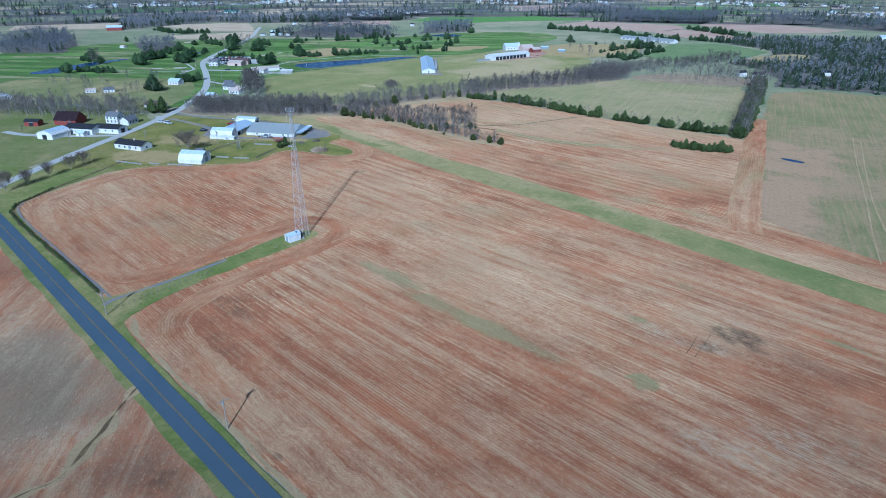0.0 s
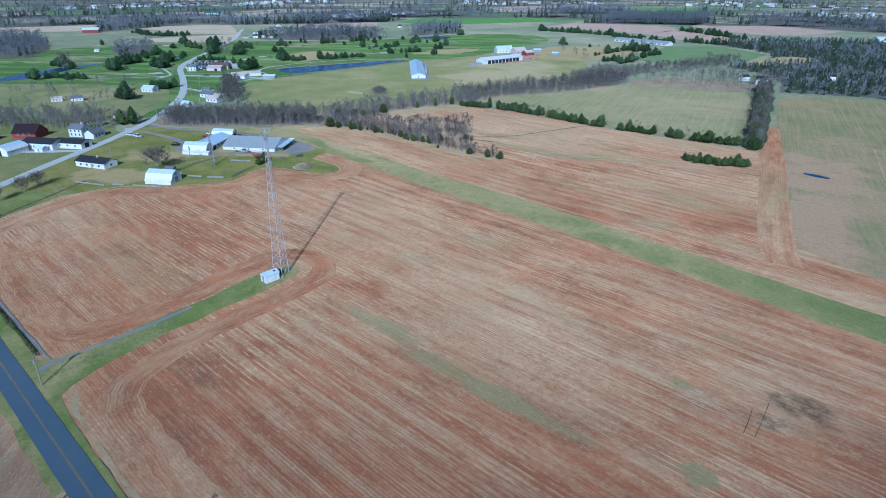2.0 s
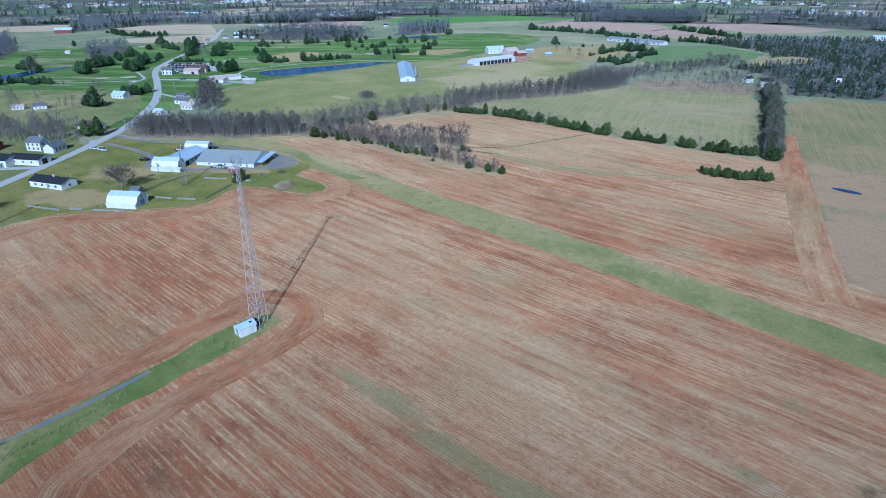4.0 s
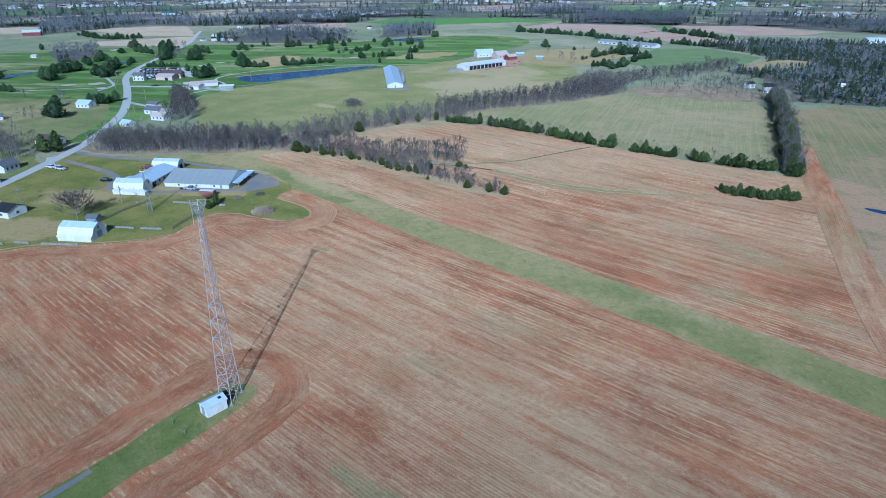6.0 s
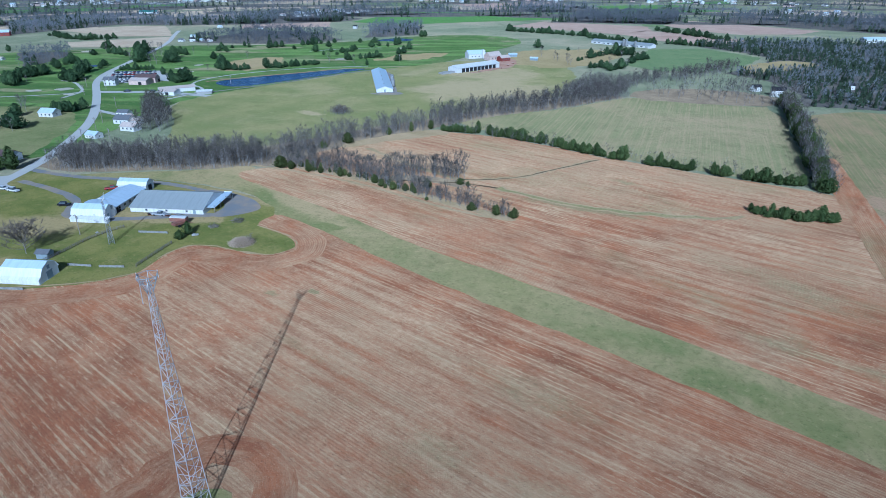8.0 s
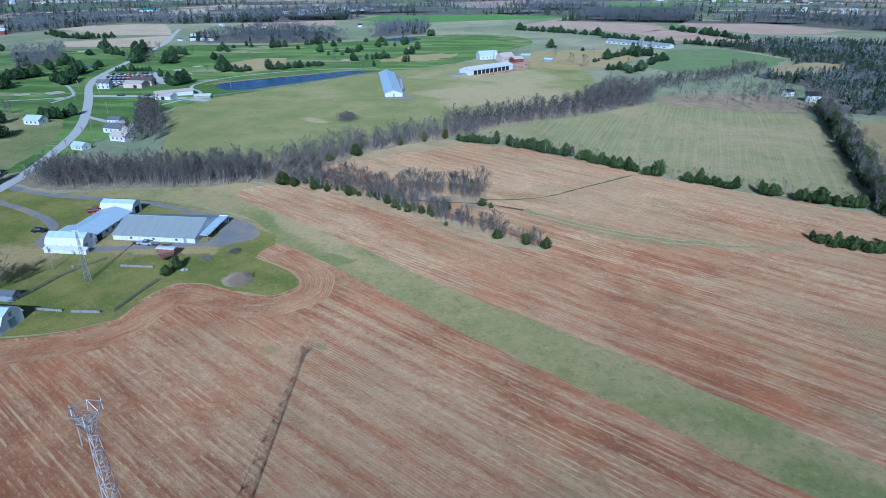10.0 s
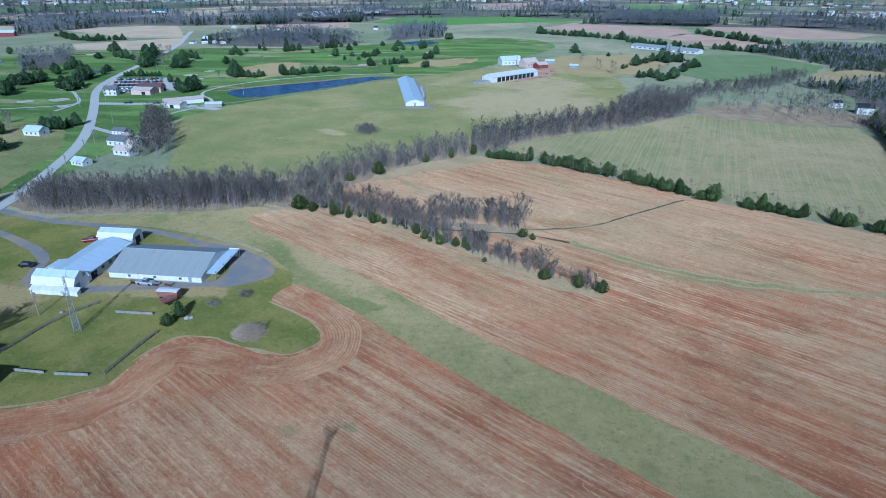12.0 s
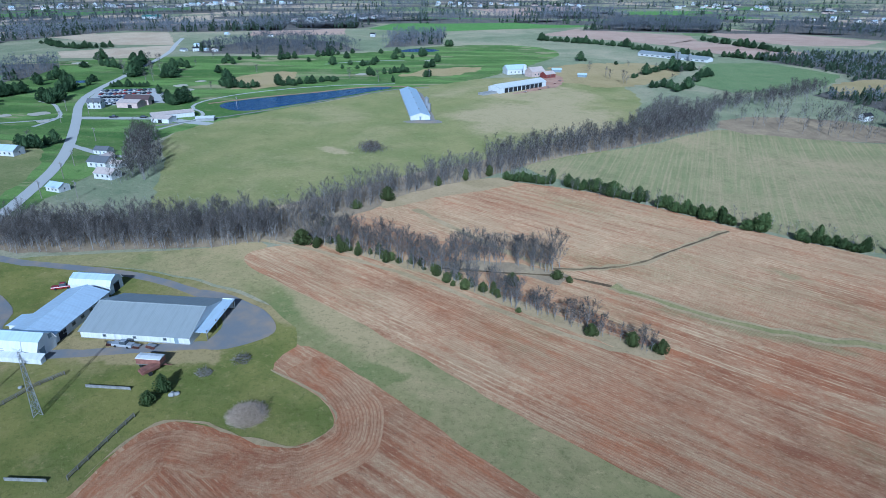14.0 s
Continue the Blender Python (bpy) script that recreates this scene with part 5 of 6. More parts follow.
joined("bare woods along the upper creek", "woods", spots(CREEK_F, 27, 0.34, 1.5, 0.72), proto_far, M_TWIG)
joined("low bare undergrowth along the upper creek", "undergrowth", spots(CREEK_N + CREEK_F, 7, 0.75, 1.0, 0.40), proto_brush, M_TWIG)
belt([(-340, 247), (-319, 253), (-301, 256), (-285, 258)], 9, 1.0, 1.2, lambda x, y: scrub(x, y, 1.12), 1)
belt([(-285, 258), (-262, 258), (-248, 258)], 4, 1.5, 1.0, lambda x, y: scrub(x, y, 0.85), 1)
belt([(-262, 258.5), (-240, 259.5), (-226, 260.5), (-218, 261)], 3, 1.6, 0.8, lambda x, y: scrub(x, y, 0.62), 1)
belt([(-340, 249), (-300, 257.5), (-262, 259)], 3, 3.2, 0.8, lambda x, y: cedar(x, y, 0.55, "cedars in the creek wood", "small olive cedar under the bare trees", M_NEEDLE_Y), 1)
belt([(-288, 268), (-276, 280), (-260, 283)], 6, 0.9, 1.5, lambda x, y: scrub(x, y, 1.05), 1)
for x, y, s in ((-240, 259, 0.75), (-236, 260, 0.9), (-231.5, 260, 0.8), (-221, 260.5, 0.45), (-219.5, 260, 0.4)):
    scrub(x, y, s)
for x, y, s in ((-338, 246, 1.3), (-332, 247.5, 1.0), (-323, 250.5, 1.1), (-317, 252.5, 0.9), (-306, 255, 0.8), (-282, 257, 0.7), (-279, 256.5, 0.7), (-275, 257, 0.75), (-266, 269, 1.0), (-258, 282, 0.6), (-254, 282.5, 0.6), (-255, 256, 0.55),
                (-223.5, 260.5, 0.85), (-216.5, 262, 0.85), (-218.5, 262.5, 0.6), (-234, 258.5, 0.7), (-345, 262, 0.9), (-350, 300, 1.1), (-348, 330, 1.0), (-344, 345, 1.1), (-340, 358, 1.2), (-352, 284, 0.9)):
    cedar(x, y, 0.84 * s, "cedars in the creek wood", "olive green cedar at the wood's edge", M_NEEDLE_Y)
for a, b in (((-330, 358), (-310, 365)), ((-304, 367), (-268, 370)), ((-262, 369), (-230, 367)), ((-226, 367), (-219, 368)), ((-208, 368), (-186, 372)), ((-178, 373), (-172, 373)), ((-164, 374), (-140, 379))):
    belt([a, b], 3, 1.9, 0.6, lambda x, y: cedar(x, y, 0.95))
joined("bare shrubs along the cedar hedge", "hedge", spots([(-330, 360), (-135, 380)], 7, 2.6, 1.5, 0.65), proto_brush, M_TWIG)
belt([(-149, 328), (-137, 330), (-126, 336), (-120, 341)], 4, 1.5, 0.8, lambda x, y: cedar(x, y, 0.8, "clump of cedars in the field"))
belt([(-128, 380), (-158, 480), (-192, 588)], 7, 2.2, 1.0, lambda x, y: cedar(x, y, 1.25, "cedars in the tall hedge"))
joined("bare trees in the tall hedge", "hedge", spots([(-128, 380), (-158, 480), (-192, 588)], 8, 1.3, 1.5, 1.15), proto_brush, M_TWIG)
joined("dense clump of bare trees beside the houses", "woods", spots([(-446, 246), (-470, 262), (-500, 278), (-533, 292)], 14, 0.6, 2.0, 0.74, 1), proto_far, M_TWIG)
joined("bare woods behind the old farm", "woods", spots([(-560, 66), (-500, 104), (-470, 128), (-440, 158)], 24, 0.55, 3.0, 0.85, -1), proto_far, M_TWIG)
joined("low dark evergreen hedge along the road verge", "hedge", spots([(-184, 42.8), (-226, 42.2), (-252, 41.4), (-281, 41.6), (-290, 46), (-295.5, 54), (-302, 62.5)], 0.5, 0.7, 0.25, 0.16), proto_low, M_NEEDLE)
for x, y in ((-311, 47), (-316, 56), (-321, 66), (-327, 77), (-331, 84)):
    round_tree(x, y, rng.uniform(0.8, 1.0), "round bare trees along the old road", "small round bare roadside tree")
round_tree(-318.8, 130.5, 1.3, "", "spreading bare lawn tree")
bare(-424, 80, 0.6, "", "bare tree in the farm pasture")
for x, y, s in ((-293.3, 173.0, 1.0), (-292.2, 169.0, 0.6), (-291.4, 168.4, 0.5)):
    cedar(x, y, s, "evergreens beside the wagon", "dark green evergreen shrub beside the fence")
for x, y in ((-430, 157), (-426, 162), (-436, 165), (-441, 160)):
    cedar(x, y, 1.4, "dark evergreens across the road")
joined("scattered bare trees in the dry yard", "woods", [(rng.uniform(-290, -190), rng.uniform(548, 640), rng.uniform(0.7, 1.3)) for _ in range(120)], proto_brush, M_TWIG)
# golf course
def evergreen(x, y, s):
    return plant("pine", proto_pine, rng.randrange(6), x, y, 0.76 * s * rng.uniform(0.85, 1.15), "pine_tree", "dark evergreen tree beside the fairways", "tree", M_BARK, M_NEEDLE_B, "evergreens on the golf course")


for x, y, s in ((-791, 451, 1.5), (-778, 450, 1.4), (-764, 428, 1.5), (-750, 414, 1.5), (-738, 404, 1.4), (-795, 506, 1.3), (-781, 492, 1.1), (-770, 496, 1.2), (-795, 520, 1.0), (-803, 543, 0.9), (-789, 540, 0.9), (-726, 452, 1.3), (-658, 415, 1.5), (-646, 413, 1.2), (-645, 418, 1.4), (-638, 420, 1.3), (-634, 423, 1.1), (-634, 428, 1.0), (-634, 432, 0.8), (-690, 438, 1.5), (-672, 429, 1.4)):
    evergreen(x, y, s)
for x, y, s in ((-763, 550, 1.1), (-765, 556, 1.1), (-761, 559, 1.1), (-760, 567, 0.9), (-627, 448, 1.3), (-624, 450, 1.0), (-623, 456, 1.1), (-617, 456, 1.1), (-619, 464, 0.9), (-616, 470, 1.1), (-613, 473, 1.2), (-613, 483, 0.8), (-614, 491, 1.2), (-608, 492, 1.2), (-611, 499, 0.8), (-728, 561, 0.7), (-754, 595, 1.1), (-754, 603, 0.9), (-750, 607, 1.0), (-751, 614, 1.0), (-751, 622, 1.0), (-690, 562, 1.2), (-662, 550, 0.6), (-677, 574, 0.8), (-651, 560, 0.7), (-660, 576, 1.2), (-660, 583, 0.7)):
    evergreen(x, y, s)
for x, y, s in ((-659, 590, 1.0), (-671, 606, 1.1), (-718, 606, 1.1), (-748, 642, 1.1), (-609, 537, 1.0), (-606, 539, 0.9), (-607, 554, 0.9), (-603, 558, 1.0), (-603, 564, 1.0), (-600, 566, 1.0), (-600, 572, 1.1), (-597, 575, 1.0), (-567, 525, 0.9), (-723, 664, 1.2), (-675, 638, 1.2), (-676, 652, 1.0), (-664, 655, 1.1), (-668, 674, 1.5), (-669, 681, 1.4), (-709, 677, 1.3), (-603, 610, 1.2), (-602, 617, 1.2), (-623, 650, 1.2), (-565, 566, 1.1), (-563, 568, 1.0), (-712, 774, 1.4), (-709, 777, 1.3)):
    evergreen(x, y, s)
for x, y, s in ((-695, 247, 2.0), (-687, 248, 1.8), (-704, 257, 1.6), (-732, 268, 1.6), (-729, 272, 1.5), (-732, 277, 1.6), (-733, 281, 1.5), (-733, 285, 1.5), (-737, 291, 1.4), (-687, 288, 1.8), (-676, 288, 1.9), (-681, 294, 1.6), (-731, 316, 1.7), (-722, 317, 1.7), (-732, 325, 1.4), (-757, 329, 1.3), (-771, 314, 1.4), (-791, 319, 1.2), (-796, 331, 1.2), (-804, 340, 1.3), (-817, 350, 1.1), (-857, 384, 1.2), (-744, 342, 1.3), (-760, 352, 1.2)):
    evergreen(x, y, s)
for x, y, s in ((-906, 418, 1.6), (-908, 424, 1.8), (-844, 402, 1.3), (-835, 404, 1.4), (-822, 404, 1.4), (-858, 402, 1.3), (-864, 436, 1.9), (-820, 418, 2.0), (-796, 410, 2.0), (-762, 387, 1.9), (-833, 432, 1.8), (-770, 395, 1.7), (-743, 409, 1.5), (-732, 409, 1.5), (-755, 425, 1.5), (-623, 348, 1.5), (-612, 346, 1.5), (-614, 352, 1.6), (-616, 358, 1.4), (-664, 362, 1.1), (-985, 342, 1.0), (-548, 230, 1.0), (-549, 234, 1.1), (-544, 235, 1.0), (-549, 245, 1.1), (-555, 207, 1.3)):
    evergreen(x, y, s)
for x, y, s in ((-669, 175, 1.1), (-683, 174, 1.1), (-669, 184, 0.9), (-670, 188, 1.0), (-666, 191, 1.0), (-663, 195, 1.0), (-650, 195, 1.2), (-657, 202, 1.0), (-650, 204, 1.0), (-643, 206, 1.0), (-761, 216, 1.2), (-748, 218, 1.3), (-773, 230, 1.2), (-723, 221, 1.3), (-799, 338, 1.3), (-698, 297, 1.6), (-694, 302, 1.7), (-962, 334, 1.3), (-523, 192, 1.9), (-516, 193, 1.7), (-546, 233, 0.9), (-548, 240, 0.9), (-559, 231, 0.9)):
    evergreen(x, y, s)
for x, y, s in ((-611, 514, 1.2), (-576, 516, 1.0), (-782, 424, 1.5), (-768, 408, 1.5), (-727, 389, 1.6), (-787, 391, 1.4), (-826, 507, 1.2), (-649, 398, 0.7), (-728, 383, 1.5), (-810, 428, 1.4), (-702, 263, 0.9), (-580, 218, 1.2), (-865, 402, 1.2), (-776, 458, 1.0), (-702, 478, 0.8)) + ((-717, 216, 1.3), (-760, 231, 1.4), (-728, 215, 1.3), (-543, 155, 1.4), (-547, 153, 1.2), (-519, 181, 1.2), (-526, 179, 1.1), (-566, 216, 1.3), (-582, 218, 1.2), (-550, 233, 1.1), (-589, 199, 0.8)):
    scrub(x, y, s, "bare trees on the golf course", "bare grey tree on the golf course")
belt([(-721, 350), (-699, 372)], 3, 2.6, 0.6, lambda x, y: pine(x, y, 0.62, "hedge along the car park", "dark clipped evergreen beside the car park"))
belt([(-1126, 439), (-1061, 436), (-1030, 446), (-1014, 484)], 8, 3, 2.0, lambda x, y: pine(x, y, 0.75, "cedars below the tan field", "dark cedar below a far field"))
for x, y, s in ((-286, 689, 1.2), (-252, 687, 1.2), (-197, 704, 1.2), (-195, 609, 1.3), (-207, 724, 1.2), (-224, 681, 1.2), (-248, 648, 1.1), (-212, 615, 1.2), (-235, 622, 1.2), (-218, 592, 1.0), (-228, 598, 1.1), (-205, 590, 1.2), (-240, 612, 1.0), (-215, 640, 1.3), (-232, 655, 1.3), (-200, 625, 1.3)):
    scrub(x, y, s, "bare trees round the houses", "bare grey tree beside a house")
joined("bare trees scattered in the paddock across the road", "trees", [(x + rng.gauss(0, 3), y + rng.gauss(0, 3), rng.uniform(0.6, 1.1)) for x, y in ((-541, 151), (-527, 178), (-589, 179), (-544, 125), (-523, 132), (-537, 167), (-518, 188), (-591, 141), (-596, 153), (-500, 150), (-480, 158), (-610, 160)) for _ in range(3)], proto_brush, M_TWIG)
for a, b in (((-670, 922), (-527, 927)), ((-499, 1081), (-358, 990)), ((-407, 904), (-351, 902)), ((-520, 905), (-415, 880))):
    belt([a, b], 9, 3.2, 2.0, lambda x, y: pine(x, y, 0.95, "cedars along the far hedges", "dark cedar in a far hedge"))
for x, y, s in ((-361, 645, 1.1), (-360, 654, 1.2), (-359, 663, 1.3), (-364, 685, 1.0), (-367, 706, 1.0), (-372, 731, 1.0), (-369, 738, 1.1), (-367, 746, 1.0), (-418, 726, 1.3), (-418, 737, 1.1), (-418, 754, 1.2), (-417, 761, 1.0), (-418, 688, 1.0), (-419, 698, 0.8), (-418, 715, 0.9), (-381, 652, 1.1), (-384, 649, 0.7), (-378, 659, 0.9), (-371, 657, 1.0), (-413, 765, 1.0), (-403, 756, 1.1), (-402, 769, 1.2), (-395, 769, 1.1), (-510, 767, 1.0), (-471, 762, 0.7), (-514, 764, 0.9)):
    pine(x, y, 1.05 * s, "cedars in the rough pasture", "dark cedar in dry pasture")
for x, y, s in ((-439, 675, 1.2), (-431, 667, 1.1), (-411, 652, 1.2), (-410, 657, 1.0), (-425, 754, 1.2), (-455, 757, 0.8), (-358, 673, 1.0), (-380, 750, 1.1), (-393, 738, 1.1), (-376, 674, 1.0), (-466, 693, 1.0)):
    scrub(x, y, s, "bare trees in the rough pasture", "bare grey tree in dry pasture")
mound = [(rng.gauss(0, 1), rng.gauss(0, 1)) for _ in range(150)]
joined("round tan-grey bare thicket in the meadow", "thicket", [(-416 + 3.6 * u, 353 + 3.6 * v, max(0.25, 0.62 - 0.13 * math.hypot(u, v)) * rng.uniform(0.8, 1.15)) for u, v in mound], proto_brush, M_BRUSH_D)
joined("low bare undergrowth along the strip of small trees", "undergrowth", spots([(-338, 250), (-301, 257), (-262, 258), (-232, 259.5)], 4, 1.2, 1.2, 0.35), proto_brush, M_TWIG)


def wood(name, pts, label, per, tall, bare_share=0.8, seed=1, conifer=None, clear=None):
    """A far wood: thousands of bare crowns and cedars that nobody could count, in two meshes."""
    r = random.Random(seed)
    lo_x, hi_x, lo_y, hi_y = min(p[0] for p in pts), max(p[0] for p in pts), min(p[1] for p in pts), max(p[1] for p in pts)
    n = int((hi_x - lo_x) * (hi_y - lo_y) / per)
    g, c = raw(), raw()
    for _ in range(n):
        x, y = r.uniform(lo_x, hi_x), r.uniform(lo_y, hi_y)
        if not inside(x + r.uniform(-6, 6), y + r.uniform(-6, 6), pts) or (clear and inside(x, y, clear)):
            continue
        z, h = height(x, y), tall * r.uniform(0.7, 1.15)
        if r.random() < bare_share * (0.6 + 0.8 * noise.noise((x * 0.012, y * 0.012, 3)) + 0.4):
            prism(g, (x, y, z - 0.3), (x, y, z + h * 0.55), 0.2, 0.1, 3)
            for _ in range(20):
                a, e, rr = r.uniform(0, 6.283), r.uniform(-0.7, 1.5), r.random() ** 0.4
                ux, uy, uz = math.cos(a) * math.cos(e), math.sin(a) * math.cos(e), math.sin(e)
                q = (x + 0.23 * h * rr * ux, y + 0.23 * h * rr * uy, z + h * (0.62 + 0.32 * rr * uz))
                k = h * r.uniform(0.07, 0.14)
                sliver(g, q, (q[0] + k * (ux + r.gauss(0, 0.5)), q[1] + k * (uy + r.gauss(0, 0.5)), q[2] + k * (uz + r.uniform(0, 0.9))), r.uniform(0.2, 0.42), r)
        else:
            hh = h * r.uniform(0.6, 0.95)
            for _ in range(20):
                q = r.random() ** 1.3
                a, rr = r.uniform(0, 6.283), hh * 0.27 * (1 - q) * r.uniform(0.5, 1) + 0.1
                v, f = c
                k = len(v)
                px, py, pz, s = x + rr * math.cos(a), y + rr * math.sin(a), z + hh * (0.08 + 0.9 * q), hh * 0.13
                v += [(px - s * math.sin(a), py + s * math.cos(a), pz - s * 0.6), (px + s * math.sin(a), py - s * math.cos(a), pz - s * 0.6), (px + s * 0.3 * math.cos(a), py + s * 0.3 * math.sin(a), pz + s * 1.3)]
                f.append((k, k + 1, k + 2))
    sheet("wood_floor", pts, M_WOODSHADE, 0.26, "leaf litter under far woods, darkened as shade", "wood floor", 4.0, 25.0, 0)
    th = thing(name, label, "woods", kind="stuff")
    if g[0]:
        tagged(part("bare_crowns", g, M_TWIG_HAZE, th), kind="stuff")
    if c[0]:
        tagged(part("evergreen_crowns", c, conifer or M_NEEDLE_FAR, th), kind="stuff")
    return th


joined("bare woods where the creek bends", "woods", spots([(-294, 500), (-292, 524), (-300, 556), (-308, 588)], 42, 0.26, 2.5, 0.70), proto_far, M_TWIG)
joined("bare trees along the creek towards the green field", "woods", spots([(-300, 588), (-300, 622), (-282, 655), (-273, 697), (-268, 730)], 15, 0.7, 2.5, 0.72), proto_far, M_TWIG)
GLADE = [(-268, 722), (-272, 768), (-262, 803), (-248, 836), (-216, 828), (-214, 795), (-232, 745), (-248, 718)]
wood("woods", [(-370, 905), (-340, 1000), (-200, 1080), (0, 1000), (140, 900), (140, 640), (-60, 612), (-105, 606), (-181, 580), (-200, 640), (-245, 690), (-270, 700), (-262, 780), (-265, 840), (-300, 870)], "mixed bare woods and dark cedars", 30, 8.5, 0.36, 2, clear=GLADE)
sheet("glade", GLADE, M_PASTURE, 0.32, "tan rough meadow among the woods", "meadow", 3.0, 8.0, 2)
wood("woods", [(-710, 1110), (-727, 1339), (-605, 1457), (-533, 1311), (-527, 1199), (-620, 1160)], "grey bare wood beyond the ploughed fields", 45, 15, 1.0, 3)
wood("woods", [(-917, 526), (-969, 686), (-857, 716), (-762, 669), (-786, 586), (-867, 534)], "grey bare wood behind the golf course", 45, 13, 0.95, 4)
wood("woods", [(-763, 710), (-889, 859), (-831, 914), (-732, 784)], "bare wood behind the small pond", 45, 13, 1.0, 5)
wood("woods", [(-1053, 201), (-1186, 275), (-1159, 315), (-954, 267), (-853, 221), (-897, 168)], "bare wood beyond the golf course", 45, 13, 0.95, 6)
wood("woods", [(-1323, 451), (-1375, 623), (-1221, 771), (-1248, 940), (-1056, 770), (-1158, 640), (-1240, 600), (-1187, 410)], "dark mixed wood beyond the tan fields", 60, 14, 0.8, 7)
wood("woods", [(-797, 293), (-938, 335), (-913, 379), (-874, 370), (-831, 330)], "bare wood at the golf course edge", 40, 12, 0.9, 8)
wood("woods", [(-1000, 880), (-1120, 1000), (-1160, 1250), (-1300, 1150), (-1220, 900), (-1080, 820)], "bare wood left of the bright field", 110, 14, 0.9, 9)
wood("woods", [(-520, 1330), (-480, 1500), (-200, 1500), (100, 1350), (100, 1200), (-280, 1260)], "long bare wood beyond the brown field", 110, 14, 0.9, 10)
wood("woods", [(-870, 1330), (-760, 1420), (-900, 1640), (-1060, 1500)], "bare wood beyond the green field", 120, 14, 0.9, 11)
for i in range(64):
    r = random.Random(100 + i)
    a = radians(94 + 78 * ((i * 0.618) % 1.0))
    d = 1350 + 1500 * (i / 64) + r.uniform(-60, 60)
    x, y, w, h = d * math.cos(a), d * math.sin(a), r.uniform(110, 300), r.uniform(25, 70)
    pts = [(x + w * math.cos(t) * (0.7 + 0.3 * r.random()) * -math.sin(a) + h * math.sin(t) * math.cos(a), y + w * math.cos(t) * math.cos(a) + h * math.sin(t) * math.sin(a)) for t in [k * 0.785 for k in range(8)]]
    wood("woods", pts, "grey bare woods on the far plain", 130, 15, 0.93, 20 + i)

# ---- farms and houses farther off ----
def silo(x, y, r, tall, label="pale steel feed bin", mat=None):
    th = thing("feed_bin", label, "feed bin", pose(x, y, height(x, y) + 0.1))
    part("bin", tube(bmesh.new(), (0, 0, 1.2), (0, 0, tall), r, r, 14), mat or M_STEEL, th)
    part("hopper", tube(bmesh.new(), (0, 0, 0.5), (0, 0, 1.2), 0.3, r, 14), mat or M_STEEL, th)
    part("cap", tube(bmesh.new(), (0, 0, tall), (0, 0, tall + r * 0.7), r * 1.05, 0.15, 14), mat or M_STEEL, th)
    for a in (0.8, 2.4, 3.9, 5.5):
        part("leg", tube(bmesh.new(), (r * 0.9 * math.cos(a), r * 0.9 * math.sin(a), -0.3), (r * 0.9 * math.cos(a), r * 0.9 * math.sin(a), 1.3), 0.08, 0.08, 5), M_STEEL, th)
    return th


building("poultry_house", "long white poultry house with a pale blue-grey metal roof", "barn", -484.5, 462.0, 137.7, 101.0, 13.0, 2.6, 4.8, M_WHITE, M_ROOF_L,
         windows=row("s", 16, 96, 0.9, 2.4, 0.9) + row("n", 16, 96, 0.9, 2.4, 0.9), doors=[("w", 0, 0, 1.2, 2.1)], vents=[-40, -20, 0, 20, 40])
silo(-458.5, 449.5, 1.3, 6.0), silo(-470.5, 461.0, 1.3, 6.5), silo(-473.2, 463.5, 1.3, 6.5)
ribbon("gravel_apron", [(-436, 426), (-446, 438), (-470, 459), (-506, 494), (-524, 506)], 4.5, M_GRAVEL, 0.2, "gravel lane beside the poultry house", "driveway", 0.5)
sheet("gravel_apron", [(-455, 418), (-446, 416), (-434, 425), (-430, 434), (-441, 436)], M_GRAVEL, 0.21, "gravel apron before the poultry house", "driveway", 0.6, 3.0)
barn_open = building("machine_shed", "long white machine shed with bays painted dark as shaded openings", "barn", -466.0, 570.0, 81, 56.0, 13.0, 4.2, 6.4, M_WHITE, M_WHITE,
                     doors=row("s", 9, 46, 0, 4.2, 3.6))
part("end_wall", boxed(-44, -29, -4.0, 2.0, -0.4, 1.6), M_CONC, barn_open, "low pale concrete silage wall")
building("barn", "white barn with a pale roof behind the machine shed", "barn", -517.0, 640.0, 60, 20.0, 11.0, 4.5, 8.0, M_WHITE, M_ROOF_L, windows=row("s", 4, 16, 1.5, 1.0, 1.0))
building("barn", "faded red brick barn with a pale roof", "barn", -494.0, 640.0, 75, 16.0, 10.0, 4.5, 8.0, M_BRICK, M_ROOF_T, windows=row("s", 3, 12, 1.5, 1.0, 1.2))
building("barn", "faded red lean barn", "barn", -480.0, 640.0, 75, 12.0, 8.0, 3.4, 5.6, M_RED, M_ROOF_T, windows=row("s", 3, 10, 1.2, 1.0, 1.0))
building("shed", "small blue-grey shed behind the barns", "shed", -491.0, 674.0, 40, 9.0, 5.0, 2.6, 3.8, M_TRIM, M_ROOF_L)
building("shed", "small pale field shed", "shed", -456.8, 663.0, 20, 8.0, 4.0, 2.4, 3.4, M_TRIM, M_ROOF_L)
silo(-503.0, 636.0, 1.7, 9.0, "white concrete stave silo", M_WHITE)
building("poultry_house", "long white poultry house far beyond the green field", "barn", -446.0, 857.0, -6, 84.0, 14.0, 2.8, 5.2, M_WHITE, M_ROOF, windows=row("s", 12, 80, 0.9, 3.0, 0.9))
silo(-440.0, 846.0, 1.5, 8.0), silo(-436.5, 845.6, 1.5, 8.0), silo(-424.0, 844.5, 1.5, 7.0)

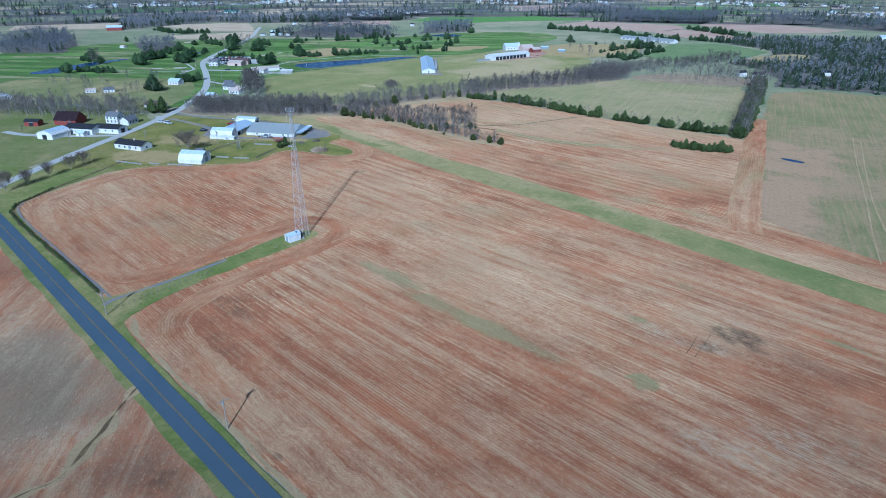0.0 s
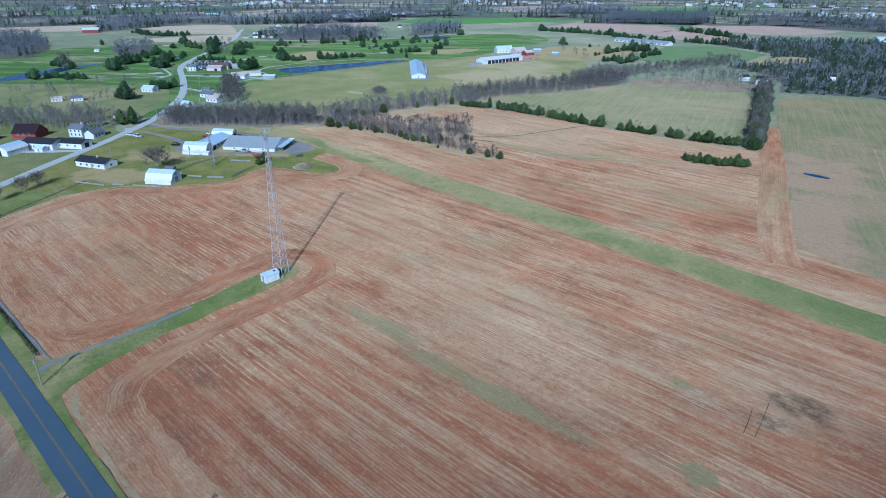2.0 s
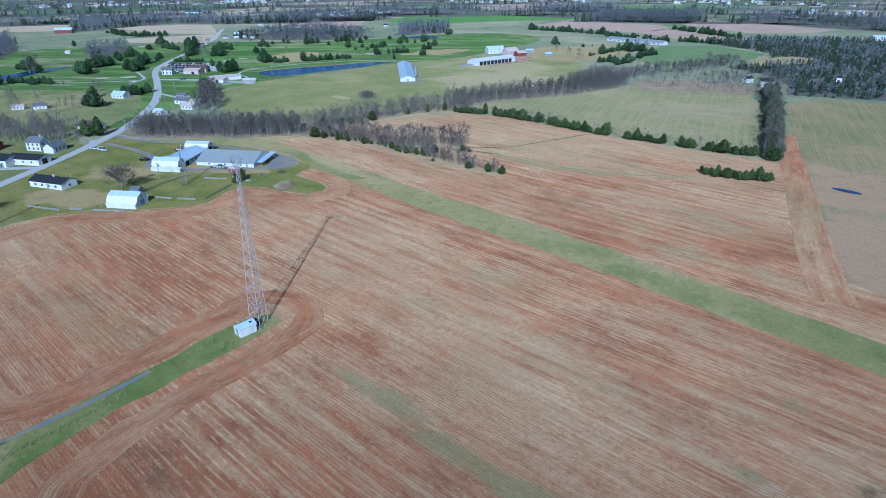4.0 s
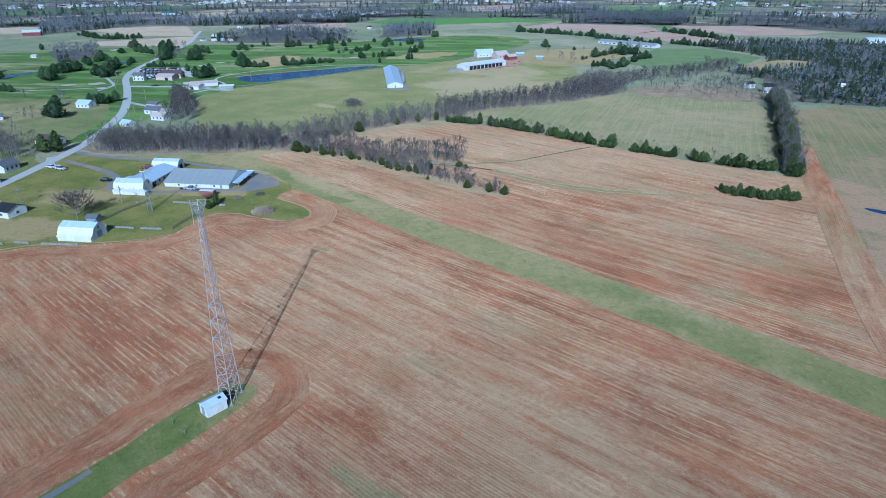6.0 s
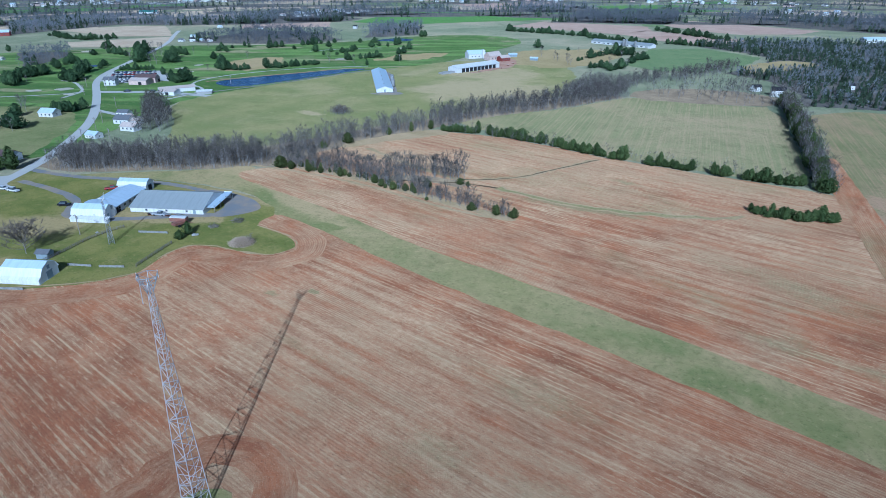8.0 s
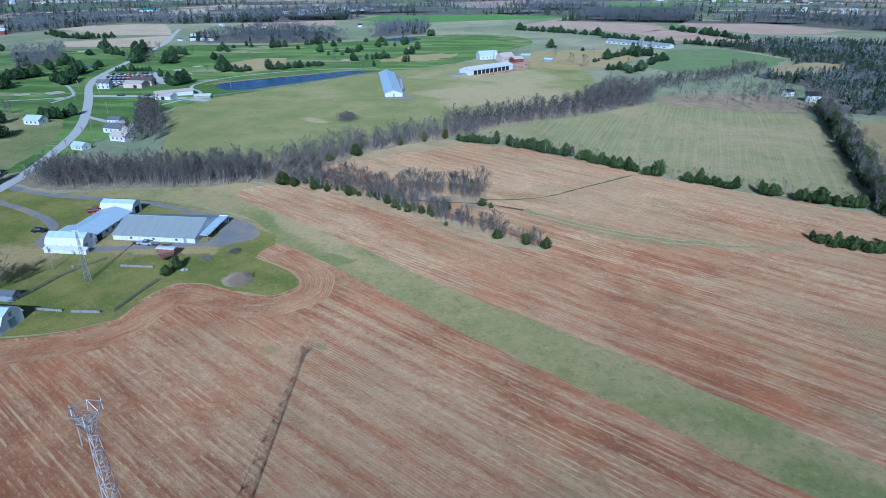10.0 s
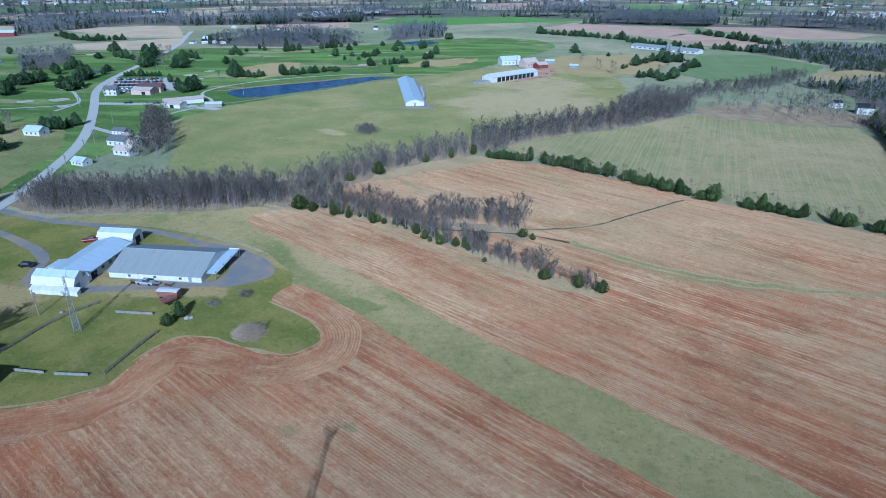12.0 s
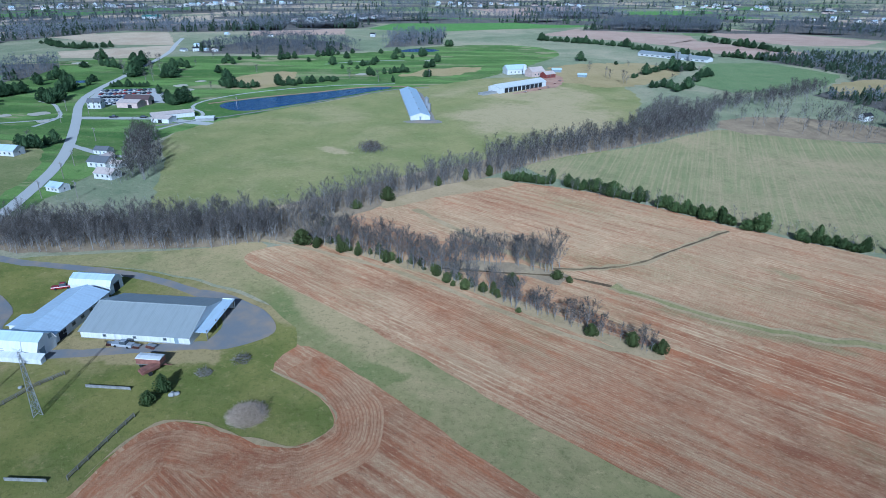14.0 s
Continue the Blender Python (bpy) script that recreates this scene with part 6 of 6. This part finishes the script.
building("clubhouse", "pinkish clubhouse with a brown roof", "house", -634.0, 332.0, 35, 18.0, 8.0, 4.0, 6.4, M_BRICK, M_ROOF_B, windows=row("s", 4, 14, 1.2, 1.2, 1.2), doors=[("e", 2, 0, 3.0, 2.6)])
building("clubhouse_wing", "pinkish low front wing of the clubhouse", "house", -627.5, 323.0, 35, 15.0, 11.0, 3.6, 5.0, M_BRICK, M_ROOF_T, doors=[("s", 2, 0, 2.8, 2.4)])
building("house", "white two-storey house beside the car park", "house", -639.0, 304.0, 45, 9.0, 7.0, 4.6, 6.6, M_WHITE_Y, M_ROOF_GR, windows=row("s", 3, 10, 1.0, 1.0, 1.3) + row("s", 3, 10, 3.6, 1.0, 1.3) + row("e", 2, 6, 3.6, 0.9, 1.2))
building("shed", "long tan-roofed cart shed", "shed", -574.0, 325.0, 72, 26.0, 9.0, 2.8, 4.0, M_WHITE, M_ROOF_T, doors=row("w", 2, 6, 0, 2.6, 2.3))
building("shed", "tan-roofed cart shed wing", "shed", -564.0, 314.0, 30, 12.0, 9.0, 2.8, 4.0, M_WHITE, M_ROOF_T, doors=[("s", 0, 0, 2.6, 2.2)])
building("shed", "low white maintenance shed", "shed", -549.0, 334.0, 50, 11.0, 6.0, 2.0, 2.8, M_CONC, M_WHITE)

building("house", "pale house with a brown roof among the roadside trees", "house", -447.0, 166.0, 30, 12.0, 8.0, 2.8, 5.0, M_WHITE_Y, M_ROOF_B, windows=row("s", 3, 10, 1.1, 0.8, 0.9), doors=[("s", 0.0, 0.0, 0.95, 2.0)])
HOUSES = [building("house", label, "house", x, y, yaw, L, W, e, r, w, rf, windows=row("s", 3, L * 0.85, 1.1, 0.8, 0.9) + [("e", 0, 1.1, 0.8, 0.9), ("w", 0, 1.1, 0.8, 0.9)], doors=[("s", L * 0.0, 0.0, 0.95, 2.0)] if L > 10.2 else ())
          for label, x, y, yaw, L, W, e, r, w, rf in (
              ("white house with a grey roof beside the road", -487.0, 243.0, 25, 10.5, 7.5, 2.9, 4.9, M_WHITE_Y, M_ROOF_GR),
              ("white cottage with a grey-green roof", -466.0, 236.5, 25, 9.5, 6.5, 2.7, 4.4, M_WHITE_Y, M_ROOF_T),
              ("white house with a pale roof", -541.0, 221.0, 30, 10.0, 7.5, 2.9, 4.9, M_WHITE_Y, M_ROOF_L),
              ("white two-storey house with a dark roof", -206.0, 610.0, 20, 9.5, 7.0, 4.6, 6.8, M_WHITE_Y, M_ROOF_D))]
for i, x, y, yaw, label in ((0, -511, 254, 30, "white house with a grey roof among bare trees"), (1, -497, 249, 115, "white annex house with a pale roof"), (1, -481, 247, 25, "white garage with a tan roof"), (3, -225, 622, 60, "pale blue-white house among trees"),
                            (3, -169, 677, 30, "white house at the cedar wood"), (0, -537, 166, 70, "white house across the golf course"), (1, -545, 155, 70, "white cottage across the golf course"), (2, -561, 101, 20, "white trailer house beside the woods"),
                            (2, -462, 214, 20, "small white house behind the creek woods"),
                            (0, -915, 522, 20, "white house beside the far road"), (3, -905, 532, 60, "white farmhouse beside the far road"), (2, -898, 540, 20, "white house beside the far road"), (1, -885, 545, 0, "white house beside the far road"), (2, -1060, 672, 10, "white house among the far woods"),
                            (3, -882, 805, 20, "white farmhouse beside a ploughed field"), (0, -990, 700, 50, "white house by the far road"), (2, -950, 560, 30, "white house by the far road"), (1, -880, 300, 30, "white house on the rise beyond the golf course")):
    ob = copy_thing(HOUSES[i], pose(x, y, height(x, y) + 0.08, rz=yaw) @ Matrix.Scale(0.74, 4))
    ob["label"] = label
building("barn", "white barn with a green metal roof far off", "barn", -1475, 765, 50, 36.0, 16.0, 4.0, 7.0, M_WHITE, M_ROOF_G, windows=row("s", 4, 30, 1.2, 2.0, 1.2))
building("barn", "long white farm building at the edge of the cedar woods", "barn", -205, 1107, 40, 34.0, 14.0, 4.0, 6.5, M_WHITE, M_ROOF_L, windows=row("s", 4, 30, 1.2, 2.0, 1.2))
building("barn", "red barn far beyond the golf course", "barn", -1180, 395, 60, 24.0, 12.0, 5.0, 8.0, M_RED, M_ROOF_L, windows=row("s", 3, 18, 1.5, 1.5, 1.2))
rv = random.Random(5)
PLAIN = [building("house", "white house of the far village", "house", x, y, 20, L, W, e, r, w, rf, group="houses of the far village")
         for x, y, L, W, e, r, w, rf in ((-1190, 930, 11.0, 8.0, 3.0, 5.2, M_WHITE_Y, M_ROOF_GR), (-1175, 960, 12.0, 8.0, 3.2, 5.0, M_WHITE_Y, M_ROOF_T), (-1200, 975, 10.0, 8.0, 5.0, 7.4, M_WHITE_Y, M_ROOF_L), (-1165, 990, 13.0, 9.0, 3.0, 5.2, M_BRICK, M_ROOF_D))]
for cx, cy, sx, sy, n in ((-1980, 720, 60, 120, 30), (-1960, 900, 50, 110, 26), (-1850, 1080, 60, 130, 30), (-1185, 945, 25, 40, 9), (-1180, 1060, 35, 70, 16), (-1330, 1660, 110, 110, 18), (-1120, 1780, 100, 100, 12), (-820, 1960, 120, 80, 12), (-560, 2020, 140, 80, 14), (-770, 2130, 120, 60, 10), (-1840, 1240, 80, 100, 16), (-420, 1650, 80, 50, 6)):
    for _ in range(n):
        x, y = cx + rv.uniform(-sx, sx), cy + rv.uniform(-sy, sy)
        ob = copy_thing(PLAIN[rv.randrange(4)], pose(x, y, height(x, y) + 0.08, rz=rv.uniform(0, 180)) @ Matrix.Scale(rv.uniform(0.85, 1.35), 4))
        ob["label"], ob["group"] = "white house of the far village", "houses of the far village"


# ---- vehicles and farm clutter ----
def car(label, paint, x, y, yaw, long=4.6, tall=1.5, pickup=False):
    th = thing("car", label, "car", pose(x, y, height(x, y) + 0.3, rz=yaw))
    h = long / 2
    bm = extrude(bmesh.new(), [(-0.9, 0.3), (-0.9, 0.75), (-0.8, 0.92), (0.8, 0.92), (0.9, 0.75), (0.9, 0.3)], -h, h)
    part("body", bm, paint, th)
    a, b = (-0.1 * long, 0.22 * long) if pickup else (-0.34 * long, 0.2 * long)
    bm = extrude(bmesh.new(), [(-0.78, 0.92), (-0.62, tall), (0.62, tall), (0.78, 0.92)], a, b)
    part("cabin", bm, M_GLASS, th)
    part("roof", extrude(bmesh.new(), [(-0.64, tall), (-0.6, tall + 0.06), (0.6, tall + 0.06), (0.64, tall)], a + 0.15, b - 0.25), paint, th)
    for px in (-0.31 * long, 0.31 * long):
        for py in (-0.86, 0.86):
            part("wheel", tube(bmesh.new(), (px, py - 0.11, 0.33), (px, py + 0.11, 0.33), 0.33, 0.33, 10), M_RUBBER, th)
    return th


P_DARK, P_WHITE, P_SILVER, P_RED, P_BLUE = (plain("car_paint_" + n, c, 0.25, 0.0, 0.1, spec=0.6) for n, c in (("black", (0.02, 0.02, 0.025)), ("white", (0.75, 0.75, 0.75)), ("silver", (0.45, 0.46, 0.48)), ("red", (0.30, 0.03, 0.03)), ("blue", (0.05, 0.09, 0.22))))
car("dark car parked beside the barns", P_DARK, -356.9, 157.2, 40)
car("grey pickup parked before the big barn", P_SILVER, -318.6, 175.8, 30, 5.4, 1.7, True)
car("white car beside the road", P_WHITE, -397, 149, 30), car("white van beside the road", P_WHITE, -391, 150.8, 20, 5.2, 1.9)
car("red pickup behind the barns", P_RED, -363.0, 178.4, 60, 5.4, 1.7, True)
car("dark car on the clubhouse lane", P_DARK, -583, 310, 50), car("dark pickup on the clubhouse lane", P_DARK, -597, 297, 50, 5.4, 1.7, True)
protos = [car("parked car in the clubhouse car park", p, -648 + 2.2 * i, 314 + 3 * i, 128) for i, p in enumerate((P_SILVER, P_WHITE, P_DARK, P_BLUE, P_RED))]
for i in range(44):
    q = Vector((-704, 336)).lerp(Vector((-684, 364)), (i % 11) / 10) + Vector((14, -7)) * (i // 11)
    copy_thing(protos[rv.randrange(5)], pose(q.x, q.y, height(q.x, q.y) + 0.25, rz=128 + rv.uniform(-4, 4)))

wagon = thing("hay_wagon", "rusty red hay wagon with a white tarpaulin on top", "wagon", pose(-305.2, 176.3, 0.1, rz=FARM))
part("bed", boxed(-3.0, 3.0, -1.2, 1.2, 0.9, 1.1), M_WOOD, wagon)
part("rack", boxed(-3.0, 3.0, -1.15, 1.15, 1.1, 2.5), M_RUST, wagon)
part("tarpaulin", extrude(bmesh.new(), [(-1.25, 2.5), (-1.2, 2.62), (0, 2.8), (1.2, 2.62), (1.25, 2.5)], -3.05, 3.05), M_WHITE, wagon, "white tarpaulin")
for px in (-2.0, 2.0):
    for py in (-1.0, 1.0):
        part("wheel", tube(bmesh.new(), (px, py - 0.12, 0.45), (px, py + 0.12, 0.45), 0.45, 0.45, 12), M_RUBBER, wagon)
part("drawbar", boxed(3.0, 5.0, -0.06, 0.06, 0.5, 0.62), M_RUST, wagon)
spreader = thing("manure_spreader", "rusty manure spreader beside the wagon", "farm implement", pose(-302.6, 174.8, 0.1, rz=FARM + 55))
part("tub", extrude(bmesh.new(), [(-0.7, 0.7), (-1.1, 1.7), (1.1, 1.7), (0.7, 0.7)], -1.9, 1.9), M_RUST, spreader)
part("beater", tube(bmesh.new(), (-2.1, -1.0, 1.2), (-2.1, 1.0, 1.2), 0.4, 0.4, 8), M_RUST, spreader)
for py in (-1.15, 1.15):
    part("wheel", tube(bmesh.new(), (-0.6, py - 0.12, 0.5), (-0.6, py + 0.12, 0.5), 0.5, 0.5, 12), M_RUBBER, spreader)
part("drawbar", boxed(1.9, 3.8, -0.06, 0.06, 0.6, 0.72), M_RUST, spreader)
for x, y, yaw in ((-316.0, 177.6, 30), (-321.5, 174.4, 34), (-313.0, 180.2, 20), (-452, 560, 10), (-450, 578, 60), (-453, 596, 30), (-456, 612, 80), (-449, 590, 120), (-460, 628, 0)):
    disc = thing("disc_harrow", "grey disc harrow parked beside a farm building", "farm implement", pose(x, y, height(x, y) + 0.1, rz=yaw), "parked disc harrows")
    part("bar", boxed(-1.2, 1.2, -0.5, 0.5, 0.7, 0.85), M_STEEL, disc)
    for k in range(6):
        part("disc", tube(bmesh.new(), (-1.1 + 0.44 * k, -0.6, 0.4), (-1.1 + 0.44 * k + 0.04, -0.6, 0.4), 0.4, 0.4, 10), M_RUST, disc)


def brush_pile(x, y, r, tall, label, n, mat, seed, thin=1.0):
    rr = random.Random(seed)
    g = raw()
    for _ in range(n):
        a, d = rr.uniform(0, 6.283), r * math.sqrt(rr.random())
        z = tall * (1 - (d / r) ** 2) * rr.random()
        b, L = rr.uniform(0, 6.283), rr.uniform(0.4, 1.4)
        p = Vector((d * math.cos(a), d * math.sin(a), z))
        prism(g, p, p + Vector((L * math.cos(b), L * math.sin(b), rr.uniform(-0.1, 0.7))), thin * rr.uniform(0.03, 0.09), thin * 0.02, 3)
    th = thing("brush_pile", label, "brush pile", pose(x, y, height(x, y) + 0.1))
    tagged(part("brushwood", g, mat, th), kind="stuff")


brush_pile(-293.5, 182.9, 1.8, 0.8, "low pile of pale sticks on the lawn", 130, M_POLE, 1)
brush_pile(-291.6, 191.6, 2.0, 1.4, "pile of dark logs and scrap on the lawn edge", 160, M_WOOD, 2)
brush_pile(-272.8, 180.6, 4.0, 2.0, "large mound of tan brushwood on the lawn", 3000, M_BRUSH, 3, 0.5)
scrub(-270.2, 182.5, 0.55, "", "small bare tree beside the brush mound")
for x, y, s in ((-291.3, 173.8, 1.0), (-290.6, 174.6, 0.7), (-319.0, 153.0, 0.6)):
    bm = bmesh.new()
    bmesh.ops.create_icosphere(bm, subdivisions=2, radius=0.8 * s)
    for v in bm.verts:
        v.co *= 1 + 0.35 * noise.noise(v.co * 1.7 + Vector((x, y, 0)))
        v.co.z *= 0.7
    ob = part("boulder", bm, M_CONC)
    ob.matrix_basis = pose(x, y, height(x, y) + 0.35)
    tagged(ob, "pale boulder on the lawn", "boulder")
for line in ([(-50.4, 142.5), (-49.5, 137.8), (-48.9, 133.1)], [(-48.5, 146.8), (-47.5, 140.2), (-46.8, 133.7)]):
    ribbon("wheel_rut", line, 0.15, M_DITCH, 0.16, "dark wet wheel rut in the field", "track", 0.12, step=1.0)

# ditches, margins and wheel tracks
ribbon("dry_margin", [(-263, 288), (-252, 298), (-245, 308), (-239, 333), (-231, 362)], 2.6, M_DRY, 0.18, "tan dead grass beside the ditch", "grass", 2.6)
ribbon("ditch", [(-263, 288), (-252, 298), (-245, 308), (-239, 333), (-231, 362)], 0.9, M_DITCH, 0.2, "narrow dark ditch with dead grass", "ditch", 0.8)
ribbon("ditch", [(-290, 264), (-274, 274), (-259, 285), (-243, 289)], 1.1, M_DITCH, 0.21, "narrow dark ditch leaving the wood", "ditch", 0.8)
ribbon("dry_margin", [(-243, 289), (-222, 289), (-201, 293), (-182, 300), (-160, 312), (-150, 324)], 4.0, M_DRY, 0.17, "tan dead grass beside the swale", "grass", 3.4)
ribbon("grassy_swale", [(-243, 289), (-222, 289), (-201, 293), (-182, 300), (-160, 312), (-150, 324)], 1.6, M_STRIP, 0.19, "green and tan grassy swale across the field", "grass", 3.0)
ribbon("dry_margin", [(-263, 288), (-268, 288), (-290, 290), (-335, 300)], 3.0, M_DRY, 0.17, "tan dead grass margin", "grass", 1.4)
sheet("dry_corner", [(-345, 289), (-341, 300), (-337, 322), (-326, 345), (-322, 357), (-334, 360), (-342, 352), (-349, 325), (-352, 300)], M_DRY, 0.2, "tan dead grass at the field corner", "grass", 1.4, 4.0)
ribbon("dry_margin", [(-352, 239), (-340, 243.5), (-319, 249), (-301, 252), (-283, 254), (-258, 253), (-236, 254.5), (-222, 257.5), (-215, 261)], 2.0, M_DRY, 0.21, "tan dead grass margin beside the trees", "grass", 1.2)
ribbon("dry_margin", [(-280, 151), (-284, 159.5), (-285, 166.5), (-282, 170.3), (-276, 173.8), (-267, 176.2), (-259, 179.2), (-255.3, 186), (-256.8, 191.8), (-264, 195.2), (-273, 195), (-283, 193.5)], 0.5, M_DRY, 0.22, "tan mown edge of the lawn", "grass", 1.0)
ribbon("dry_margin", [(-289, 47), (-299, 62), (-308, 81), (-310, 97), (-304, 111), (-291.5, 123.5), (-281, 136), (-278, 146)], 0.7, M_DRY, 0.22, "tan field edge below the farm", "grass", 0.7)
for line in ([(-84, 425), (-66, 360), (-50, 307), (-36, 255), (-28, 229)], [(-80, 425), (-62, 358), (-46, 300), (-33, 262)]):
    ribbon("wheel_track", line, 0.6, M_DRY, 0.2, "pale wheel track in the wheat", "track", 0.3)
ribbon("dry_margin", [(-131, 33.0), (-129, 30.6), (-124, 25), (-120, 21), (-115, 15), (-112, 11), (-114, 5), (-110, -8)], 3.0, M_DRY, 0.18, "pale dead grass along the ditch", "grass", 2.6)
ribbon("field_creek", [(-131, 33.0), (-129, 30.6), (-124, 25), (-120, 21), (-115, 15), (-112, 11), (-114, 5), (-110, -8)], 0.4, M_DITCH, 0.2, "dark wandering ditch in the stubble", "ditch", 0.9, step=1.2)
